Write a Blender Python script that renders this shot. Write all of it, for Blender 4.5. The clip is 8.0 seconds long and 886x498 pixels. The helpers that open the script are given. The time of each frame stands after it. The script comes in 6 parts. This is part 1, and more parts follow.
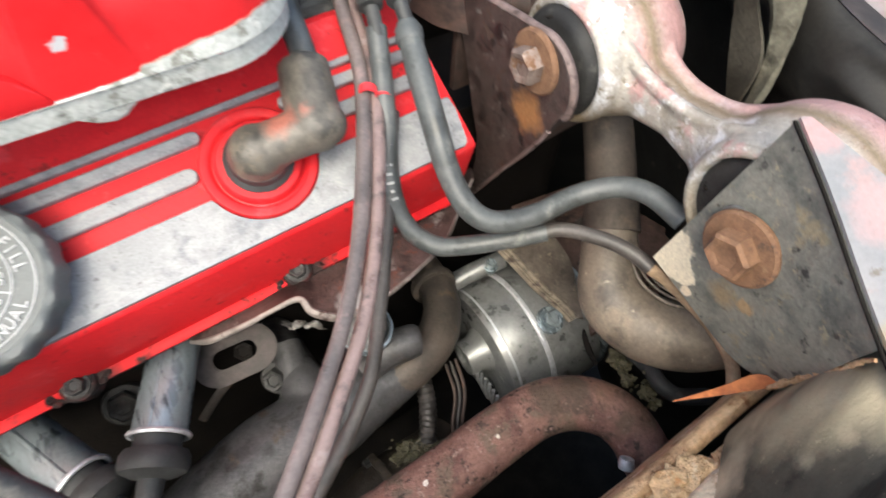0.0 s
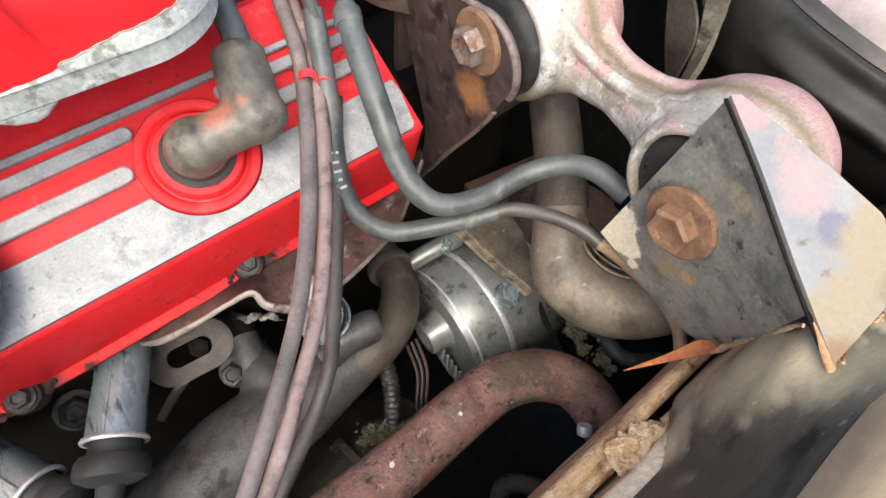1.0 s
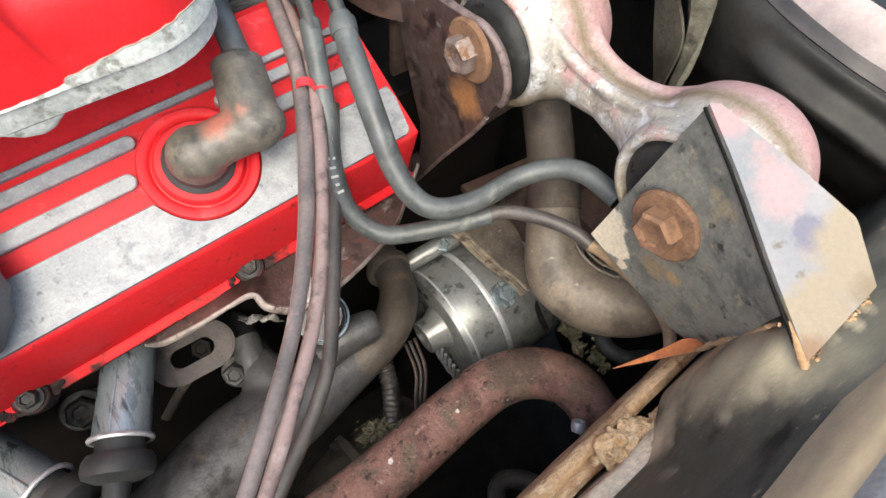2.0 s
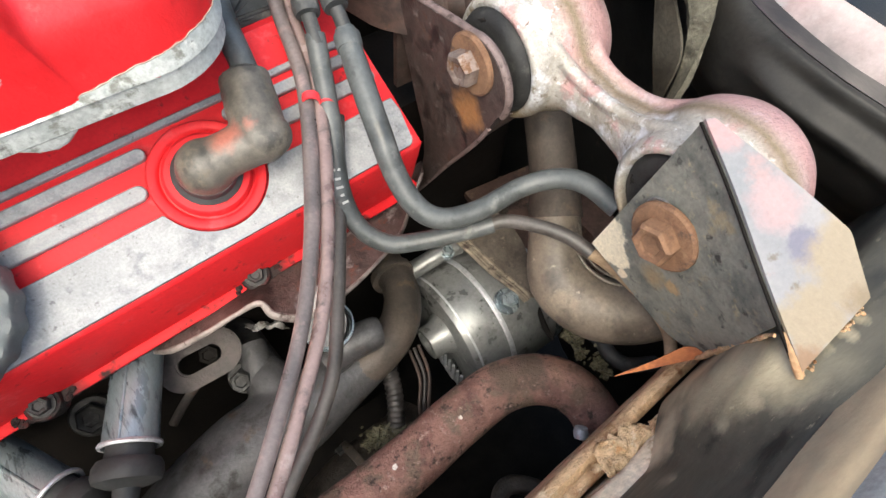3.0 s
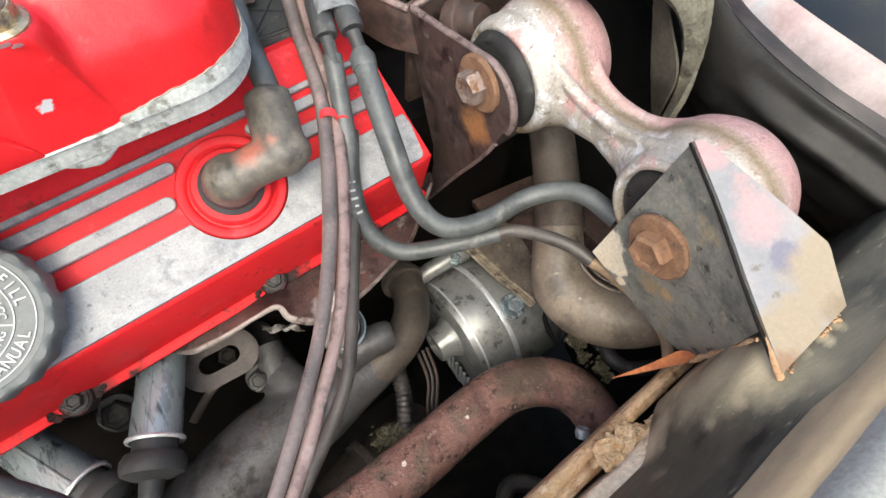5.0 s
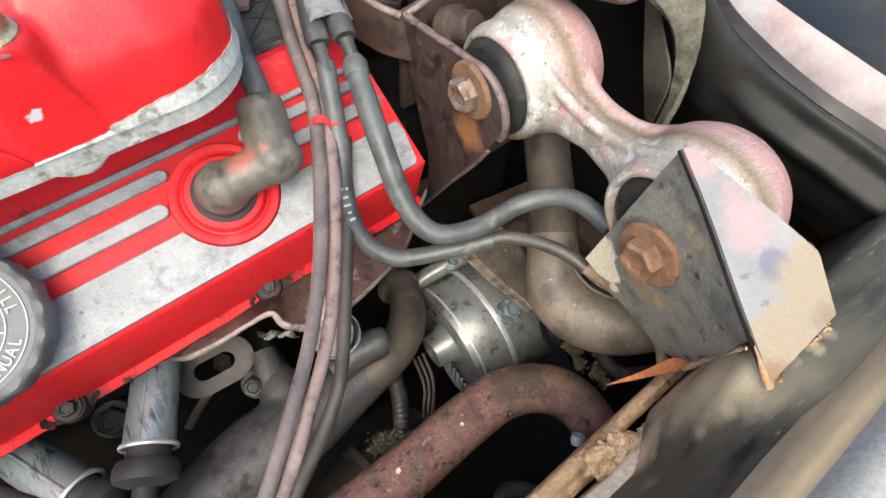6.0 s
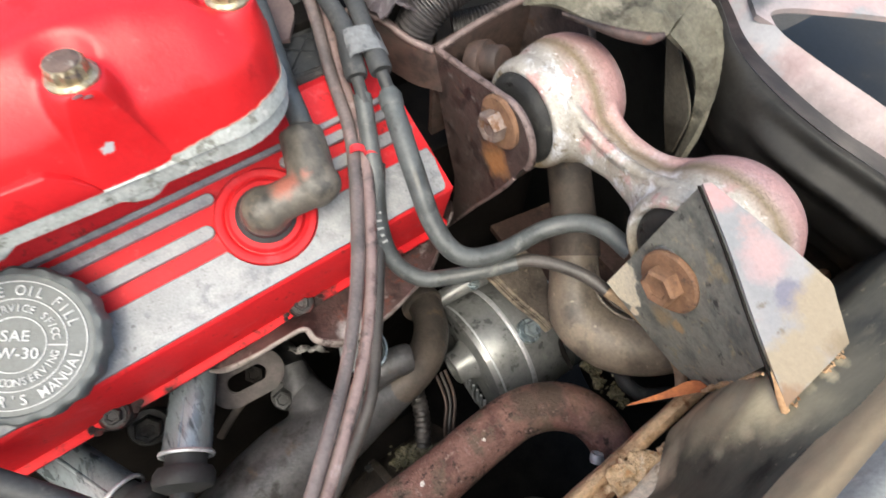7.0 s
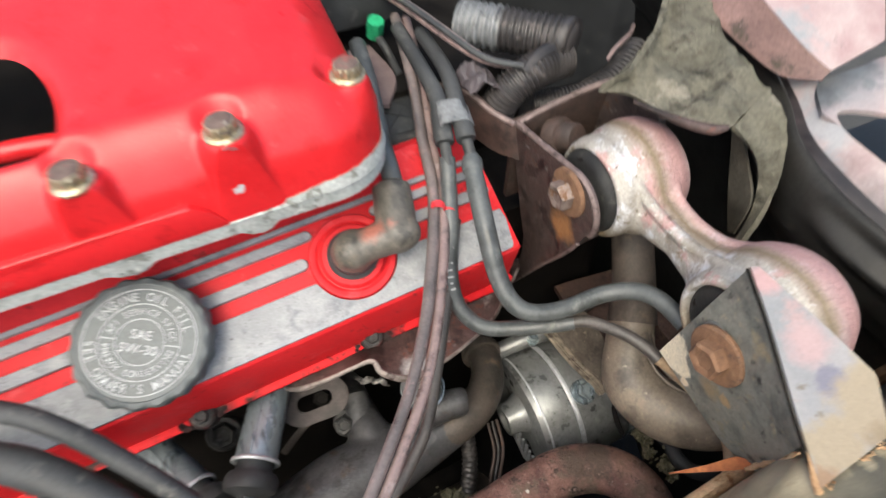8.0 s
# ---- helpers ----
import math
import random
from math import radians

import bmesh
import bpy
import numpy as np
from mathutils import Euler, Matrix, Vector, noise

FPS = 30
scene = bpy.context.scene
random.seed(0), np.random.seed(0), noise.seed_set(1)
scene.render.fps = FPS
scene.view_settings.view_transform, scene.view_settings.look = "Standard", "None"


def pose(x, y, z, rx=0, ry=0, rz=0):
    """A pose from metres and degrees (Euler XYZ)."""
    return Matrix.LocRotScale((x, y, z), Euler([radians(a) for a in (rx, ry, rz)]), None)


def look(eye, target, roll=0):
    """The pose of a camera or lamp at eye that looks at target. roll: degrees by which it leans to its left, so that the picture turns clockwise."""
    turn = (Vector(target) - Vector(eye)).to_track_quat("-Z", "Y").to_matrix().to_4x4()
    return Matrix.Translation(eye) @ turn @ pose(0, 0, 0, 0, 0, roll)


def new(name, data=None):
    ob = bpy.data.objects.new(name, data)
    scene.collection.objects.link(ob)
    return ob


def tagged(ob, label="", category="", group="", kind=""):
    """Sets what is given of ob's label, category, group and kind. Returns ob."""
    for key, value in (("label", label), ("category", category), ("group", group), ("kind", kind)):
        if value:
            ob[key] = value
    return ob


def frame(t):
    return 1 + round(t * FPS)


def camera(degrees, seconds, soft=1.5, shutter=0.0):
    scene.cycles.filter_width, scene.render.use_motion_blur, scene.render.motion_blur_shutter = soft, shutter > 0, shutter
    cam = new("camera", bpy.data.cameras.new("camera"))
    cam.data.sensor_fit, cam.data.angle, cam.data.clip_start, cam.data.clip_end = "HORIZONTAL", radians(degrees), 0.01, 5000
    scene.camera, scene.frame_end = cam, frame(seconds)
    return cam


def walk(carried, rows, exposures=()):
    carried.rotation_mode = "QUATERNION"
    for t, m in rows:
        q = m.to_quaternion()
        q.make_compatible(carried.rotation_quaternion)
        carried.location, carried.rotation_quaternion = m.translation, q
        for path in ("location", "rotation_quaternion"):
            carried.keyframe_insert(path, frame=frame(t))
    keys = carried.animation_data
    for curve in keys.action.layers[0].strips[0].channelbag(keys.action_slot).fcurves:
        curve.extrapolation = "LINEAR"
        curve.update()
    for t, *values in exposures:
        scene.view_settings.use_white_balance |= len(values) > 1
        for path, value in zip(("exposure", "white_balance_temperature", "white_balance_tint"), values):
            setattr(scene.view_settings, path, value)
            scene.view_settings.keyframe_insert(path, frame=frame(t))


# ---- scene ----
EXPOSURES = [(0, 1.38, 6550, 4), (4.5, 1.34, 6550, 4), (6.5, 1.30, 6550, 4), (8, 1.07, 6550, 4)]
cam = camera(78.59, 8.0, shutter=0.5)
PATH = [
    (0, (-0.0036, 0.0011, 0.9608), (0.0390, 1.1126, -0.7014), 2.17),
    (0.2, (-0.0002, 0.0049, 0.9558), (0.0965, 1.0845, -0.7226), 3.35),
    (0.5, (-0.0033, 0.0054, 0.9599), (0.1524, 1.0515, -0.7376), 5.08),
    (1, (0.0000, 0.0053, 0.9638), (0.1876, 1.0278, -0.7448), 5.97),
    (1.5, (-0.0015, 0.0018, 0.9668), (0.1830, 1.0164, -0.7468), 5.68),
    (2, (0.0026, 0.0031, 0.9712), (0.1846, 1.0195, -0.7416), 5.35),
    (2.2, (0.0046, 0.0049, 0.9729), (0.1817, 1.0188, -0.7396), 5.08),
    (3.3, (0.0028, 0.0003, 0.9783), (0.1632, 1.0335, -0.7243), 4.25),
    (3.5, (0.0055, -0.0028, 0.9806), (0.1609, 1.0328, -0.7233), 4.10),
    (4, (0.0029, -0.0059, 0.9891), (0.1491, 1.0350, -0.7125), 3.77),
    (4.5, (0.0013, -0.0072, 0.9897), (0.1427, 1.0327, -0.7128), 3.57),
    (4.7, (0.0012, -0.0033, 0.9913), (0.1437, 1.0374, -0.7083), 3.57),
    (5.8, (0.0044, -0.0032, 0.9896), (0.1355, 1.0430, -0.7075), 2.91),
    (6, (0.0066, -0.0022, 0.9918), (0.1371, 1.0539, -0.7016), 2.86),
    (6.5, (0.0067, -0.0038, 0.9981), (0.1236, 1.0682, -0.6863), 2.32),
    (6.8, (0.0037, -0.0056, 0.9998), (0.1081, 1.0780, -0.6756), 2.07),
    (7, (-0.0016, -0.0056, 1.0060), (0.0810, 1.0972, -0.6605), 1.42),
    (7.2, (-0.0046, -0.0030, 1.0100), (0.0569, 1.1176, -0.6430), 1.08),
    (7.5, (-0.0050, -0.0042, 1.0099), (0.0011, 1.1566, -0.6188), 0.22),
    (7.8, (-0.0058, -0.0070, 1.0108), (-0.0840, 1.2049, -0.5758), -0.83),
    (8, (-0.0013, -0.0230, 1.0299), (-0.1692, 1.2271, -0.5222), -2.29),
]
walk(cam, [(t, look(eye, target, roll)) for t, eye, target, roll in PATH], EXPOSURES)

# ---- daylight: open overcast sky over an open engine bay ----
world = bpy.data.worlds.new("sky")
scene.world = world
world.use_nodes = True
wn = world.node_tree.nodes
sky = wn.new("ShaderNodeTexSky")
sky.sky_type = "NISHITA"
sky.sun_disc = False
sky.sun_elevation, sky.sun_rotation = radians(56), radians(191)
sky.air_density, sky.dust_density, sky.ozone_density = 1.0, 5.0, 1.0
wn["Background"].inputs["Strength"].default_value = 0.15
world.node_tree.links.new(sky.outputs[0], wn["Background"].inputs["Color"])
sun_data = bpy.data.lights.new("sun", "SUN")
sun_data.energy, sun_data.angle, sun_data.color = 0.8, radians(46), (1.0, 0.94, 0.84)
sun = new("sun", sun_data)
sun.matrix_world = look((-0.22, -1.20, 2.85), (0.05, 0.15, 0.75))

# ---- frames of reference: u along the engine, w to the firewall, z up ----
TURN = 30.5
ENG = pose(0, 0, 0, 0, 0, TURN)
SLOPE, SKEW = radians(28), radians(2.3)
C0 = Vector((0.04, 0.2, 0.779))
CN = Vector((0, -math.sin(SLOPE), math.cos(SLOPE)))
_V = Vector((0, math.cos(SLOPE), math.sin(SLOPE)))
_U = Vector((1, 0, 0))
CA = _U * math.cos(SKEW) + _V * math.sin(SKEW)
CB = _V * math.cos(SKEW) - _U * math.sin(SKEW)


def cov(a, b, h=0.0):
    """A place on the rocker cover: a along, b up the slope, h above its face."""
    return C0 + CA * a + CB * b + CN * h


# ---- materials ----
def surf(name, cols, rough=0.5, metal=0.0, scale=60.0, fine=500.0, bump=0.25, depth=0.0008, patches=(), blots=(), rvar=0.2, fvar=0.25, coat=0.0, stretch=None, bands=(), spec=0.5):
    """A worn surface: cols over coarse noise, fine grain, patches (colour, cover, scale, roughness), bands (colour, axis, middle, half width, softness) and blots (colour, place, radius, softness)."""
    m = bpy.data.materials.new(name)
    m.use_nodes = True
    nt = m.node_tree
    nd, ln = nt.nodes, nt.links
    bsdf = nd["Principled BSDF"]
    tc = nd.new("ShaderNodeTexCoord")
    src = tc.outputs["Object"]
    if stretch:
        mp = nd.new("ShaderNodeMapping")
        mp.inputs["Scale"].default_value = stretch
        ln.new(src, mp.inputs["Vector"])
        src = mp.outputs[0]

    def noise_tex(sc, det=6.0, rgh=0.6):
        n = nd.new("ShaderNodeTexNoise")
        n.inputs["Scale"].default_value, n.inputs["Detail"].default_value, n.inputs["Roughness"].default_value = sc, det, rgh
        ln.new(src, n.inputs["Vector"])
        return n

    coarse, grain = noise_tex(scale), noise_tex(fine, 4.0, 0.7)
    ramp = nd.new("ShaderNodeValToRGB")
    lo, hi = 0.34, 0.66
    els = ramp.color_ramp.elements
    els[0].position, els[0].color = lo, (*cols[0], 1)
    els[1].position, els[1].color = hi, (*cols[-1], 1)
    for i, c in enumerate(cols[1:-1], 1):
        e = els.new(lo + (hi - lo) * i / (len(cols) - 1))
        e.color = (*c, 1)
    ln.new(coarse.outputs[0], ramp.inputs[0])
    col = ramp.outputs[0]
    rsock = None
    rg = nd.new("ShaderNodeMapRange")
    rg.inputs["From Min"].default_value, rg.inputs["From Max"].default_value = 0.3, 0.7
    rg.inputs["To Min"].default_value, rg.inputs["To Max"].default_value = max(0.03, rough - rvar / 2), min(1, rough + rvar / 2)
    ln.new(coarse.outputs[0], rg.inputs["Value"])
    rsock = rg.outputs[0]
    hsock = None

    def overlay(col, rsock, mask, c, r):
        mx = nd.new("ShaderNodeMix")
        mx.data_type = "RGBA"
        ln.new(mask, mx.inputs[0])
        ln.new(col, mx.inputs[6])
        mx.inputs[7].default_value = (*c, 1)
        if r is not None:
            mr = nd.new("ShaderNodeMix")
            ln.new(mask, mr.inputs[0])
            ln.new(rsock, mr.inputs[2])
            mr.inputs[3].default_value = r
            rsock = mr.outputs[0]
        return mx.outputs[2], rsock

    for i, (c, cover, sc, r) in enumerate(patches):
        pn = noise_tex(sc, 8.0, 0.65)
        off = nd.new("ShaderNodeVectorMath")
        off.operation = "ADD"
        off.inputs[1].default_value = (1.7 * (i + 1), 0.9 * (i + 2), 2.3)
        ln.new(src, off.inputs[0])
        ln.new(off.outputs[0], pn.inputs["Vector"])
        mr = nd.new("ShaderNodeMapRange")
        edge = 0.68 - 0.36 * cover
        mr.inputs["From Min"].default_value, mr.inputs["From Max"].default_value = edge - 0.03, edge + 0.05
        ln.new(pn.outputs[0], mr.inputs["Value"])
        col, rsock = overlay(col, rsock, mr.outputs[0], c, r)
    for c, axis, mid, half, soft in bands:
        sp = nd.new("ShaderNodeSeparateXYZ")
        ln.new(tc.outputs["Object"], sp.inputs[0])
        bn = noise_tex(0.5 / half, 8.0, 0.65)
        wob = nd.new("ShaderNodeMath")
        wob.operation = "MULTIPLY_ADD"
        ln.new(bn.outputs[0], wob.inputs[0])
        wob.inputs[1].default_value = half * 1.6
        ln.new(sp.outputs[axis], wob.inputs[2])
        dist = nd.new("ShaderNodeMath")
        dist.operation = "SUBTRACT"
        ln.new(wob.outputs[0], dist.inputs[0])
        dist.inputs[1].default_value = mid + half * 0.8
        ab = nd.new("ShaderNodeMath")
        ab.operation = "ABSOLUTE"
        ln.new(dist.outputs[0], ab.inputs[0])
        mr = nd.new("ShaderNodeMapRange")
        mr.inputs["From Min"].default_value, mr.inputs["From Max"].default_value = half * (1 + soft), half * (1 - soft)
        ln.new(ab.outputs[0], mr.inputs["Value"])
        col, rsock = overlay(col, rsock, mr.outputs[0], c, None)
    for c, place, radius, soft in blots:
        d = nd.new("ShaderNodeVectorMath")
        d.operation = "DISTANCE"
        d.inputs[1].default_value = place
        ln.new(tc.outputs["Object"], d.inputs[0])
        wob = nd.new("ShaderNodeMath")
        wob.operation = "MULTIPLY_ADD"
        bn = noise_tex(0.9 / radius, 8.0, 0.7)
        ln.new(bn.outputs[0], wob.inputs[0])
        wob.inputs[1].default_value = radius * 1.8
        ln.new(d.outputs["Value"], wob.inputs[2])
        mr = nd.new("ShaderNodeMapRange")
        mr.inputs["From Min"].default_value, mr.inputs["From Max"].default_value = radius * (1.9 + soft), radius * (1.9 - soft)
        ln.new(wob.outputs[0], mr.inputs["Value"])
        col, rsock = overlay(col, rsock, mr.outputs[0], c, None)
    gm = nd.new("ShaderNodeMapRange")
    gm.inputs["From Min"].default_value, gm.inputs["From Max"].default_value = 0.25, 0.75
    gm.inputs["To Min"].default_value, gm.inputs["To Max"].default_value = 1 - fvar, 1 + fvar
    ln.new(grain.outputs[0], gm.inputs["Value"])
    mul = nd.new("ShaderNodeVectorMath")
    mul.operation = "SCALE"
    ln.new(col, mul.inputs[0])
    ln.new(gm.outputs[0], mul.inputs["Scale"])
    ln.new(mul.outputs[0], bsdf.inputs["Base Color"])
    ln.new(rsock, bsdf.inputs["Roughness"])
    bsdf.inputs["Metallic"].default_value = metal
    bsdf.inputs["Coat Weight"].default_value = coat
    bsdf.inputs["Specular IOR Level"].default_value = spec
    bsdf.inputs["Coat Roughness"].default_value = 0.22
    add = nd.new("ShaderNodeMath")
    add.operation = "MULTIPLY_ADD"
    ln.new(coarse.outputs[0], add.inputs[0])
    add.inputs[1].default_value = 1.5
    ln.new(grain.outputs[0], add.inputs[2])
    bp = nd.new("ShaderNodeBump")
    bp.inputs["Strength"].default_value, bp.inputs["Distance"].default_value = bump, depth
    ln.new(add.outputs[0], bp.inputs["Height"])
    ln.new(bp.outputs[0], bsdf.inputs["Normal"])
    return m


RED = surf("red_enamel", [(0.55, 0.010, 0.015), (0.64, 0.018, 0.024), (0.59, 0.013, 0.019)], 0.36, scale=26, bump=0.25, fvar=0.06, coat=0.2, spec=0.4, patches=[((0.46, 0.008, 0.012), 0.22, 50, 0.45), ((0.62, 0.05, 0.055), 0.10, 90, 0.5)], blots=[((0.48, 0.49, 0.52), (0.0525, -0.1000, 0.0375), 0.0036, 0.05)])
RED_COVER = surf("red_cover_enamel", [(0.62, 0.014, 0.022), (0.72, 0.024, 0.032)], 0.55, scale=40, bump=0.15, fvar=0.1, spec=0.3, patches=[((0.26, 0.022, 0.02), 0.12, 130, 0.6), ((0.7, 0.05, 0.06), 0.2, 60, 0.5)])
RED_RAIL = surf("red_rail_enamel", [(0.62, 0.010, 0.017), (0.70, 0.013, 0.020)], 0.55, scale=40, bump=0.15, fvar=0.1, spec=0.22, patches=[((0.03, 0.012, 0.01), 0.3, 70, 0.6), ((0.36, 0.012, 0.014), 0.2, 140, 0.5)], blots=[((0.025, 0.014, 0.013), tuple(cov(-0.022, -0.0600, -0.0500) - Vector((0, 0.2, 0.7))), 0.011, 0.5), ((0.025, 0.014, 0.013), tuple(cov(-0.138, -0.0600, -0.0500) - Vector((0, 0.2, 0.7))), 0.010, 0.5), ((0.03, 0.014, 0.013), tuple(cov(0.02, -0.0620, -0.0510) - Vector((0, 0.2, 0.7))), 0.012, 0.5)])
BARE = surf("machined_aluminium", [(0.212, 0.22, 0.232), (0.325, 0.335, 0.347), (0.265, 0.275, 0.288)], 0.56, 0.08, scale=38, fine=900, bump=0.25, depth=0.0003, spec=0.3, patches=[((0.212, 0.222, 0.238), 0.3, 50, 0.6), ((0.16, 0.16, 0.17), 0.1, 230, 0.65), ((0.335, 0.342, 0.352), 0.25, 80, 0.5), ((0.1, 0.085, 0.085), 0.05, 300, 0.7)], fvar=0.2)
CAST = surf("cast_aluminium", [(0.34, 0.365, 0.355), (0.5, 0.525, 0.51), (0.42, 0.445, 0.43)], 0.6, 0.2, scale=60, bump=0.5, patches=[((0.22, 0.225, 0.2), 0.25, 80, 0.8), ((0.62, 0.63, 0.6), 0.15, 120, 0.5), ((0.14, 0.14, 0.13), 0.08, 200, 0.8)])
CREAM = surf("pale_paint_edge", [(0.3, 0.2, 0.165), (0.44, 0.38, 0.31)], 0.6, scale=200)
CHIP = surf("bare_chip", [(0.55, 0.57, 0.6), (0.7, 0.72, 0.75)], 0.45, 0.5, scale=300)
CAP = surf("cap_plastic", [(0.1, 0.112, 0.113), (0.14, 0.153, 0.154)], 0.55, scale=70, bump=0.2, fvar=0.12, patches=[((0.19, 0.196, 0.19), 0.12, 200, 0.7)])
INK = surf("cap_lettering", [(0.42, 0.435, 0.44), (0.54, 0.555, 0.56)], 0.6, scale=200, bump=0.1)
BOOT = surf("dusty_rubber_elbow", [(0.055, 0.052, 0.046), (0.13, 0.117, 0.098), (0.088, 0.08, 0.068)], 0.45, scale=45, bump=0.3, patches=[((0.15, 0.128, 0.098), 0.25, 60, 0.75), ((0.045, 0.042, 0.037), 0.24, 50, 0.4)], blots=[((0.3, 0.11, 0.08), (0.012, -0.010, 0.028), 0.0060, 0.5), ((0.32, 0.12, 0.09), (0.024, -0.012, 0.030), 0.003, 0.5)])
RUBBER = surf("black_rubber", [(0.03, 0.032, 0.033), (0.055, 0.058, 0.06)], 0.6, scale=50, bump=0.2, patches=[((0.1, 0.1, 0.095), 0.18, 90, 0.85)])
BUSH = surf("cracked_black_rubber", [(0.014, 0.014, 0.014), (0.034, 0.034, 0.033)], 0.6, scale=60, bump=0.4, spec=0.3, patches=[((0.06, 0.058, 0.054), 0.12, 90, 0.8)])
HOSE = surf("grey_rubber_hose", [(0.045, 0.05, 0.05), (0.095, 0.104, 0.105), (0.068, 0.075, 0.076)], 0.42, scale=40, bump=0.25, patches=[((0.15, 0.155, 0.15), 0.2, 60, 0.8), ((0.03, 0.032, 0.032), 0.15, 45, 0.4)], fvar=0.15)
TUBE_DK = surf("brown_grey_tube", [(0.04, 0.036, 0.033), (0.09, 0.08, 0.074)], 0.45, scale=50, bump=0.25)
HOSE_INK = surf("hose_lettering", [(0.45, 0.45, 0.43), (0.35, 0.35, 0.34)], 0.7)
WIRE = surf("mauve_ignition_wire", [(0.13, 0.092, 0.087), (0.26, 0.19, 0.178), (0.19, 0.134, 0.127)], 0.32, scale=45, bump=0.15, patches=[((0.08, 0.064, 0.062), 0.3, 50, 0.45), ((0.33, 0.265, 0.25), 0.14, 70, 0.4)], fvar=0.12)
WIRE_DK = surf("grey_ignition_wire", [(0.09, 0.08, 0.078), (0.19, 0.155, 0.148)], 0.34, scale=40, bump=0.15, patches=[((0.25, 0.185, 0.175), 0.24, 50, 0.4)])
CLIPRED = surf("red_plastic", [(0.6, 0.03, 0.04), (0.7, 0.05, 0.06)], 0.4, scale=200)
RUSTED = surf("dark_greasy_steel", [(0.026, 0.021, 0.020), (0.075, 0.056, 0.051), (0.045, 0.035, 0.032)], 0.45, 0.2, scale=60, bump=0.5, patches=[((0.11, 0.068, 0.048), 0.16, 60, 0.8), ((0.17, 0.15, 0.14), 0.16, 170, 0.6), ((0.02, 0.018, 0.018), 0.2, 90, 0.4)], blots=[((0.33, 0.165, 0.07), (0.003, -0.047, -0.03), 0.011, 0.3)])
# Lighter pinkish brown paints the light caught by the bracket's plate edges
EDGE = surf("lit_steel_edge", [(0.11, 0.08, 0.074), (0.21, 0.155, 0.145)], 0.5, 0.1, scale=120, bump=0.5, patches=[((0.06, 0.042, 0.037), 0.3, 150, 0.7)])
RUST = surf("orange_rust", [(0.13, 0.068, 0.04), (0.21, 0.115, 0.065), (0.17, 0.09, 0.052)], 0.8, 0.0, scale=120, fine=900, bump=0.6, patches=[((0.1, 0.06, 0.042), 0.2, 110, 0.8), ((0.26, 0.155, 0.09), 0.15, 200, 0.9)])
RUST_CORNER = surf("tan_rust", [(0.3, 0.17, 0.09), (0.5, 0.33, 0.19)], 0.85, scale=150, bump=0.5, spec=0.2)
RUST_LT = surf("bolt_steel_rusty", [(0.15, 0.11, 0.095), (0.29, 0.23, 0.2)], 0.5, 0.4, scale=160, bump=0.5, patches=[((0.17, 0.09, 0.05), 0.3, 150, 0.9)])
# Near-white patches paint highlights and sparkles on the oxidised alloy
ALLOY = surf("oxidised_strut_with_glints", [(0.25, 0.22, 0.175), (0.42, 0.395, 0.355), (0.335, 0.305, 0.26)], 0.4, 0.2, scale=40, fine=600, bump=1.0, patches=[((0.64, 0.65, 0.67), 0.34, 55, 0.3), ((0.46, 0.29, 0.275), 0.28, 36, 0.6), ((0.2, 0.16, 0.105), 0.14, 70, 0.85), ((0.13, 0.10, 0.072), 0.12, 190, 0.9), ((0.75, 0.75, 0.75), 0.12, 260, 0.28)], bands=[((0.42, 0.255, 0.245), 0, 0.015, 0.0125, 0.7), ((0.2, 0.155, 0.1), 0, 0.0005, 0.0030, 0.9), ((0.23, 0.18, 0.115), 2, -0.018, 0.011, 0.7)])
PLATE_DK = surf("dark_bracket_paint", [(0.1, 0.107, 0.099), (0.215, 0.216, 0.188), (0.152, 0.156, 0.14)], 0.5, 0.0, scale=55, bump=0.4, patches=[((0.32, 0.29, 0.215), 0.14, 190, 0.85), ((0.035, 0.035, 0.035), 0.1, 160, 0.5), ((0.27, 0.235, 0.16), 0.22, 60, 0.85), ((0.04, 0.04, 0.04), 0.16, 110, 0.6), ((0.27, 0.25, 0.2), 0.12, 150, 0.8)], blots=[((0.72, 0.65, 0.5), (-0.002, 0.0225, -0.042), 0.0138, 0.08), ((0.72, 0.65, 0.5), (-0.002, 0.0120, -0.0475), 0.0072, 0.06), ((0.7, 0.6, 0.45), (-0.002, 0.006, -0.054), 0.0036, 0.06), ((0.66, 0.56, 0.42), (-0.002, -0.002, -0.056), 0.0018, 0.06), ((0.6, 0.52, 0.4), (-0.002, 0.024, -0.030), 0.0026, 0.06), ((0.36, 0.25, 0.14), (-0.002, -0.016, -0.030), 0.0040, 0.2), ((0.34, 0.24, 0.14), (-0.002, -0.022, -0.022), 0.0030, 0.15), ((0.26, 0.2, 0.125), (-0.002, -0.006, -0.037), 0.005, 0.5), ((0.02, 0.02, 0.02), (-0.004, -0.026, -0.005), 0.004, 0.3)])
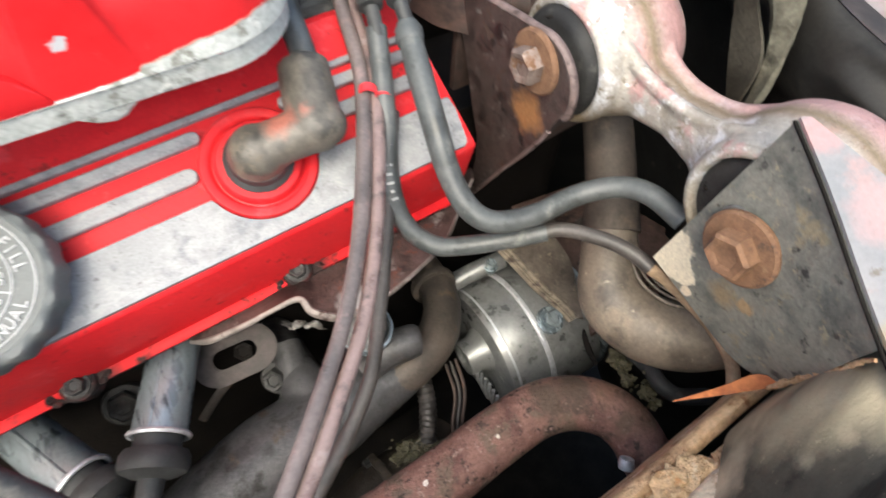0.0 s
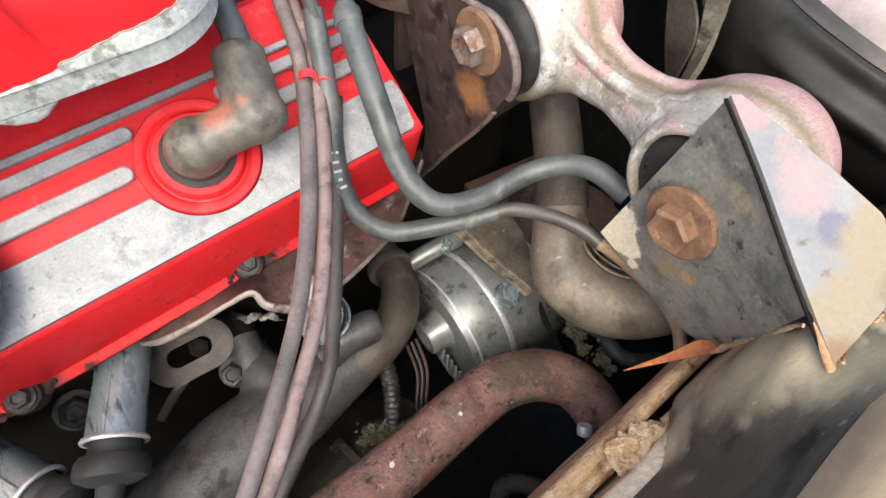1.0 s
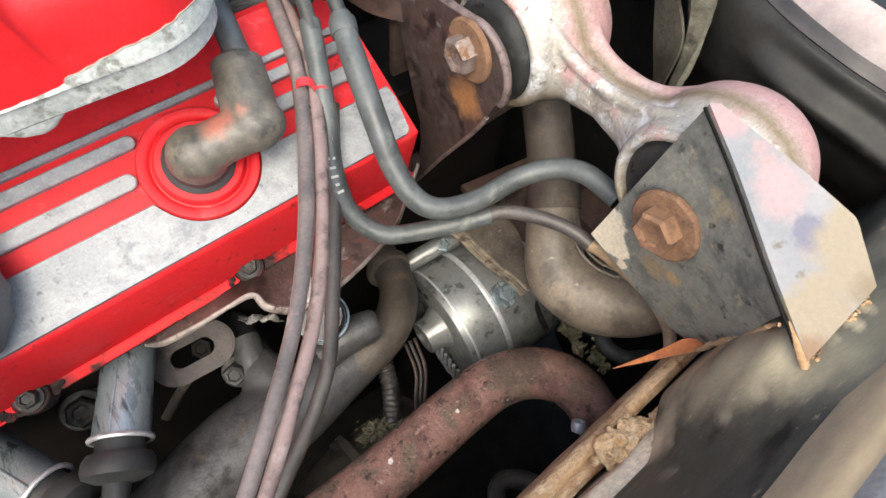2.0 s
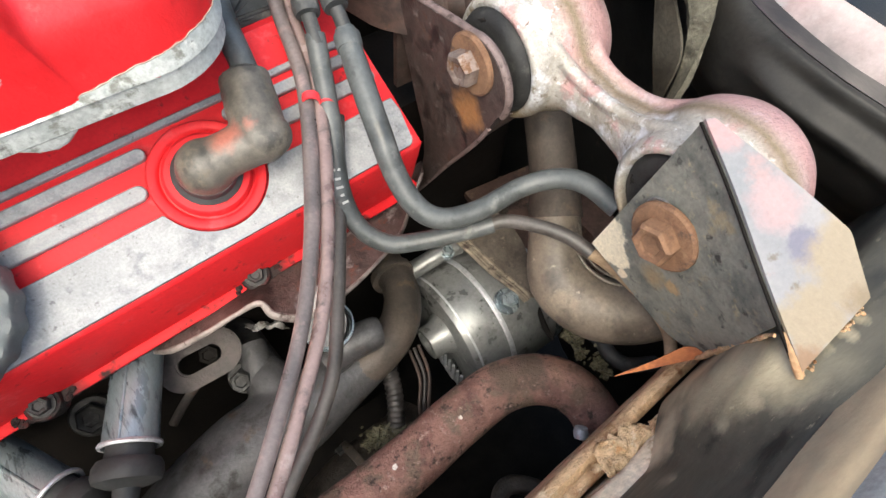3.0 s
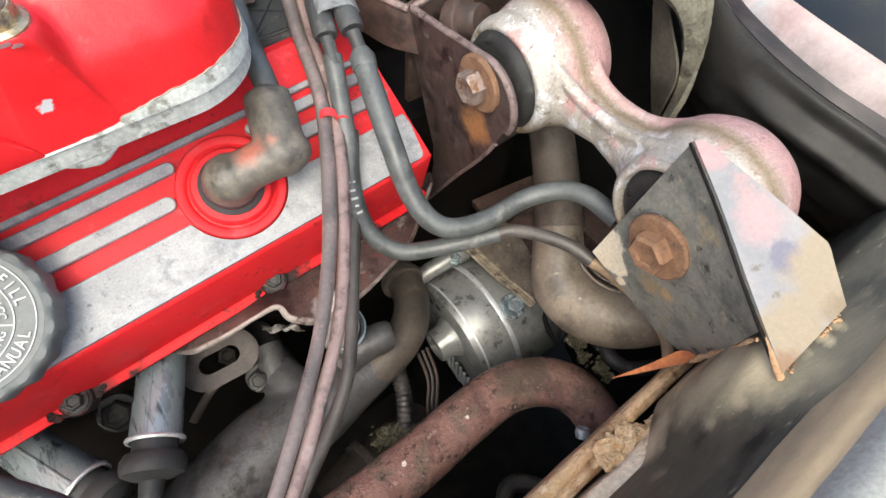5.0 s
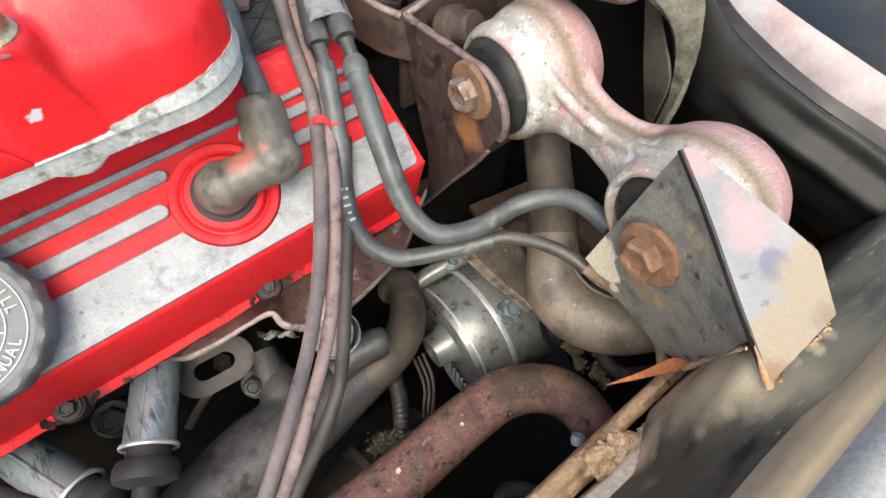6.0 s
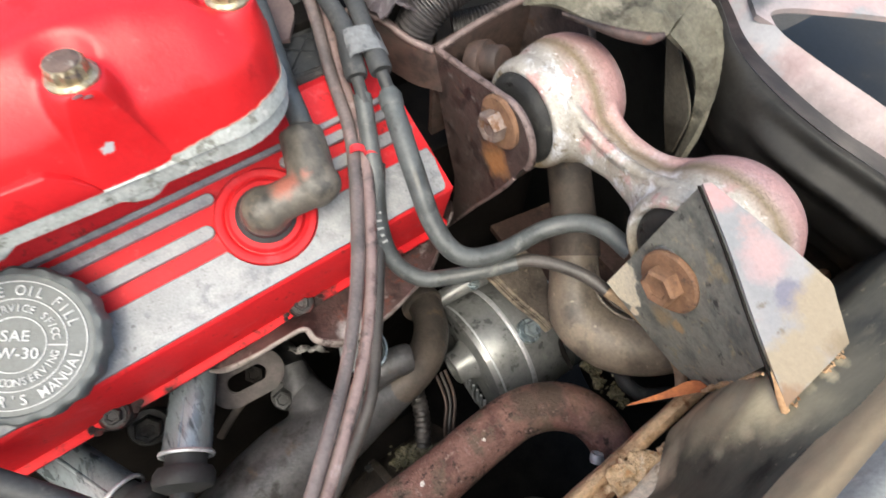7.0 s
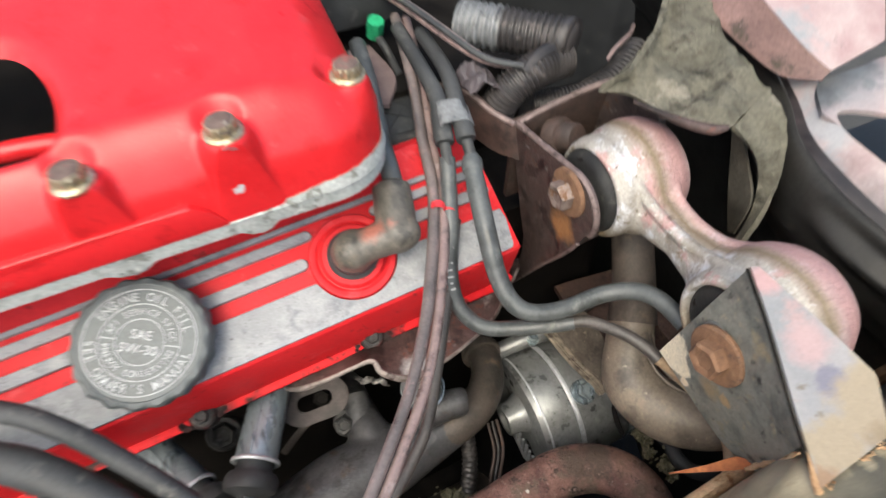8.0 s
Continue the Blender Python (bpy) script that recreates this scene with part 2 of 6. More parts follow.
PLATE_LT = surf("faded_bracket_top", [(0.2, 0.205, 0.215), (0.27, 0.26, 0.262)], 0.45, 0.0, scale=40, bump=0.25, fvar=0.1, patches=[((0.31, 0.225, 0.222), 0.22, 34, 0.5), ((0.16, 0.14, 0.125), 0.1, 130, 0.8)], blots=[((0.36, 0.23, 0.23), (0.002, 0.006, 0.038), 0.007, 0.3), ((0.34, 0.24, 0.24), (0.002, -0.022, 0.031), 0.008, 0.4), ((0.15, 0.145, 0.185), (0.002, -0.036, 0.025), 0.0065, 0.2), ((0.27, 0.223, 0.158), (0.012, -0.048, 0.020), 0.017, 0.2), ((0.27, 0.223, 0.158), (-0.012, -0.054, 0.016), 0.011, 0.2), ((0.22, 0.14, 0.085), (-0.022, -0.062, 0.013), 0.006, 0.3), ((0.2, 0.155, 0.1), (0.006, -0.060, 0.018), 0.006, 0.4)])
# Tan blots are dust, brightened to stand in for light the steep panel lacks
SUPPORT = surf("dusty_black_panel", [(0.036, 0.0345, 0.0285), (0.078, 0.0735, 0.057), (0.054, 0.0515, 0.0415)], 0.5, 0.0, scale=50, bump=0.35, fine=260, spec=0.3, fvar=0.07, stretch=(0.35, 1.4, 0.9), patches=[((0.1, 0.092, 0.07), 0.2, 42, 0.8), ((0.02, 0.02, 0.018), 0.26, 50, 0.42), ((0.34, 0.29, 0.205), 0.08, 110, 0.9), ((0.26, 0.23, 0.165), 0.08, 300, 0.9)], blots=[((0.301, 0.261, 0.18), (0.02, 0.0377, -0.0168), 0.009, 0.7), ((0.353, 0.308, 0.212), (0.026, 0.0366, -0.001), 0.0105, 0.7), ((0.301, 0.265, 0.186), (0.03, 0.031, 0.0137), 0.01, 0.6), ((0.424, 0.363, 0.246), (0.04, 0.0388, -0.0016), 0.012, 0.6), ((0.12, 0.11, 0.082), (0.038, 0.0251, 0.0223), 0.009, 0.6), ((0.09, 0.083, 0.064), (0.058, 0.024, 0.0235), 0.012, 0.6), ((0.46, 0.39, 0.262), (0.034, 0.039, -0.034), 0.013, 0.6), ((0.46, 0.385, 0.255), (0.046, 0.0405, -0.022), 0.0065, 0.5), ((0.46, 0.385, 0.255), (0.049, 0.0397, -0.0044), 0.0055, 0.5), ((0.5, 0.42, 0.3), (0.005, 0.03, -0.041), 0.0085, 0.6), ((0.36, 0.31, 0.22), (0.014, 0.034, -0.035), 0.006, 0.6), ((0.36, 0.315, 0.225), (0.028, 0.0359, 0.0048), 0.004, 0.6), ((0.38, 0.33, 0.235), (0.032, 0.0304, 0.0156), 0.0044, 0.6), ((0.3, 0.26, 0.185), (0.02, 0.0264, 0.0064), 0.0028, 0.5), ((0.256, 0.228, 0.166), (0.012, 0.0262, -0.0051), 0.0028, 0.6), ((0.218, 0.195, 0.143), (-0.01, 0.0222, -0.021), 0.0036, 0.7), ((0.36, 0.31, 0.215), (0.048, 0.0262, 0.0238), 0.0028, 0.5), ((0.34, 0.295, 0.205), (0.056, 0.0268, 0.0242), 0.0024, 0.5), ((0.32, 0.275, 0.19), (0.04, 0.0258, 0.0222), 0.0026, 0.5)])
DUSTLIP = surf("tan_dusted_lip", [(0.2, 0.172, 0.118), (0.42, 0.355, 0.24), (0.3, 0.258, 0.178)], 0.75, scale=60, bump=0.6, fine=300, spec=0.25, stretch=(0.5, 1.4, 1.0), patches=[((0.52, 0.43, 0.285), 0.24, 70, 0.9), ((0.12, 0.108, 0.08), 0.26, 60, 0.6)])
DIRT = surf("caked_tan_dirt", [(0.44, 0.27, 0.14), (0.7, 0.51, 0.315), (0.57, 0.395, 0.225)], 0.9, 0.0, scale=140, fine=700, bump=1.0, depth=0.0016, spec=0.2, patches=[((0.26, 0.14, 0.07), 0.24, 120, 0.9), ((0.56, 0.27, 0.11), 0.2, 120, 0.9), ((0.76, 0.62, 0.44), 0.14, 160, 0.9)])
BEIGE = surf("beige_dusty_rim", [(0.5, 0.4, 0.275), (0.74, 0.63, 0.48), (0.63, 0.525, 0.38)], 0.85, scale=50, bump=0.5, spec=0.25, patches=[((0.36, 0.25, 0.155), 0.24, 70, 0.9), ((0.78, 0.69, 0.57), 0.22, 50, 0.85)])
LEDGE = surf("dusty_tan_ledge", [(0.2, 0.157, 0.1), (0.31, 0.243, 0.158), (0.25, 0.197, 0.128)], 0.75, scale=26, bump=0.2, fine=300, fvar=0.1, stretch=(0.5, 1.5, 1.2), patches=[((0.36, 0.275, 0.175), 0.3, 24, 0.85)])
RAILDIRT = surf("rusty_tan_rail", [(0.33, 0.19, 0.1), (0.69, 0.48, 0.29), (0.52, 0.345, 0.195)], 0.85, scale=45, bump=1.0, depth=0.0018, spec=0.2, stretch=(0.85, 1.1, 1.1), patches=[((0.3, 0.14, 0.065), 0.26, 60, 0.9), ((0.09, 0.06, 0.04), 0.1, 110, 0.9), ((0.74, 0.58, 0.39), 0.22, 80, 0.9)])
GREYPANEL = surf("grey_front_panel", [(0.33, 0.335, 0.31), (0.4, 0.405, 0.375)], 0.75, scale=20, bump=0.1, spec=0.2, patches=[((0.3, 0.275, 0.22), 0.18, 30, 0.8)])
# The band turns the pink near-black around x = -0.0115
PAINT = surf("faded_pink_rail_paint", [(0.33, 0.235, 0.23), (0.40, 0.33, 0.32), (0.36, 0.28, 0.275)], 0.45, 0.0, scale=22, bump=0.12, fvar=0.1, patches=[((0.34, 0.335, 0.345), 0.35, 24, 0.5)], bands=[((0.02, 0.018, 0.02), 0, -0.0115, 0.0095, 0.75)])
# Mottled from near-black to dull pink, for the rail's lower edge
RAIL_EDGE = surf("mottled_black_to_pink", [(0.016, 0.014, 0.014), (0.05, 0.04, 0.039), (0.16, 0.115, 0.112)], 0.45, scale=40, bump=0.15, fvar=0.15, stretch=(1.6, 0.35, 1.0), patches=[((0.014, 0.0135, 0.015), 0.34, 45, 0.4), ((0.07, 0.074, 0.09), 0.12, 60, 0.35)])
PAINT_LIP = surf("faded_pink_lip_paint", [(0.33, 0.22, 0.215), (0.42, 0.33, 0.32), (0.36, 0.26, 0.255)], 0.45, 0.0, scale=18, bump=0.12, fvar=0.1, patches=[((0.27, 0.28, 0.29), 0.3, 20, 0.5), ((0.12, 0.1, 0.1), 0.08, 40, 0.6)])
# Soft grey and near-black blots darken the arm beside the outer lip
PAINT_ARM = surf("dark_blotted_pink_arm", [(0.33, 0.22, 0.215), (0.42, 0.33, 0.32), (0.36, 0.26, 0.255)], 0.45, 0.0, scale=18, bump=0.12, fvar=0.1, patches=[((0.27, 0.28, 0.29), 0.3, 20, 0.5), ((0.12, 0.1, 0.1), 0.08, 40, 0.6)], blots=[((0.2, 0.215, 0.225), (0.020, 0.0225, 0.055), 0.0150, 0.9), ((0.2, 0.215, 0.225), (0.044, 0.0240, 0.058), 0.0150, 0.9), ((0.05, 0.054, 0.058), (0.010, 0.0240, 0.054), 0.0090, 0.8), ((0.05, 0.054, 0.058), (0.022, 0.0255, 0.056), 0.0090, 0.9), ((0.055, 0.06, 0.064), (0.036, 0.0270, 0.058), 0.0090, 0.9), ((0.06, 0.065, 0.07), (0.052, 0.0285, 0.060), 0.0085, 0.9)])
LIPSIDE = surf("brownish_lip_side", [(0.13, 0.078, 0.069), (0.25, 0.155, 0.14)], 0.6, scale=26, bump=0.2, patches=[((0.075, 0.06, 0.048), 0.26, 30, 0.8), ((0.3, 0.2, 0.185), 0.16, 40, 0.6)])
ROLLED = surf("black_rolled_panel", [(0.011, 0.0106, 0.01), (0.027, 0.0258, 0.0235), (0.018, 0.0173, 0.016)], 0.48, scale=16, bump=0.2, spec=0.25, patches=[((0.05, 0.046, 0.04), 0.16, 26, 0.7), ((0.09, 0.082, 0.07), 0.06, 70, 0.8)])
BLACKPANEL = surf("black_inner_panel", [(0.012, 0.012, 0.012), (0.03, 0.03, 0.029)], 0.5, scale=30, bump=0.2, patches=[((0.07, 0.065, 0.055), 0.14, 40, 0.8)])
INNERSHEET = surf("brown_felt_layer", [(0.035, 0.031, 0.024), (0.085, 0.077, 0.06)], 0.85, scale=50, bump=0.6, spec=0.2)
FLAP = surf("dusty_green_grey_insulation", [(0.07, 0.066, 0.05), (0.165, 0.155, 0.12), (0.112, 0.106, 0.081)], 0.85, scale=45, bump=1.0, depth=0.002, spec=0.2, patches=[((0.24, 0.222, 0.178), 0.22, 45, 0.9), ((0.045, 0.042, 0.033), 0.16, 36, 0.9)])
PUMP = surf("grey_pump_casting", [(0.17, 0.18, 0.18), (0.3, 0.31, 0.308), (0.23, 0.24, 0.24)], 0.33, 0.45, scale=50, bump=0.2, fvar=0.12, patches=[((0.1, 0.098, 0.095), 0.2, 45, 0.45), ((0.4, 0.41, 0.405), 0.14, 70, 0.32), ((0.06, 0.056, 0.052), 0.05, 220, 0.7)])
BRKT = surf("brown_greasy_bracket", [(0.075, 0.062, 0.05), (0.17, 0.14, 0.112)], 0.5, 0.2, scale=70, bump=0.5, patches=[((0.3, 0.25, 0.19), 0.16, 120, 0.8), ((0.05, 0.042, 0.036), 0.2, 60, 0.4)])
DIRTYBAR = surf("dirty_strap_edge", [(0.1, 0.082, 0.062), (0.29, 0.245, 0.185)], 0.6, scale=120, bump=0.6, patches=[((0.07, 0.052, 0.04), 0.34, 150, 0.7)])
BIGHOSE = surf("dusty_radiator_hose", [(0.075, 0.064, 0.051), (0.175, 0.145, 0.113), (0.122, 0.102, 0.08)], 0.48, scale=30, bump=0.25, patches=[((0.23, 0.19, 0.146), 0.3, 26, 0.7), ((0.08, 0.068, 0.056), 0.14, 36, 0.45), ((0.33, 0.285, 0.23), 0.07, 140, 0.8)])
SLEEVE = surf("dark_hose_sleeve", [(0.035, 0.03, 0.026), (0.085, 0.07, 0.058), (0.055, 0.046, 0.039)], 0.6, scale=40, bump=0.4, spec=0.3, patches=[((0.11, 0.088, 0.068), 0.2, 60, 0.8)])
REDPIPE = surf("rusty_red_primer_pipe", [(0.13, 0.062, 0.052), (0.28, 0.155, 0.13), (0.2, 0.104, 0.086)], 0.42, 0.1, scale=55, bump=1.0, depth=0.0014, patches=[((0.11, 0.075, 0.06), 0.34, 40, 0.6), ((0.17, 0.122, 0.094), 0.32, 60, 0.6), ((0.05, 0.037, 0.032), 0.24, 130, 0.8), ((0.38, 0.27, 0.235), 0.16, 220, 0.4)], blots=[((0.11, 0.078, 0.06), (0.050, 0.010, 0.016), 0.010, 0.3), ((0.1, 0.07, 0.054), (0.066, 0.008, 0.014), 0.011, 0.3), ((0.2, 0.12, 0.08), (0.082, -0.004, 0.010), 0.009, 0.4), ((0.17, 0.105, 0.072), (0.089, -0.022, 0.006), 0.012, 0.5), ((0.85, 0.82, 0.78), (-0.035, 0.008, 0.017), 0.0024, 0.1), ((0.8, 0.76, 0.7), (0.012, 0.008, 0.018), 0.0018, 0.1)])
IRON = surf("grey_cast_iron", [(0.032, 0.033, 0.035), (0.074, 0.074, 0.077), (0.05, 0.05, 0.053)], 0.42, 0.2, scale=55, bump=0.5, patches=[((0.085, 0.066, 0.052), 0.15, 60, 0.8), ((0.02, 0.019, 0.018), 0.2, 40, 0.6)])
IRON_BR = surf("brown_iron_elbow", [(0.055, 0.05, 0.045), (0.125, 0.103, 0.086)], 0.5, 0.2, scale=45, bump=0.5, patches=[((0.16, 0.12, 0.088), 0.16, 50, 0.8)])
# Rust tones darkened, with a dark blot, to include shadow below the cover
SHIELD = surf("rusty_heat_shield", [(0.038, 0.025, 0.023), (0.11, 0.074, 0.068)], 0.5, 0.2, scale=60, bump=0.8, patches=[((0.022, 0.014, 0.013), 0.34, 45, 0.5), ((0.26, 0.24, 0.23), 0.14, 55, 0.4), ((0.15, 0.06, 0.045), 0.2, 80, 0.8)], blots=[((0.4, 0.41, 0.41), (0.004, -0.019, 0.003), 0.009, 0.4), ((0.02, 0.015, 0.014), (-0.03, 0.012, 0.004), 0.014, 0.5)])
WORNLIP = surf("worn_pale_steel_lip", [(0.12, 0.1, 0.092), (0.3, 0.265, 0.25)], 0.45, 0.3, scale=70, bump=0.6, patches=[((0.06, 0.04, 0.035), 0.3, 90, 0.7)])
EYEIRON = surf("brown_grey_iron", [(0.05, 0.043, 0.041), (0.115, 0.097, 0.092)], 0.6, 0.2, scale=70, bump=0.5)
# Stretched dark and pale patches paint reflection streaks along the zinc tubes
ZINC = surf("zinc_plated_tube", [(0.19, 0.24, 0.265), (0.38, 0.445, 0.475), (0.28, 0.335, 0.365)], 0.3, 0.55, scale=30, fine=700, bump=0.2, stretch=(2.6, 0.5, 2.6), patches=[((0.06, 0.075, 0.085), 0.26, 40, 0.45), ((0.5, 0.56, 0.58), 0.14, 50, 0.35)])
FOIL = surf("torn_grey_foil", [(0.1, 0.096, 0.093), (0.28, 0.272, 0.265)], 0.42, 0.4, scale=200, bump=0.5, patches=[((0.06, 0.05, 0.045), 0.4, 160, 0.6)])
STEEL = surf("dull_steel", [(0.2, 0.2, 0.2), (0.42, 0.42, 0.42)], 0.45, 0.7, scale=150, bump=0.4, patches=[((0.12, 0.09, 0.07), 0.3, 150, 0.8)])
BOLTDK = surf("dark_greasy_bolt", [(0.016, 0.016, 0.016), (0.055, 0.056, 0.055)], 0.4, 0.0, scale=150, bump=0.5, spec=0.3, patches=[((0.12, 0.12, 0.118), 0.14, 200, 0.35)])
GREASE = surf("greasy_red_grime", [(0.009, 0.0075, 0.0075), (0.03, 0.025, 0.024), (0.09, 0.012, 0.012)], 0.48, 0.0, scale=220, bump=1.0, spec=0.22)
HEADTOP = surf("worn_bolt_top", [(0.1, 0.066, 0.054), (0.2, 0.14, 0.115)], 0.5, 0.2, scale=160, bump=0.4, patches=[((0.26, 0.1, 0.085), 0.25, 140, 0.6), ((0.3, 0.26, 0.22), 0.12, 220, 0.5)])
GOLD = surf("yellow_zinc_bolt", [(0.3, 0.24, 0.14), (0.55, 0.49, 0.37)], 0.4, 0.75, scale=150, bump=0.3, patches=[((0.25, 0.2, 0.17), 0.3, 200, 0.7)])
GRIME = surf("greasy_black_iron", [(0.026, 0.022, 0.019), (0.075, 0.062, 0.051), (0.045, 0.038, 0.032)], 0.55, 0.1, scale=40, bump=0.6, depth=0.002, patches=[((0.11, 0.084, 0.06), 0.2, 50, 0.85)])
MAROON = surf("maroon_greasy_plate", [(0.04, 0.026, 0.022), (0.10, 0.062, 0.052), (0.065, 0.042, 0.035)], 0.6, 0.1, scale=45, bump=0.5, spec=0.3, patches=[((0.14, 0.095, 0.07), 0.18, 70, 0.85), ((0.02, 0.015, 0.013), 0.2, 40, 0.6)])
# Near-black base puts the deep bay's shade into the colour
DEEP = surf("oily_iron_in_shade", [(0.006, 0.0054, 0.005), (0.0165, 0.0143, 0.0128)], 0.65, 0.0, scale=40, bump=0.5, spec=0.1)
# Rust brown kept dark so its colour includes the shadow on the wing
DARKRUST = surf("dark_rusty_steel", [(0.028, 0.022, 0.02), (0.075, 0.05, 0.042), (0.045, 0.034, 0.03)], 0.55, 0.1, scale=60, bump=0.5, patches=[((0.15, 0.085, 0.055), 0.16, 70, 0.85)])
PINKPLATE = surf("faded_pink_plate", [(0.13, 0.09, 0.088), (0.2, 0.15, 0.145)], 0.6, 0.0, scale=50, bump=0.3)
TAPE = surf("grey_tape", [(0.11, 0.115, 0.12), (0.23, 0.24, 0.245)], 0.32, scale=90, bump=0.4, patches=[((0.06, 0.06, 0.064), 0.2, 70, 0.4)])
TAPE_MV = surf("mauve_grey_tape", [(0.04, 0.034, 0.036), (0.1, 0.085, 0.09)], 0.35, scale=90, bump=0.5, patches=[((0.2, 0.185, 0.19), 0.12, 120, 0.3)])
LOOM = surf("ribbed_loom_plastic", [(0.016, 0.015, 0.015), (0.05, 0.045, 0.044)], 0.42, scale=60, bump=0.2, patches=[((0.1, 0.088, 0.084), 0.2, 80, 0.8)])
LEAF = surf("dry_orange_leaf", [(0.3, 0.08, 0.024), (0.48, 0.165, 0.052)], 0.6, scale=120, bump=0.4)
TAN = surf("tan_rubber_tube", [(0.22, 0.15, 0.09), (0.36, 0.26, 0.17)], 0.75, scale=80, bump=0.3)
GREEN = surf("green_plastic", [(0.02, 0.3, 0.13), (0.03, 0.4, 0.18)], 0.45, scale=200)
LITTER = surf("dry_litter", [(0.028, 0.026, 0.015), (0.13, 0.115, 0.07), (0.042, 0.046, 0.02)], 0.5, 0.0, scale=500, bump=0.5)
ASPHALT = surf("ground_asphalt", [(0.04, 0.04, 0.04), (0.065, 0.063, 0.06)], 0.9, scale=8, fine=150, bump=0.5, depth=0.004)


# ---- builders ----
def soft_faces(bm, angle=38):
    lim = radians(angle)
    for f in bm.faces:
        f.smooth = True
    for e in bm.edges:
        if len(e.link_faces) == 2:
            e.smooth = e.calc_face_angle(0) < lim


def mesh_of(name, bm, material, base, angle=38):
    bmesh.ops.recalc_face_normals(bm, faces=bm.faces)
    soft_faces(bm, angle)
    bmesh.ops.translate(bm, verts=bm.verts, vec=-Vector(base))
    me = bpy.data.meshes.new(name)
    bm.to_mesh(me)
    bm.free()
    me.materials.append(material)
    return me


BASES = {}


def thing(name, base, label, category, group=""):
    ob = new(name)
    ob.empty_display_size = 0.02
    ob.matrix_world = ENG @ Matrix.Translation(base)
    BASES[ob.name] = Vector(base)
    return tagged(ob, label, category, group)


def part(name, bm, material, parent, label="", angle=38):
    base = BASES[parent.name]
    ob = new(name, mesh_of(name, bm, material, base, angle))
    ob.parent = parent
    BASES[ob.name] = base
    return tagged(ob, label)


def solo(name, bm, material, base, label, category, kind="", group="", angle=38):
    ob = new(name, mesh_of(name, bm, material, base, angle))
    ob.matrix_world = ENG @ Matrix.Translation(base)
    BASES[ob.name] = Vector(base)
    return tagged(ob, label, category, group, kind)


def blended(ob, voxel, rounds):
    """Melt the joined shapes of a casting into one skin with soft fillets."""
    m = ob.modifiers.new("skin", "REMESH")
    m.mode, m.voxel_size, m.use_smooth_shade = "VOXEL", voxel, True
    s = ob.modifiers.new("fillet", "SMOOTH")
    s.factor, s.iterations = 0.5, rounds
    return ob


def spline(pts, per=6):
    pts = [Vector(p) for p in pts]
    if len(pts) < 3:
        return pts
    q = [2 * pts[0] - pts[1], *pts, 2 * pts[-1] - pts[-2]]
    out = []
    for i in range(1, len(q) - 2):
        for k in range(per):
            t = k / per
            a, b, c, d = q[i - 1], q[i], q[i + 1], q[i + 2]
            out.append(0.5 * (2 * b + (c - a) * t + (2 * a - 5 * b + 4 * c - d) * t * t + (3 * b - a - 3 * c + d) * t ** 3))
    return out + [pts[-1]]


def frames_along(line):
    tan = [(line[min(i + 1, len(line) - 1)] - line[max(i - 1, 0)]).normalized() for i in range(len(line))]
    side = tan[0].orthogonal().normalized()
    out = []
    for t in tan:
        side = (side - t * side.dot(t)).normalized()
        out.append((t, side, t.cross(side)))
    return out


def sweep(bm, pts, rad, seg=16, per=6, caps=True, flat=1.0):
    """A round tube along a spline; rad: one radius or one for each control point."""
    line = spline(pts, per)
    if not isinstance(rad, (list, tuple)):
        rad = [rad] * len(pts)
    n = len(line) - 1
    rings = []
    for i, (p, (t, a, b)) in enumerate(zip(line, frames_along(line))):
        s = i / n * (len(pts) - 1)
        k = min(int(s), len(pts) - 2)
        r = rad[k] + (rad[k + 1] - rad[k]) * (s - k)
        rings.append([bm.verts.new(p + (a * math.cos(x) + b * math.sin(x) * flat) * r) for x in (2 * math.pi * j / seg for j in range(seg))])
    skin(bm, rings, True, caps)
    return bm


def skin(bm, rings, closed=True, caps=True):
    for p, q in zip(rings, rings[1:]):
        n = len(p)
        for j in range(n if closed else n - 1):
            bm.faces.new((p[j], p[(j + 1) % n], q[(j + 1) % n], q[j]))
    if caps:
        bm.faces.new(rings[0][::-1])
        bm.faces.new(rings[-1])


def lathe(bm, profile, origin, axis, seg=32, loop=False, wave=None):
    """Turn (radius, height) pairs about an axis. loop: join the last to the first, as for a ring."""
    axis = Vector(axis).normalized()
    a = axis.orthogonal().normalized()
    b = axis.cross(a)
    o = Vector(origin)
    rings = []
    for r, h in profile:
        rings.append([bm.verts.new(o + axis * h + (a * math.cos(x) + b * math.sin(x)) * max(r * (wave(x, r) if wave else 1), 1e-5)) for x in (2 * math.pi * j / seg for j in range(seg))])
    skin(bm, rings + ([rings[0]] if loop else []), True, not loop)
    if not loop:
        bmesh.ops.remove_doubles(bm, verts=bm.verts, dist=2e-5)
    return bm


def hexhead(bm, origin, axis, flats, high, spin=0.0, dish=0.0012):
    """A chamfered six-sided bolt head."""
    axis = Vector(axis).normalized()
    a = axis.orthogonal().normalized()
    b = axis.cross(a)
    o = Vector(origin)
    R = flats / math.sqrt(3)
    rings = []
    for r, h in ((R, 0), (R, high * 0.82), (R * 0.86, high), (R * 0.6, high - dish * 0.3), (R * 0.5, high - dish)):
        rings.append([bm.verts.new(o + axis * h + (a * math.cos(x) + b * math.sin(x)) * r) for x in (math.pi / 3 * j + spin for j in range(6))])
    skin(bm, rings)
    return bm


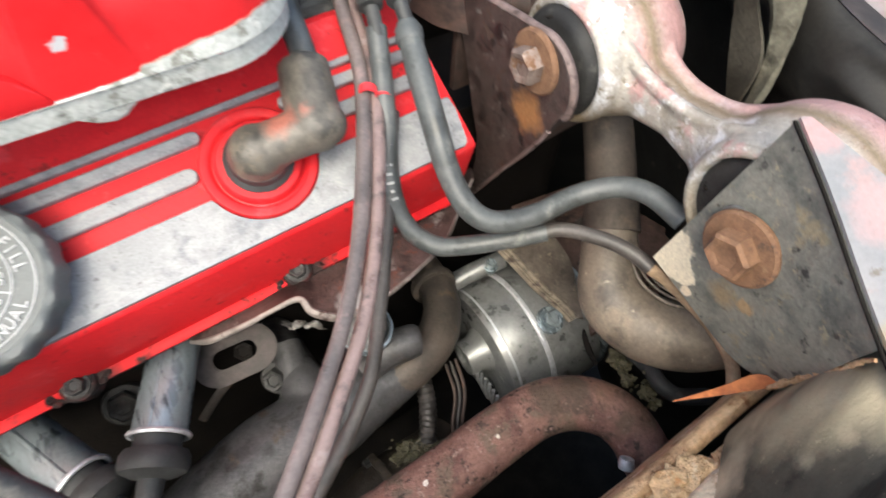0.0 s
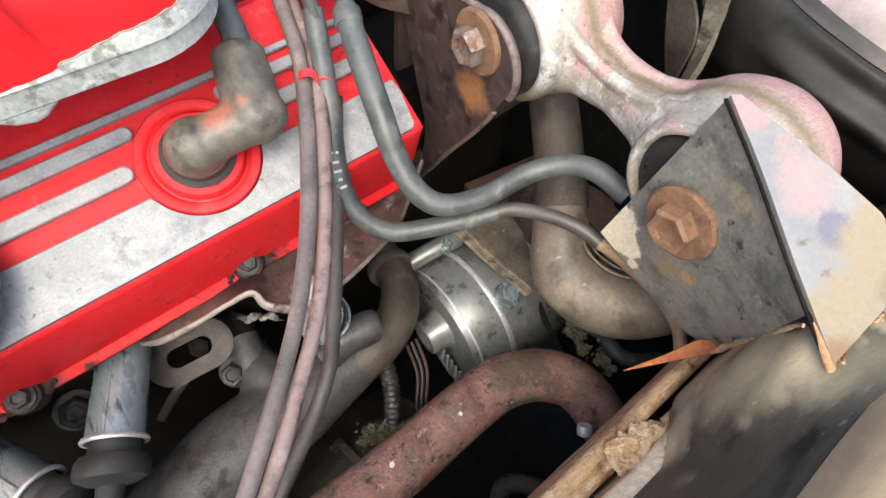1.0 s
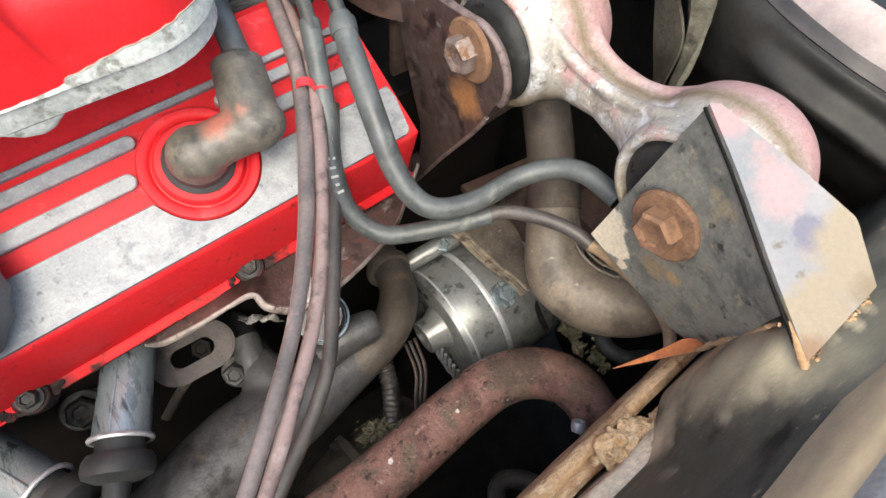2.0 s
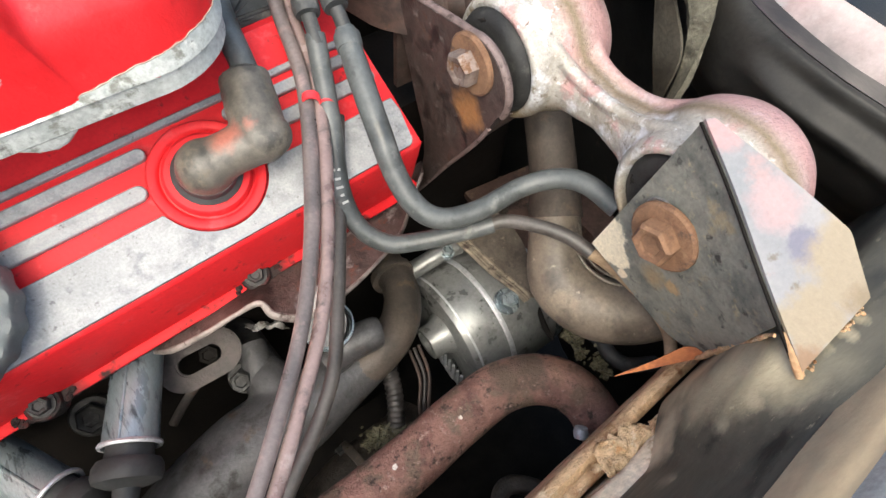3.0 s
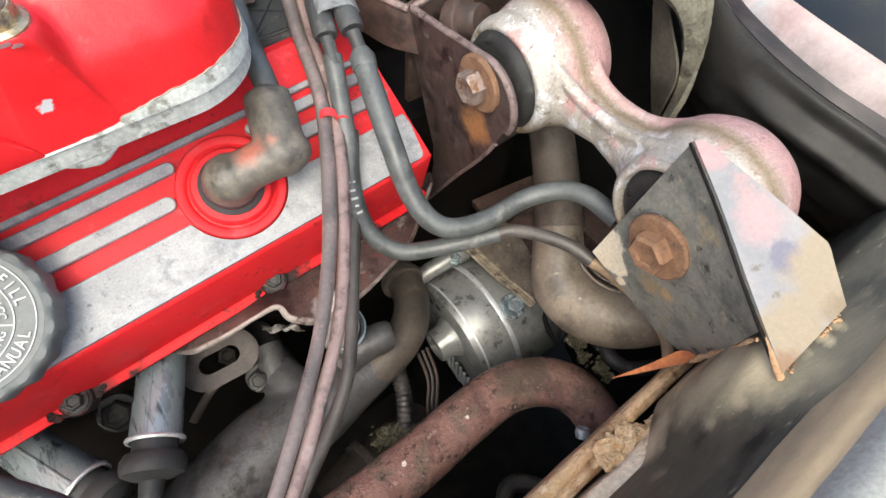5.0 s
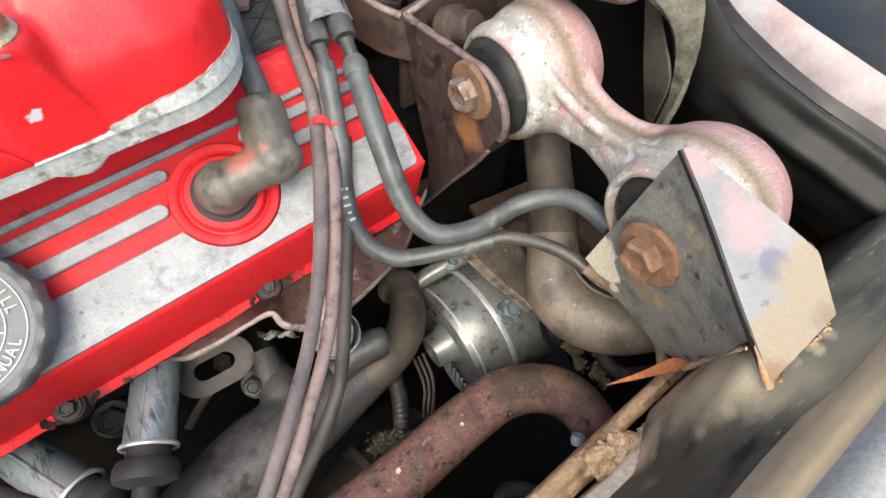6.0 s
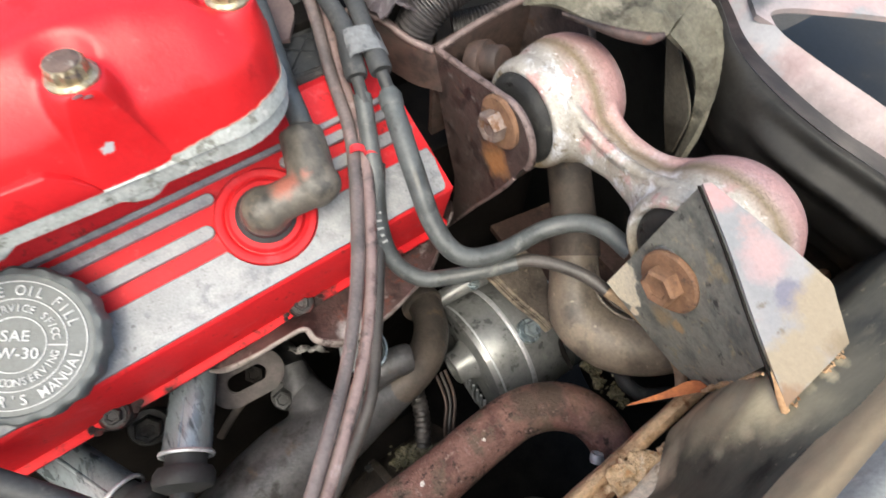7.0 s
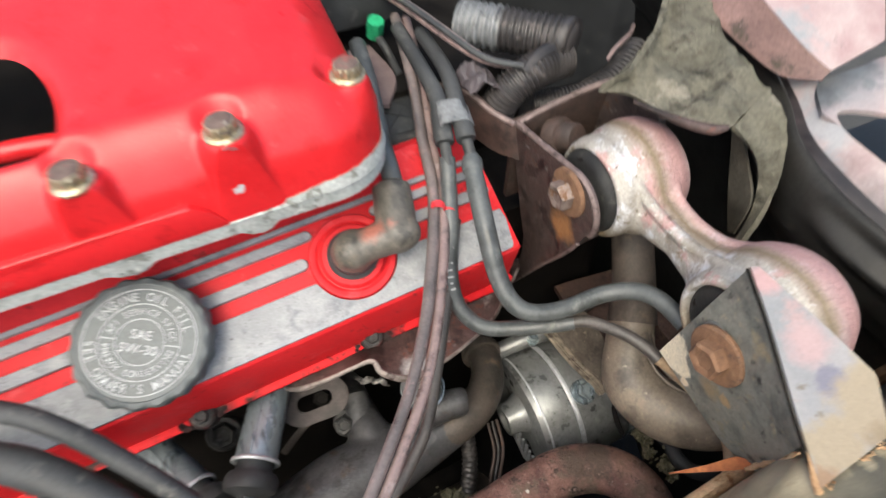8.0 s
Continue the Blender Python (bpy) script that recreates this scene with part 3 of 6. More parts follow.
def prism(bm, outline, place, d0, d1, bevel=0.0, seg=2):
    """Extrude a 2D outline; place(x, y, d) gives the vertex."""
    lo = [bm.verts.new(place(x, y, d0)) for x, y in outline]
    hi = [bm.verts.new(place(x, y, d1)) for x, y in outline]
    skin(bm, [lo, hi])
    if bevel:
        bmesh.ops.bevel(bm, geom=[e for e in bm.edges if lo[0] in e.verts or True], offset=bevel, segments=seg, affect="EDGES", profile=0.6)
    return bm


def block(bm, lo, hi, bevel=0.0):
    (x0, y0, z0), (x1, y1, z1) = lo, hi
    return prism(bm, [(x0, y0), (x1, y0), (x1, y1), (x0, y1)], lambda x, y, d: Vector((x, y, d)), z0, z1, bevel)


def sheet(bm, f, ns, nt, thick):
    """A thick sheet over the patch f(s, t), 0..1."""
    top = [[Vector(f(i / ns, j / nt)) for j in range(nt + 1)] for i in range(ns + 1)]

    def nor(i, j):
        a = top[min(i + 1, ns)][j] - top[max(i - 1, 0)][j]
        b = top[i][min(j + 1, nt)] - top[i][max(j - 1, 0)]
        return a.cross(b).normalized()

    v0 = [[bm.verts.new(top[i][j]) for j in range(nt + 1)] for i in range(ns + 1)]
    v1 = [[bm.verts.new(top[i][j] - nor(i, j) * thick) for j in range(nt + 1)] for i in range(ns + 1)]
    for i in range(ns):
        for j in range(nt):
            bm.faces.new((v0[i][j], v0[i + 1][j], v0[i + 1][j + 1], v0[i][j + 1]))
            bm.faces.new((v1[i][j], v1[i][j + 1], v1[i + 1][j + 1], v1[i + 1][j]))
    rim0 = [v0[i][0] for i in range(ns + 1)] + [v0[ns][j] for j in range(1, nt + 1)] + [v0[i][nt] for i in range(ns - 1, -1, -1)] + [v0[0][j] for j in range(nt - 1, 0, -1)]
    rim1 = [v1[i][0] for i in range(ns + 1)] + [v1[ns][j] for j in range(1, nt + 1)] + [v1[i][nt] for i in range(ns - 1, -1, -1)] + [v1[0][j] for j in range(nt - 1, 0, -1)]
    n = len(rim0)
    for k in range(n):
        bm.faces.new((rim0[k], rim1[k], rim1[(k + 1) % n], rim0[(k + 1) % n]))
    return bm


def ruled(p, q, sp=None):
    """A patch between two splines."""
    P, Q = spline(p, 8), spline(q, 8)

    def at(L, s):
        x = s * (len(L) - 1)
        k = min(int(x), len(L) - 2)
        return L[k].lerp(L[k + 1], x - k)

    return lambda s, t: at(P, s).lerp(at(Q, s), t)


def BM():
    return bmesh.new()


def arc(cx, cy, r, a0, a1, n):
    return [(cx + r * math.cos(radians(a0 + (a1 - a0) * i / n)), cy + r * math.sin(radians(a0 + (a1 - a0) * i / n))) for i in range(n + 1)]


# ---- rocker cover ----
def rocker_cover():
    t = thing("rocker_cover", (0.0, 0.2, 0.7), "red painted cast rocker cover with bare polished ribs", "engine cover")
    prof = [(-0.0445, -0.0025), (-0.0425, -0.0015), (-0.038, -0.0015), (0.045, -0.0015), (0.05, -0.006), (0.055, -0.05), (0.066, -0.052), (0.066, -0.058), (-0.0615, -0.058), (-0.0615, -0.0525), (-0.0570, -0.050), (-0.0558, -0.046), (-0.0455, -0.004)]
    bm = BM()
    rings = []
    for a, k in ((-0.32, 1.0), (-0.2, 1), (-0.1, 1), (0.0, 1), (0.072, 1.0), (0.0775, 0.985), (0.0795, 0.95)):
        ring = []
        for b, h in prof:
            ring.append(bm.verts.new(cov(a + (0.003 if h < -0.05 and a > 0.07 else 0) - (0.004 if h > -0.004 and a > 0.079 else 0), b * k, h - (0 if k == 1 else (1 - k) * 0.03 if h > -0.02 else 0))))
        rings.append(ring)
    skin(bm, rings)
    part("body", bm, RED_COVER, t)

    def flat_bar(name, a0, a1, b0, b1, round0=False, round1=True, h=0.0022):
        r = (b1 - b0) / 2
        c = (b0 + b1) / 2
        out = (arc(a1 - r, c, r, -90, 90, 8) if round1 else [(a1, b0), (a1, b1)]) + (arc(a0 + r, c, r, 90, 270, 8) if round0 else [(a0, b1), (a0, b0)])
        bm = BM()
        prism(bm, out, lambda x, y, d: cov(x, y, d), -0.002, h, 0.0006, 1)
        return part(name, bm, BARE, t, "bare polished aluminium rib")

    flat_bar("rib", -0.3, 0.07, 0.0195, 0.0228, h=0.0018)
    flat_bar("rib", -0.3, -0.042, 0.0092, 0.0156)
    flat_bar("rib", -0.004, 0.0715, 0.0095, 0.0152, True)
    flat_bar("rib", -0.3, -0.05, -0.0068, 0.0007)
    flat_bar("rib", 0.012, 0.0735, -0.0050, 0.0022, True)
    cx, cy, R = -0.024, -0.0095, 0.0268
    s = math.degrees(math.asin((cy + 0.0165) / R))
    face = [(-0.3, -0.0430), (0.070, -0.0430)] + arc(0.070, -0.0405, 0.0025, -90, 0, 3) + [(0.0755, -0.024), (0.0745, -0.0165)] + arc(cx, cy, R, 360 - s, 180 + s, 24) + [(-0.3, -0.0165)]
    bm = BM()
    prism(bm, face, lambda x, y, d: cov(x, y, d), -0.002, 0.0022, 0.0005, 1)
    part("face_band", bm, BARE, t, "broad bare aluminium face band")
    bm = BM()
    lathe(bm, [(0.0262, -0.003), (0.0262, 0.0022), (0.0255, 0.0032), (0.0225, 0.0034), (0.0212, 0.0026), (0.0207, 0.0014), (0.0198, 0.0016), (0.0192, 0.0048), (0.0182, 0.0058), (0.0145, 0.0060), (0.0140, 0.002), (0.0, 0.002)], cov(cx, cy, 0), CN, 48)
    part("boss", bm, RED_COVER, t, "red raised ring boss")
    bm = BM()
    prism(bm, [(-0.3, -0.0622), (0.076, -0.0622), (0.0805, -0.0590), (0.0805, -0.0560), (-0.3, -0.0560)], lambda x, y, d: cov(x, y, d), -0.0535, -0.0495, 0.0012)
    part("rail", bm, RED_RAIL, t, "red flange rail with oil stains")
    for a0, a1 in ((-0.1420, -0.0900), (-0.0620, -0.0080), (0.0060, 0.0700)):
        bm = BM()
        steps = 14
        sweep(bm, [cov(a0 + (a1 - a0) * k / steps, -0.0620, -0.0512) for k in range(steps + 1)], [0.0003 + 0.0011 * abs(noise.noise((k * 0.9, a0 * 50, 3))) for k in range(steps)] + [0.0003], 8, 4)
        for v in bm.verts:
            v.co += Vector((noise.noise(v.co * 400), noise.noise(v.co * 380 + Vector((3, 0, 0))), noise.noise(v.co * 420 + Vector((0, 5, 0))))) * 0.0009
        part("oily_grime", bm, GREASE, t, "black oily grime caked along the flange edge")
    for a, b in ((-0.0295, -0.0565), (-0.1440, -0.0580)):
        bm = BM()
        lathe(bm, [(0.0085, -0.012), (0.0085, 0.0), (0.0076, 0.0012), (0.0, 0.0012)], cov(a, b, -0.0485), CN, 24)
        ear = part("ear", bm, GREASE, t, "grimy bolt ear")
        bm = BM()
        spat = random.Random(int(-a * 10000))
        for k in range(26):
            r = spat.uniform(0.0006, 0.0022)
            x = spat.uniform(0, 2 * math.pi)
            d = 0.0095 + abs(spat.gauss(0, 0.0022))
            bmesh.ops.create_icosphere(bm, subdivisions=1, radius=r, matrix=Matrix.Translation(cov(a + d * 1.15 * math.cos(x), max(-0.0618, b + d * 0.6 * math.sin(x)), -0.0495)) @ Matrix.Diagonal((1.2, 1.2, 0.5, 1)))
        tagged(part("grime_spatter", bm, GREASE, t, "black grime spattered round the bolt ear"), kind="stuff")
        bm = BM()
        lathe(bm, [(0.0062, 0), (0.0062, 0.0012), (0.0, 0.0012)], cov(a, b, -0.0472), CN, 24)
        hexhead(bm, cov(a, b, -0.0462), CN, 0.0082, 0.0042, 0.3)
        part("bolt", bm, BOLTDK, ear, "greasy dark flange bolt")
    return t


def oil_cap():
    ca, cb, R = -0.1425, -0.0135, 0.0332
    o = cov(ca, cb)
    t = thing("oil_filler_cap", o, "dark grey scalloped oil filler cap with pale lettering", "oil cap")
    bm = BM()

    def lobes(x, r):
        return 1 + (0.022 * math.cos(18 * x) if r > 0.0305 else 0)

    lathe(bm, [(0.026, 0.0), (0.027, 0.006), (0.0335, 0.008), (0.0338, 0.0195), (0.0325, 0.0215), (0.0302, 0.0222), (0.0296, 0.0216), (0.0, 0.0216)], o, CN, 108, wave=lobes)
    grip = part("grip", bm, CAP, t)
    up = (CA * 0.53 + CB * 0.848).normalized()
    rt = up.cross(CN).normalized()
    top = o + CN * 0.0217
    for r, wd in ((0.0272, 0.0005), (0.0196, 0.0005), (0.0118, 0.0005)):
        bm = BM()
        lathe(bm, [(r - wd / 2, 0), (r - wd / 2, 0.0005), (r + wd / 2, 0.0005), (r + wd / 2, 0)], top, CN, 72, loop=True)
        part("ring", bm, INK, grip, "pale moulded ring")
    for sgn in (-1, 1):
        bm = BM()
        a, b = sgn * 0.0121, sgn * 0.0193
        lo, hi = min(a, b), max(a, b)
        prism(bm, [(lo, -0.0003), (hi, -0.0003), (hi, 0.0003), (lo, 0.0003)], lambda x, y, d: top + rt * x + up * y + CN * d, 0, 0.0005)
        part("divider", bm, INK, grip)

    def glyph(ch, size):
        cu = bpy.data.curves.new("glyph", "FONT")
        cu.body, cu.size, cu.align_x, cu.extrude, cu.resolution_u = ch, size, "CENTER", 0.0003, 3
        cu.offset = size * 0.009
        ob = bpy.data.objects.new("glyph", cu)
        scene.collection.objects.link(ob)
        bpy.context.view_layer.update()
        me = bpy.data.meshes.new_from_object(ob.evaluated_get(bpy.context.evaluated_depsgraph_get()))
        bpy.data.objects.remove(ob)
        return me

    def put_text(name, words, size, r, mid, step, below=False):
        bm = BM()
        for i, ch in enumerate(words):
            if ch == " ":
                continue
            me = glyph(ch, size)
            off = (i - (len(words) - 1) / 2) * step
            ang = radians(mid + (off if below else -off))
            d = rt * math.cos(ang) + up * math.sin(ang)
            tn = rt * -math.sin(ang) + up * math.cos(ang)
            yv = -d if below else d
            xv = tn if below else -tn
            at = top + d * r + CN * 0.0004 - yv * size * 0.36
            base = len(bm.verts)
            bm.from_mesh(me)
            bm.verts.ensure_lookup_table()
            for v in bm.verts[base:]:
                v.co = at + xv * v.co.x * 0.86 + yv * v.co.y + CN * v.co.z
            bpy.data.meshes.remove(me)
        part(name, bm, INK, grip, "pale raised lettering")

    put_text("lettering", "ENGINE OIL FILL", 0.0063, 0.0234, 90, 9.3)
    put_text("lettering", "SEE OWNER'S MANUAL", 0.0063, 0.0234, 270, 9.5, True)
    put_text("lettering", "API SERVICE SF/CC", 0.0046, 0.0158, 90, 9.6)
    put_text("lettering", "ENERGY CONSERVING", 0.0046, 0.0158, 270, 9.6, True)
    for words, y in (("SAE", 0.0015), ("5W-30", -0.0058)):
        bm = BM()
        me = glyph(words, 0.0066)
        bm.from_mesh(me)
        for v in bm.verts:
            v.co = top + rt * v.co.x + up * (v.co.y + y) + CN * (v.co.z + 0.0004)
        bpy.data.meshes.remove(me)
        part("lettering", bm, INK, grip, "pale raised lettering")
    return t


def breather_elbow():
    o = cov(-0.024, -0.0095)
    t = thing("breather_elbow", o, "dusty black rubber breather elbow plugged into the cover", "rubber elbow")
    bm = BM()
    lathe(bm, [(0.0145, 0.002), (0.0155, 0.004), (0.0155, 0.007), (0.0135, 0.009), (0.013, 0.014), (0.0, 0.014)], o, CN, 32)
    part("grommet", bm, RUBBER, t, "black rubber grommet")
    bm = BM()
    sweep(bm, [o + CN * 0.005, o + CN * 0.014, o + CN * 0.0195], [0.0128, 0.0128, 0.0118], 28, 8)
    heel, corner, neck = o + CN * 0.0165, Vector((0.0428, 0.1788, 0.7950)), Vector((0.0498, 0.2045, 0.8065))
    bmesh.ops.create_icosphere(bm, subdivisions=4, radius=0.0122, matrix=Matrix.Translation(heel))
    sweep(bm, [heel, heel.lerp(corner, 0.45), corner], [0.0112, 0.0102, 0.0110], 28, 8)
    bmesh.ops.create_icosphere(bm, subdivisions=4, radius=0.0118, matrix=Matrix.Translation(corner))
    bmesh.ops.create_icosphere(bm, subdivisions=4, radius=0.0100, matrix=Matrix.Translation(corner + Vector((0.0030, -0.0020, 0.0010))))
    sweep(bm, [corner, corner.lerp(neck, 0.5), neck], [0.0118, 0.0119, 0.0112], 28, 8)
    sweep(bm, [neck, neck + (neck - corner).normalized() * 0.0025], [0.0092, 0.0075], 28, 4)
    blended(part("elbow", bm, BOOT, t), 0.0009, 4)
    bm = BM()
    sweep(bm, [(0.0512, 0.202, 0.8060), (0.0525, 0.211, 0.811), (0.055, 0.228, 0.815), (0.060, 0.252, 0.818), (0.067, 0.285, 0.822), (0.075, 0.33, 0.825)], 0.0058, 18)
    part("tube", bm, HOSE, t, "grey rubber breather tube")
    return t


rocker_cover()
oil_cap()
breather_elbow()


# ---- plenum ----
def plenum():
    t = thing("intake_plenum", (-0.08, 0.28, 0.82), "glossy red cast intake plenum with a bare grey flange edge", "intake plenum")
    front, right = 0.1830, 0.0515
    LUGS = (-0.0250, -0.0860)

    def inside(u, w):
        """Distance inside the plan outline with a large rounded corner."""
        rc = 0.036
        du, dw = right - u, w - front
        if du < rc and dw < rc:
            return rc - math.hypot(rc - du, rc - dw)
        return min(du, dw)

    SEATS = ((-0.0865, 0.1905, 0.8800), (-0.0248, 0.1925, 0.8815), (0.0380, 0.2120, 0.8800))

    def high(u, w):
        d = inside(u, w)
        slack = min(1.0, max(0.0, (w - 0.205) / 0.03)) if right - u < w - front else 0.0
        foot = min(1.0, max(0.0, d) / 0.0040)
        k = min(1.0, max(0.0, d) / (0.030 + 0.004 * slack))
        z = 0.8395 + 0.018 * math.sin(foot * math.pi / 2) ** 0.8 + 0.033 * math.sin(k * math.pi / 2) ** 0.85
        z += 0.22 * min(0.085, max(0.0, w - 0.215))
        z -= 0.008 * max(0.0, u / 0.05) * k
        for bu, bw, bz in SEATS:
            r = math.hypot(u - bu, w - bw)
            cone = bz - (5.0 if bu < 0.03 else 7.0) * max(0.0, r - 0.0105)
            z = 0.5 * (z + cone + math.sqrt((z - cone) ** 2 + 1.4e-5)) if cone > 0.83 else z
            if r < 0.0112:
                z = min(z, bz)
            elif r < 0.024 and w > bw - 0.004:
                z = min(z, bz + (r - 0.0112) * 1.5)
        return z

    bm = BM()
    us = [-0.32 + 0.12 * i / 30 for i in range(30)] + [-0.2 + 0.2505 * i / 220 for i in range(221)]
    nw = 130
    grid = []
    for u in us:
        d0 = 0.036 - math.sqrt(max(0.0, 0.036 ** 2 - max(0.0, u - (right - 0.036)) ** 2))
        w0 = front + d0
        col = []
        for j in range(nw + 1):
            s = j / nw
            w = w0 + (0.42 - w0) * s ** 1.8
            z = high(u, w)
            back = 0.272 + 0.3 * max(0.0, -0.1 - u)
            gap = 1 / (1 + math.exp(min(60, (u + 0.087 + 9 * (w - 0.232) ** 2) / 0.002))) / (1 + math.exp(min(60, -(w - 0.2065) / 0.0015))) / (1 + math.exp(min(60, (w - back) / 0.002)))
            z -= 0.009 * gap
            col.append(bm.verts.new((u, w, z)))
        grid.append(col)
    for p, q in zip(grid, grid[1:]):
        for j in range(nw):
            # the casting is open between its runners
            if p[j].co.x < -0.088 and 0.207 < p[j].co.y < 0.32 and max(v.co.z for v in (p[j], q[j], p[j + 1], q[j + 1])) < high(p[j].co.x, p[j].co.y) - 0.0045:
                continue
            bm.faces.new((p[j], q[j], q[j + 1], p[j + 1]))
    low = [bm.verts.new((c[0].co.x, c[0].co.y - 0.0010, 0.8392 + 0.0012 * noise.noise((c[0].co.x * 90, 3, 1)) + 0.0008 * noise.noise((c[0].co.x * 400, 3, 1)))) for c in grid]
    for i in range(len(low) - 1):
        bm.faces.new((grid[i][0], low[i], low[i + 1], grid[i + 1][0]))
    bmesh.ops.delete(bm, geom=[v for v in bm.verts if not v.link_faces], context="VERTS")
    rimv = [v for v in bm.verts if v.is_boundary and v.co.x < -0.07 and 0.203 < v.co.y < 0.33 and v.co.x > -0.315]
    for _ in range(14):
        moved = {}
        for v in rimv:
            ns = [e.other_vert(v).co for e in v.link_edges if e.is_boundary]
            if len(ns) == 2:
                moved[v] = v.co * 0.4 + (ns[0] + ns[1]) * 0.3
        for v, c in moved.items():
            v.co = c
    inner = [v for v in bm.verts if not v.is_boundary]
    for _ in range(5):
        bmesh.ops.smooth_vert(bm, verts=inner, factor=0.5, use_axis_x=True, use_axis_y=True, use_axis_z=True)
    part("casting", bm, RED, t, angle=60)
    # paint has chipped off the lower edge, most of all round the corner

    def rim_at(s):
        """A place on the plan outline and its inward direction; s in metres from the corner's middle."""
        half = 0.036 * math.pi / 4
        if s < -half:
            return Vector((right - 0.036 + s + half, front, 0)), Vector((0, 1, 0))
        if s > half:
            return Vector((right, front + 0.036 + s - half, 0)), Vector((-1, 0, 0))
        x = math.pi / 4 + s / 0.036
        return Vector((right - 0.036 + 0.036 * math.sin(x), front + 0.036 - 0.036 * math.cos(x), 0)), Vector((-math.sin(x), math.cos(x), 0))

    def bare_top(s):
        rise = min(1.0, max(0.0, (s + 0.075) / 0.060))
        fade = min(1.0, max(0.0, (0.075 - s) / 0.03))
        return 0.0009 + (0.0062 * rise * rise * (3 - 2 * rise) + 0.0011 * rise * noise.noise((s * 70, 4, 1)) + 0.0007 * noise.noise((s * 260, 2, 6))) * fade

    def bare(q, x):
        s = -0.110 + 0.200 * q
        p, n = rim_at(s)
        lo, hi = 0.0, 0.012
        for _ in range(14):
            mid = (lo + hi) / 2
            v = p + n * mid
            lo, hi = (mid, hi) if high(v.x, v.y) - 0.8395 < bare_top(s) * x else (lo, mid)
        v = p + n * (lo - 0.0005 - 0.0012 * (1 - x))
        return (v.x, v.y, 0.8393 + bare_top(s) * x + 0.0001)

    bm = BM()
    sheet(bm, bare, 320, 6, 0.0008)
    part("bare_rim", bm, CAST, t, "bare casting where paint has chipped off")
    bm = BM()
    sweep(bm, [Vector(bare(i / 90, 1.0)) for i in range(91)], [0.0002 + 0.0005 * abs(noise.noise((i * 0.7, 3, 7))) for i in range(91)], 6, 3)
    part("paint_edge", bm, CREAM, t, "pale broken paint edge round the corner")
    # flange edge of bare casting
    out = [(-0.32, front - 0.0006), (right - 0.036, front - 0.0006)] + [(right - 0.036 + 0.0366 * math.sin(x), front + 0.036 - 0.0366 * math.cos(x)) for x in (math.pi / 2 * i / 10 for i in range(1, 11))] + [(right + 0.0006, 0.40), (right - 0.025, 0.40), (right - 0.03, 0.235), (-0.32, 0.222)]
    bm = BM()
    prism(bm, out, lambda x, y, d: Vector((x, y, d)), 0.8305, 0.8394, 0.0012, 2)
    part("flange", bm, CAST, t, "bare grey cast flange edge")
    lip = [(u, front - 0.0012) for u in (-0.31 + 0.0125 * i for i in range(16))]
    bm = BM()
    sweep(bm, [(u, w, 0.8394 + 0.0008 * noise.noise((u * 120, w * 90, 2))) for u, w in lip], [0.0002 + 0.0006 * abs(noise.noise((u * 150, w * 150, 7))) for u, w in lip], 8, 5)
    part("paint_edge", bm, CREAM, t, "pale broken paint edge")
    for u0, ln in ((LUGS[0], 0.026), (LUGS[1], 0.030)):
        bm = BM()
        prism(bm, [(u0 - ln / 2, 0.834), (u0 - ln * 0.42, 0.8295), (u0 - ln * 0.22, 0.8260), (u0, 0.8245), (u0 + ln * 0.16, 0.8255), (u0 + ln * 0.34, 0.8290), (u0 + ln / 2, 0.834)], lambda x, y, d: Vector((x, d, y)), front - 0.0003, front + 0.016, 0.0022, 3)
        part("lug", bm, CAST, t, "rounded bare cast lug under the flange")
    for u, w, z in SEATS:
        bm = BM()
        lathe(bm, [(0.0090, 0.0), (0.0090, 0.0012), (0.0076, 0.0024), (0.0, 0.0026)], (u, w, z), (0, -0.08, 1), 28)
        seat = part("bolt_flange", bm, GOLD, t, "yellow zinc bolt flange")
        bm = BM()
        lathe(bm, [(0.0067, 0.002), (0.0067, 0.0062), (0.0062, 0.0072), (0.0, 0.0072)], (u, w, z), (0, -0.08, 1), 72, wave=lambda x, r: 1 + (0.055 * math.cos(12 * x) if r > 0.0064 else 0))
        part("bolt_head", bm, GOLD, seat, "twelve-point yellow zinc bolt head")
        bm = BM()
        lathe(bm, [(0.0057, 0.0070), (0.0057, 0.0075), (0.0050, 0.0078), (0.0, 0.0076)], (u, w, z), (0, -0.08, 1), 32)
        part("bolt_top", bm, HEADTOP, seat, "brown worn bolt top")
    bm = BM()
    prism(bm, [(-0.30, 0.8393), (-0.0370, 0.8393), (-0.0395, 0.8440), (-0.0437, 0.8505), (-0.0505, 0.8565), (-0.0760, 0.8562), (-0.30, 0.8560)], lambda x, y, d: Vector((x, d, y)), front - 0.0020, front + 0.008, 0.0014, 2)
    part("foot_pad", bm, RED, t, "red raised pad along the flange")
    bm = BM()
    rnd = random.Random(21)
    for k in range(2):
        c = Vector((-0.0258 + 0.0030 * k, 0.1818 - 0.0006 * k, 0.8815 - 0.0008 * k))
        ring = [bm.verts.new(c + Vector((math.cos(x), -0.25 * math.sin(x), math.sin(x) * 0.45)) * 0.0019 * rnd.uniform(0.5, 1.3)) for x in (2 * math.pi * i / 9 for i in range(9))]
        back = [bm.verts.new(v.co + Vector((0, 0.004, -0.004))) for v in ring]
        skin(bm, [back, ring])
    part("paint_chip", bm, CHIP, t, "bare chips beside the bolt seat")
    bm = BM()
    sweep(bm, [(-0.32, 0.275, 0.852), (-0.2, 0.273, 0.852), (-0.129, 0.269, 0.852), (-0.095, 0.262, 0.852)], 0.0055, 12)
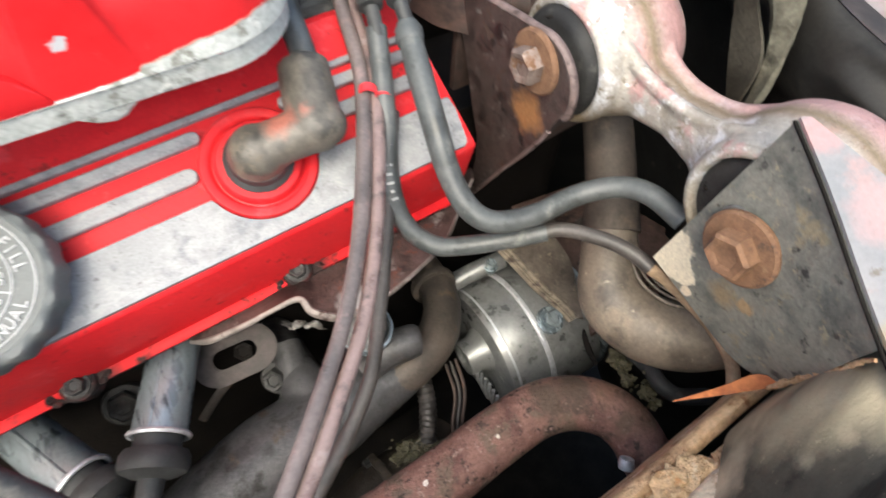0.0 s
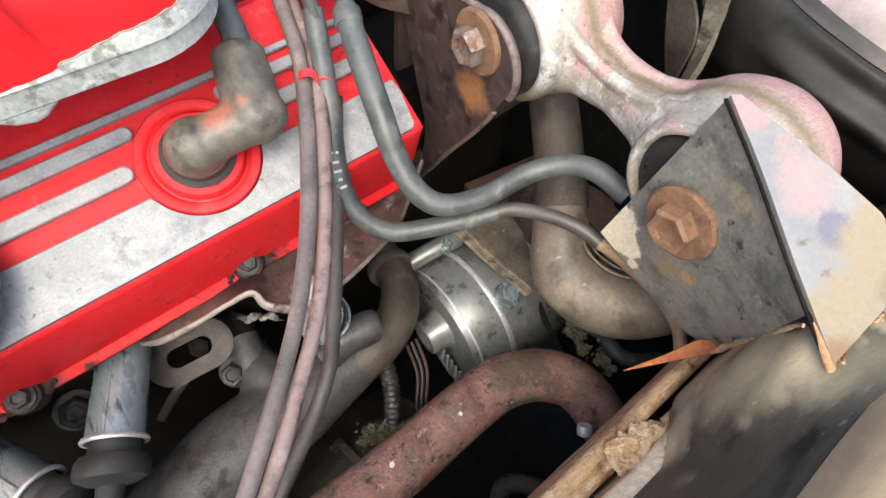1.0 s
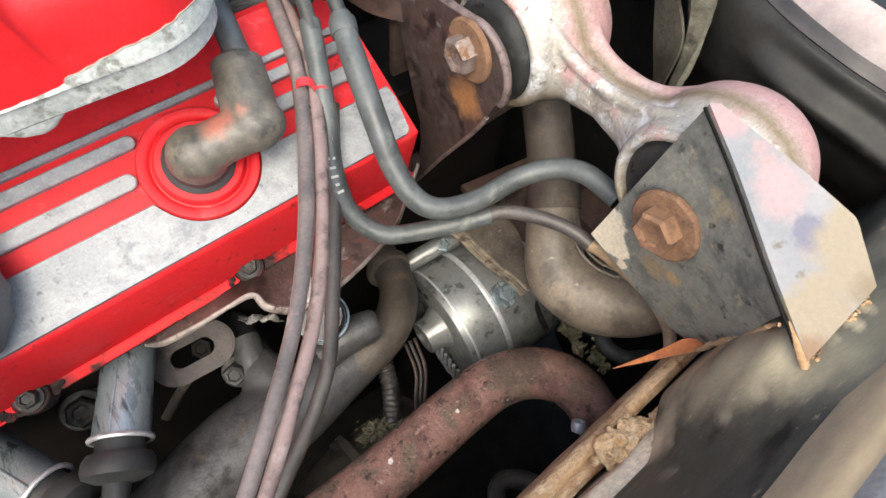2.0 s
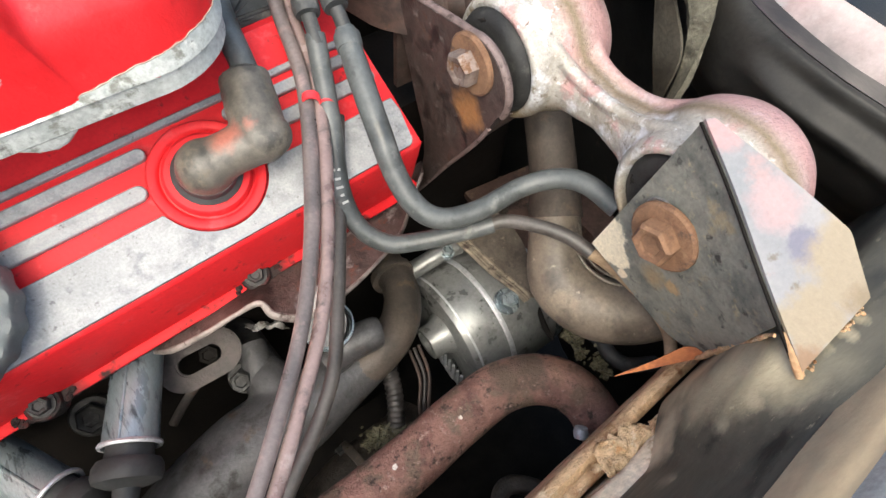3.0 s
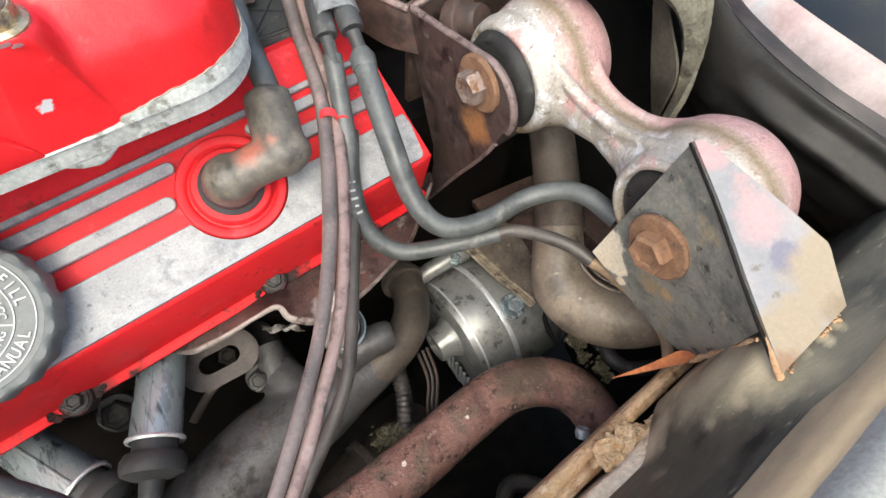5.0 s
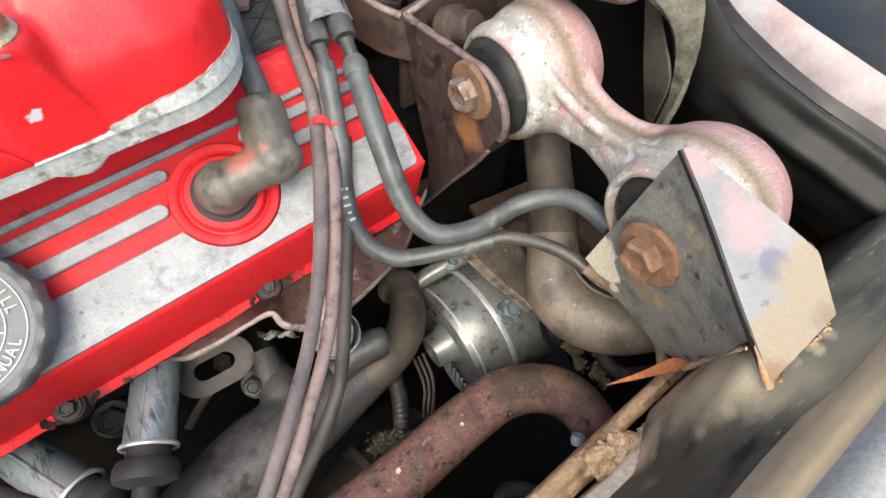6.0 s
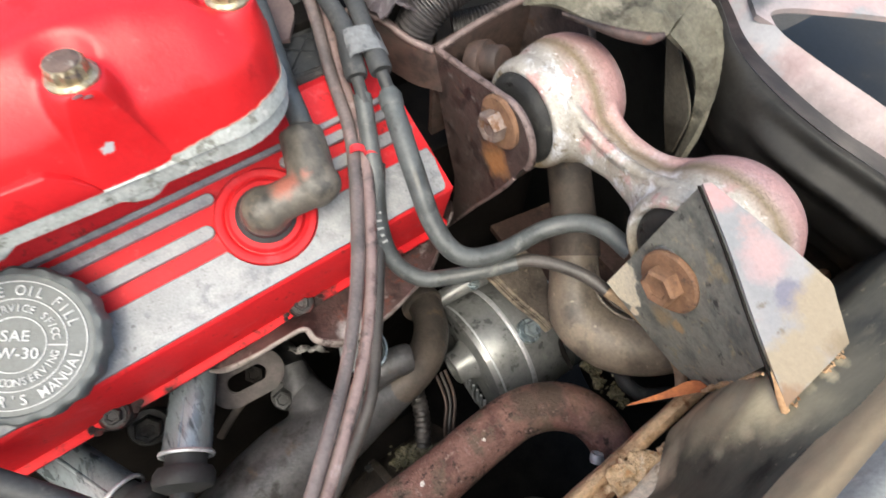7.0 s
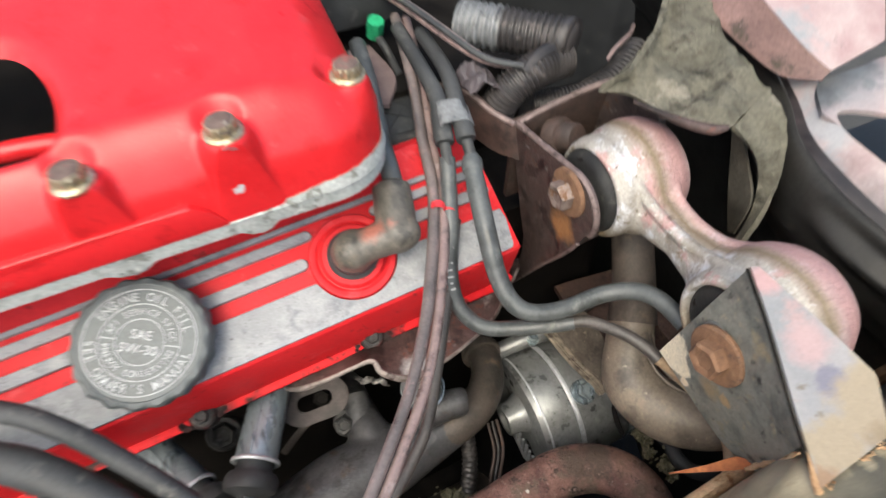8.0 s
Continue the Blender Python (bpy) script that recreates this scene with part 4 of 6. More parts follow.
    part("runner", bm, RED, t, "red runner inside the opening")
    return t


plenum()


# ---- torque strut and its brackets ----
def rust_bolt(parent, at, axis, flats, high, washer, mat_head, mat_washer):
    bm = BM()
    lathe(bm, [(washer, 0.0), (washer, 0.0015), (washer * 0.93, 0.0024), (flats * 0.55, 0.0026), (0.0, 0.0026)], at, axis, 36)
    ring = part("washer", bm, mat_washer, parent, "rusted washer")
    bm = BM()
    hexhead(bm, Vector(at) + Vector(axis).normalized() * 0.0024, axis, flats, high, 0.2)
    part("bolt_head", bm, mat_head, ring, "rusted hexagon bolt head")


def engine_bracket():
    t = thing("strut_fork_bracket", (0.14, 0.2, 0.81), "rusty dark steel fork bracket bolted to the engine", "steel bracket")
    near = arc(0.1495, 0.8030, 0.0210, 70, 215, 16) + [(0.1365, 0.780), (0.1425, 0.7675), (0.1530, 0.7480), (0.1655, 0.7260), (0.1830, 0.6930), (0.1975, 0.6660), (0.2020, 0.6680), (0.1930, 0.6930), (0.1890, 0.7130), (0.1900, 0.7319), (0.1985, 0.7479), (0.2045, 0.7675), (0.2100, 0.7850), (0.222, 0.800), (0.217, 0.8125), (0.19, 0.8170), (0.170, 0.8205)]
    bm = BM()
    prism(bm, near, lambda x, y, d: Vector((d, x, y)), 0.139, 0.144, 0.0008, 1)
    part("near_cheek", bm, RUSTED, t)
    far = [(0.222, 0.806), (0.212, 0.828), (0.19, 0.834), (0.166, 0.836), (0.160, 0.826), (0.165, 0.80), (0.18, 0.76), (0.2, 0.75)]
    bm = BM()
    prism(bm, far, lambda x, y, d: Vector((d, x, y)), 0.203, 0.208, 0.0008, 1)
    part("far_cheek", bm, RUSTED, t)
    bm = BM()
    sheet(bm, ruled([(0.139, 0.216, 0.8135), (0.160, 0.2125, 0.820), (0.190, 0.2105, 0.8265), (0.208, 0.209, 0.828)], [(0.139, 0.219, 0.745), (0.160, 0.219, 0.745), (0.190, 0.219, 0.745), (0.208, 0.219, 0.745)]), 10, 4, -0.004)
    part("web", bm, DARKRUST, t)
    bm = BM()
    sheet(bm, ruled([(0.139, 0.2155, 0.8130), (0.130, 0.228, 0.8165), (0.123, 0.245, 0.8215), (0.113, 0.256, 0.824), (0.098, 0.262, 0.824)], [(0.1395, 0.206, 0.790), (0.130, 0.2235, 0.788), (0.123, 0.241, 0.790), (0.113, 0.252, 0.796), (0.098, 0.258, 0.80)]), 14, 4, 0.004)
    part("wing", bm, DARKRUST, t)
    # Strips in the lighter tone paint an edge highlight on the plates
    for line in ([(0.1415, 0.217, 0.8130), (0.1415, 0.19, 0.8172), (0.1415, 0.170, 0.8207)] + [(0.1415, w, z) for w, z in arc(0.1495, 0.8030, 0.0208, 70, 205, 10)], [(0.1405, 0.216, 0.8130), (0.160, 0.2145, 0.820), (0.190, 0.2125, 0.8265), (0.207, 0.211, 0.828)], [(0.139, 0.2165, 0.8135), (0.130, 0.229, 0.8170), (0.123, 0.246, 0.8220), (0.113, 0.257, 0.8245), (0.098, 0.263, 0.8245)]):
        bm = BM()
        sweep(bm, [Vector(p) - Vector((0, 0, 0.0008)) for p in line], 0.0022, 10, 3)
        part("edge_strip", bm, EDGE, t, "pinkish plate edge, coloured lighter as if catching light")
    bm = BM()
    sheet(bm, ruled([(0.143, 0.1350, 0.785), (0.143, 0.1450, 0.764), (0.143, 0.1660, 0.727), (0.143, 0.1960, 0.670)], [(0.205, 0.142, 0.775), (0.200, 0.156, 0.752), (0.180, 0.178, 0.717), (0.150, 0.200, 0.670)]), 12, 5, 0.004)
    part("foot_flange", bm, DARKRUST, t)
    bm = BM()
    sweep(bm, [(0.1395, 0.1362, 0.781), (0.1395, 0.1422, 0.7675), (0.1395, 0.1530, 0.7475), (0.1395, 0.1655, 0.7255), (0.1395, 0.1830, 0.6925), (0.1395, 0.1970, 0.6665)], 0.0012, 8)
    part("edge_strip", bm, EDGE, t, "lower plate edge, coloured lighter as if catching light")
    rust_bolt(t, (0.139, 0.1525, 0.8095), (-1, 0, 0), 0.0150, 0.0075, 0.0150, RUST_LT, RUST)
    bm = BM()
    lathe(bm, [(0.0130, -0.004), (0.0130, 0.003), (0.0122, 0.0050), (0.0100, 0.0056), (0.0096, 0.014), (0.0086, 0.0158), (0.0, 0.0160)], (0.1660, 0.2050, 0.8010), (0.28, -0.82, 0.42), 32)
    part("spacer", bm, DARKRUST, t, "brown rusted spacer inside the fork")
    return t


def torque_strut():
    e1, e2 = (0.154, 0.8025), (0.0445, 0.806)
    t = thing("torque_strut", (0.178, 0.1, 0.8), "oxidised cast aluminium dogbone torque strut with black bushings", "engine strut")
    bm = BM()
    for (w, z), ro, ri, u0, u1 in ((e1, 0.0303, 0.0248, 0.1550, 0.2030), (e2, 0.0300, 0.0248, 0.1540, 0.2015)):
        lathe(bm, [(ri, u0), (ri + 0.001, u0 - 0.001), (ro - 0.0025, u0 - 0.001), (ro - 0.0002, u0 + 0.0025), (ro + 0.0008, u0 + 0.007), (ro + 0.0004, u0 + 0.0115), (ro + 0.0014, u0 + 0.0155), (ro + 0.0036, u0 + 0.023), (ro + 0.0044, u0 + 0.030), (ro + 0.0030, u1 - 0.009), (ro - 0.001, u1 - 0.001), (ri + 0.001, u1), (ri, u1 - 0.001)], (0, w, z), (1, 0, 0), 56, loop=True)
    # neck: waisted, with flanges along its top
    line = [(0.178, 0.131, 0.8), (0.178, 0.119, 0.802), (0.178, 0.1, 0.8025), (0.178, 0.082, 0.804), (0.178, 0.066, 0.806)]
    rings = []
    for (u, w, z), hw, hh in zip(line, (0.0180, 0.0124, 0.0100, 0.0130, 0.0205), (0.020, 0.0125, 0.0095, 0.0125, 0.021)):
        rings.append([bm.verts.new((u + hw * math.copysign(abs(math.cos(x)) ** 0.7, math.cos(x)), w, z + hh * math.copysign(abs(math.sin(x)) ** 0.7, math.sin(x)))) for x in (2 * math.pi * k / 24 for k in range(24))])
    skin(bm, rings)
    for du in (-0.0105, 0.0105):
        sweep(bm, [(0.178 + 1.5 * du, 0.160, 0.830), (0.178 + 1.2 * du, 0.138, 0.824), (0.178 + du * 0.8, 0.118, 0.8135), (0.178 + du * 0.7, 0.1, 0.8115), (0.178 + du * 0.8, 0.082, 0.8150), (0.178 + 1.2 * du, 0.062, 0.828), (0.178 + 1.5 * du, 0.042, 0.8345)], 0.0034, 10)
    body = part("body", bm, ALLOY, t)
    blended(body, 0.0011, 5)
    for (w, z), u0, u1 in ((e1, 0.1525, 0.203), (e2, 0.1575, 0.2025)):
        bm = BM()
        lathe(bm, [(0.0085, u0 - 0.0030), (0.0095, u0 - 0.0034), (0.0205, u0 - 0.0030), (0.0235, u0 - 0.0015), (0.0255, u0 + 0.0025), (0.0256, u1 - 0.002), (0.0085, u1 - 0.001)], (0, w, z), (1, 0, 0), 40, loop=True)
        rubber = part("bushing", bm, BUSH, t, "cracked black rubber bushing")
        for f0, f1 in ((1.05, 1.32), (-0.15, 0.05)):
            bm = BM()
            sweep(bm, [(u0 - 0.0030 + 0.0012 * (i % 2), w + (0.0205 + 0.0008 * math.sin(5 * i)) * math.cos(f0 + (f1 - f0) * i / 4), z + 0.0215 * math.sin(f0 + (f1 - f0) * i / 4)) for i in range(5)], [0.0003, 0.0008, 0.0010, 0.0008, 0.0003], 8, 4)
            part("crack", bm, DEEP, rubber, "dark split in the rubber lip")
        bm = BM()
        lathe(bm, [(0.0055, u0 - 0.0085), (0.0088, u0 - 0.0085), (0.0088, u1 - 0.001), (0.0055, u1 - 0.001)], (0, w, z), (1, 0, 0), 24, loop=True)
        part("sleeve", bm, STEEL, t, "steel inner sleeve")
    return t


def body_bracket():
    t = thing("strut_body_bracket", (0.152, 0.04, 0.81), "folded steel bracket, dark chipped side and faded dirty top", "steel bracket")
    top = [(0.1515, 0.0515, 0.8510), (0.1455, 0.030, 0.8425), (0.1365, 0.004, 0.832), (0.1325, -0.009, 0.827)]
    low = [(0.1520, 0.0665, 0.7560), (0.1525, 0.045, 0.7515), (0.1530, 0.014, 0.7460), (0.1520, -0.006, 0.7560)]
    bm = BM()
    sheet(bm, ruled(top, low), 16, 14, -0.003)
    part("side_plate", bm, PLATE_DK, t, "dark painted side with white chips and scratches")
    edge = [(0.1515, 0.0515, 0.8515), (0.1455, 0.030, 0.8430), (0.1365, 0.004, 0.8325), (0.1280, -0.0225, 0.8220)]
    outer = [(0.1545, 0.0500, 0.8515), (0.1588, 0.0355, 0.8478), (0.1630, 0.0210, 0.8440), (0.1684, 0.0030, 0.8382), (0.1694, -0.0015, 0.8366), (0.1668, -0.0070, 0.8345), (0.1600, -0.0195, 0.8300)]
    bm = BM()
    sheet(bm, ruled(edge, outer), 18, 10, -0.0012)
    part("top_plate", bm, PLATE_LT, t, "faded pinkish top with tan dirt")
    bm = BM()
    sheet(bm, ruled([(0.1690, -0.001, 0.8370), (0.1600, -0.019, 0.83)], [(0.195, -0.001, 0.79), (0.19, -0.019, 0.785)]), 4, 4, 0.003)
    part("end_flange", bm, PLATE_DK, t)
    bm = BM()
    sweep(bm, [Vector(p) + Vector((-0.0006, 0.0003, -0.0007)) for p in edge], 0.0006, 8)
    part("fold", bm, DEEP, t, "thin dark line along the fold")
    bm = BM()
    sweep(bm, [(0.1318, -0.0115, 0.8262), (0.1300, -0.0165, 0.8242), (0.1282, -0.0215, 0.8222), (0.1272, -0.0240, 0.8205)], [0.0007, 0.0014, 0.0016, 0.0010], 10, flat=0.7)
    part("rusty_corner", bm, RUST_CORNER, t, "tan rust on the corner")
    rust_bolt(t, (0.1462, 0.0385, 0.8035), (-1, 0.02, 0.06), 0.0158, 0.0072, 0.0150, RUST, RUST)
    return t


engine_bracket()
torque_strut()
body_bracket()


# ---- front support, fender and dark surroundings ----
def front_support():
    def strip(name, pts, mat, label, thick=0.004, n=40, wob=0.0, u0=-0.45, u1=0.55):
        b = BM()

        def f(s, q):
            x = q * (len(pts) - 1)
            k = min(int(x), len(pts) - 2)
            w, z = (pts[k][0] + (pts[k + 1][0] - pts[k][0]) * (x - k), pts[k][1] + (pts[k + 1][1] - pts[k][1]) * (x - k))
            u = u0 + (u1 - u0) * s
            w += 0.058 * (u - 0.075)
            return (u, w + wob * noise.noise((u * 60, w * 60, 1)), z + wob * noise.noise((u * 50, w * 50, 5)))

        sheet(b, f, n, max(6, 3 * len(pts)), -thick)
        return part(name, b, mat, t, label)

    t = thing("front_support", (0.1, -0.05, 0.8), "dusty black radiator support panel with caked tan dirt along its edge", "body panel")
    tagged(t, kind="structure")
    strip("front_panel", [(-0.32, 0.86), (-0.12, 0.852), (-0.0560, 0.8462), (-0.0528, 0.842), (-0.0510, 0.834)], GREYPANEL, "plain grey front panel")
    strip("ledge", [(-0.0512, 0.8345), (-0.0470, 0.8335), (-0.0445, 0.8300), (-0.0415, 0.8225)], LEDGE, "tan dusty ledge", wob=0.0003, n=160)
    slope = [(-0.0430, 0.8245), (-0.0400, 0.8170), (-0.0335, 0.798), (-0.0290, 0.780), (-0.0262, 0.766), (-0.0250, 0.7590)]
    swell = [(-0.0460, 0.8250), (-0.0400, 0.8252), (-0.0295, 0.8235), (-0.0185, 0.8180), (-0.0142, 0.790), (-0.0126, 0.750)]

    def along(pts, q):
        x = q * (len(pts) - 1)
        k = min(int(x), len(pts) - 2)
        a, b = Vector(pts[k]), Vector(pts[k + 1])
        return a.lerp(b, x - k)

    def face(x, q):
        u = -0.25 + 0.6 * x
        k = min(1.0, max(0.0, (u - 0.100 + 0.004 * q) / (0.046 - 0.016 * q * q)))
        k = 0.5 * k + 0.5 * k * k * (3 - 2 * k)
        w, z = along(slope, q).lerp(along(swell, q), k)
        return (u, w + 0.058 * (u - 0.075) + 0.0003 * noise.noise((u * 60, w * 60, 1)), z)

    b = BM()
    sheet(b, face, 240, 30, -0.003)
    part("sloped_panel", b, SUPPORT, t, "olive black sloping panel swelling up to the bracket foot", angle=60)
    b = BM()
    sweep(b, [Vector(face((u + 0.25) / 0.6, 1.0)) + Vector((0, -0.0003, 0.0005)) for u in (0.105, 0.112, 0.119, 0.127, 0.135, 0.143, 0.151)], [0.0006, 0.0011, 0.0009, 0.0013, 0.0011, 0.0015, 0.0013], 8, 10)
    for v in b.verts:
        v.co += Vector((noise.noise(v.co * 300), noise.noise(v.co * 310 + Vector((3, 0, 0))), noise.noise(v.co * 290 + Vector((0, 5, 0))))) * 0.0012
    part("panel_edge", b, BEIGE, t, "ragged tan edge of the panel")
    b = BM()
    sheet(b, ruled([(0.1300, -0.0178, 0.7980), (0.1312, -0.0212, 0.8068), (0.1318, -0.0246, 0.8152)], [(0.1335, -0.0164, 0.7975), (0.1345, -0.0198, 0.8085), (0.1352, -0.0232, 0.8172)]), 14, 5, -0.0009)
    for v in b.verts:
        v.co += Vector((noise.noise(v.co * 220), 0, noise.noise(v.co * 240 + Vector((2, 0, 0))))) * 0.0006
    part("weld_tab", b, DUSTLIP, t, "short dusty tab at the bracket corner")
    RIM = [(-0.0252, 0.7598), (-0.0228, 0.7565), (-0.0205, 0.7540), (-0.0186, 0.7522), (-0.0182, 0.735), (-0.0182, 0.70)]
    strip("rim", RIM, BEIGE, "flat beige rear rim", 0.002, wob=0.0007, n=300)
    strip("inner_rail", [(-0.0134, 0.730), (-0.0130, 0.7385), (-0.0114, 0.7405), (-0.0098, 0.7385), (-0.0094, 0.726)], RAILDIRT, "tan dirty inner rail", 0.0015, wob=0.0004, n=160, u1=0.1110)
    strip("outer_rail", [(-0.0082, 0.726), (-0.0077, 0.7400), (-0.0054, 0.7425), (-0.0034, 0.7400), (-0.0028, 0.732), (-0.0028, 0.68)], RAILDIRT, "tan dirty outer rail", 0.0015, wob=0.0004, n=260)
    lumps = random.Random(9)
    b = BM()
    for i in range(70):
        p = Vector((lumps.gauss(0.1025, 0.0062), lumps.gauss(-0.0140, 0.0036), 0.7470 + lumps.uniform(-0.003, 0.0016)))
        bmesh.ops.create_icosphere(b, subdivisions=2, radius=lumps.uniform(0.0020, 0.0044), matrix=Matrix.Translation(p) @ Euler((lumps.random() * 0.4, lumps.random() * 0.4, lumps.random() * 3)).to_matrix().to_4x4() @ Matrix.Diagonal((1.8, 1.0, 0.36, 1)))
    for v in b.verts:
        v.co += Vector((noise.noise(v.co * 420), noise.noise(v.co * 400 + Vector((3, 0, 0))), noise.noise(v.co * 440 + Vector((0, 5, 0))))) * 0.0026
    blended(part("dirt_lump", b, DIRT, t, "lump of caked tan dirt"), 0.0004, 1)
    foot = [(0.1530, -0.0030, 0.7550), (0.1500, -0.0070, 0.7800), (0.1430, -0.0098, 0.8050), (0.1340, -0.0105, 0.8235)]
    b = BM()
    sweep(b, [Vector(p) + Vector((-0.0042, 0.0006, 0.0010)) for p in foot], [0.0012, 0.0014, 0.0009, 0.0005], 8, 14)
    way = spline([(0.1275, -0.0232, 0.8205), (0.1440, -0.0228, 0.8238), (0.1590, -0.0212, 0.8265)], 16)
    for k in range(70):
        p = way[lumps.randrange(len(way))] + Vector((lumps.gauss(0, 0.0006), lumps.gauss(0, 0.0007), lumps.uniform(-0.0004, 0.0006)))
        bmesh.ops.create_icosphere(b, subdivisions=1, radius=lumps.uniform(0.0003, 0.0009), matrix=Matrix.Translation(p))
    for v in b.verts:
        v.co += Vector((noise.noise(v.co * 300), noise.noise(v.co * 310 + Vector((3, 0, 0))), noise.noise(v.co * 290 + Vector((0, 5, 0))))) * 0.0009
    part("seam_dirt", b, RAILDIRT, t, "tan dirt along the welded seam")
    b = BM()
    block(b, (-0.45, -0.30, 0.3), (0.55, -0.055, 0.73), 0.001)
    part("core", b, BLACKPANEL, t)
    return t


front_support()


def fender_side():
    t = thing("inner_fender", (0.25, 0.1, 0.8), "black inner fender wall under a faded pink fender rail", "body panel")
    tagged(t, kind="structure")
    lowe = [(0.31, 0.34, 0.865), (0.288, 0.20, 0.852), (0.2715, 0.1426, 0.842), (0.2510, 0.109, 0.8375), (0.2440, 0.077, 0.8335), (0.2430, 0.046, 0.831), (0.2465, 0.016, 0.8285), (0.25, -0.05, 0.824), (0.25, -0.15, 0.82)]
    rim = [(0.32, 0.34, 0.872), (0.300, 0.20, 0.862), (0.2740, 0.1290, 0.853), (0.2610, 0.1010, 0.8500), (0.2580, 0.0800, 0.849), (0.2578, 0.0500, 0.8475), (0.2580, 0.020, 0.8465), (0.262, -0.05, 0.845), (0.262, -0.15, 0.84)]
    bm = BM()
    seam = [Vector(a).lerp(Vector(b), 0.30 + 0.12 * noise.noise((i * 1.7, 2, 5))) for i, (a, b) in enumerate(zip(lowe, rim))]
    sheet(bm, ruled(seam, rim), 70, 8, 0.003)
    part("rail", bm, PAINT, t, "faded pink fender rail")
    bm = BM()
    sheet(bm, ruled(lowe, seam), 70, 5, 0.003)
    part("edge_strip", bm, RAIL_EDGE, t, "mottled lower edge strip, darker than the pink rail")
    turn_down = [(0.0, 0.0), (-0.003, -0.0015), (-0.0055, -0.0055), (-0.0066, -0.011), (-0.0070, -0.016), (-0.0070, -0.021), (-0.0062, -0.027), (-0.0045, -0.034), (-0.001, -0.043), (0.008, -0.06), (0.03, -0.12), (0.045, -0.5)]
    fall = spline([Vector((d, 0, z)) for d, z in turn_down], 7)
    edge_line = spline(lowe, 8)

    def roll(s, q):
        x = s * (len(edge_line) - 1)
        k = min(int(x), len(edge_line) - 2)
        p = edge_line[k].lerp(edge_line[k + 1], x - k)
        y = q * (len(fall) - 1)
        j = min(int(y), len(fall) - 2)
        d = fall[j].lerp(fall[j + 1], y - j)
        grow = min(1.0, max(0.0, (0.092 - p.y) / 0.045))
        grow = grow * grow * (3 - 2 * grow)
        bead = math.exp(-((d.z + 0.0175) / 0.0055) ** 2) - 0.45 * math.exp(-((d.z + 0.0065) / 0.0040) ** 2)
        return p + d + Vector((-0.0050, 0, 0.0016)) * grow * bead - Vector((0, 0, 0.0005))

    bm = BM()
    sheet(bm, roll, 110, 77, -0.002)
    part("rolled_side", bm, ROLLED, t, "glossy black rolled side with dust on its ridge")
    bm = BM()
    sheet(bm, ruled([(0.2610, 0.1010, 0.8500), (0.2665, 0.1085, 0.851), (0.2742, 0.1041, 0.853), (0.2887, 0.0921, 0.853), (0.3076, 0.0747, 0.853), (0.35, 0.03, 0.853)], [(0.2600, 0.1120, 0.8505), (0.2735, 0.1290, 0.853), (0.2850, 0.1280, 0.857), (0.3000, 0.1260, 0.859), (0.3163, 0.1260, 0.860), (0.38, 0.12, 0.86)]), 40, 6, 0.003)
    part("rail_arm", bm, PAINT_ARM, t, "faded pink arm of the rail beyond the slot")
    bm = BM()
    block(bm, (0.300, -0.2, 0.765), (0.60, 0.14, 0.785), 0.004)
    part("slot_floor", bm, BLACKPANEL, t)
    up0 = [(0.262, 0.30, 0.870), (0.262, 0.215, 0.862), (0.262, 0.170, 0.856), (0.266, 0.146, 0.852), (0.2735, 0.128, 0.856)]
    up1 = [(0.278, 0.30, 0.892), (0.2760, 0.21, 0.884), (0.2700, 0.171, 0.877), (0.2710, 0.147, 0.869), (0.2770, 0.1285, 0.861)]
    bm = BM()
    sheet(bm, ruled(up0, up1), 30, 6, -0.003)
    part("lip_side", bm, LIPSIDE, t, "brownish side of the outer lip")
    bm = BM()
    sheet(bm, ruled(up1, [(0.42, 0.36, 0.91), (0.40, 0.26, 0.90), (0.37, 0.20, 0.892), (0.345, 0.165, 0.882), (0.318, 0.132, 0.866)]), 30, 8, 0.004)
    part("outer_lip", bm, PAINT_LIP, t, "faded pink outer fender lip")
    return t


fender_side()


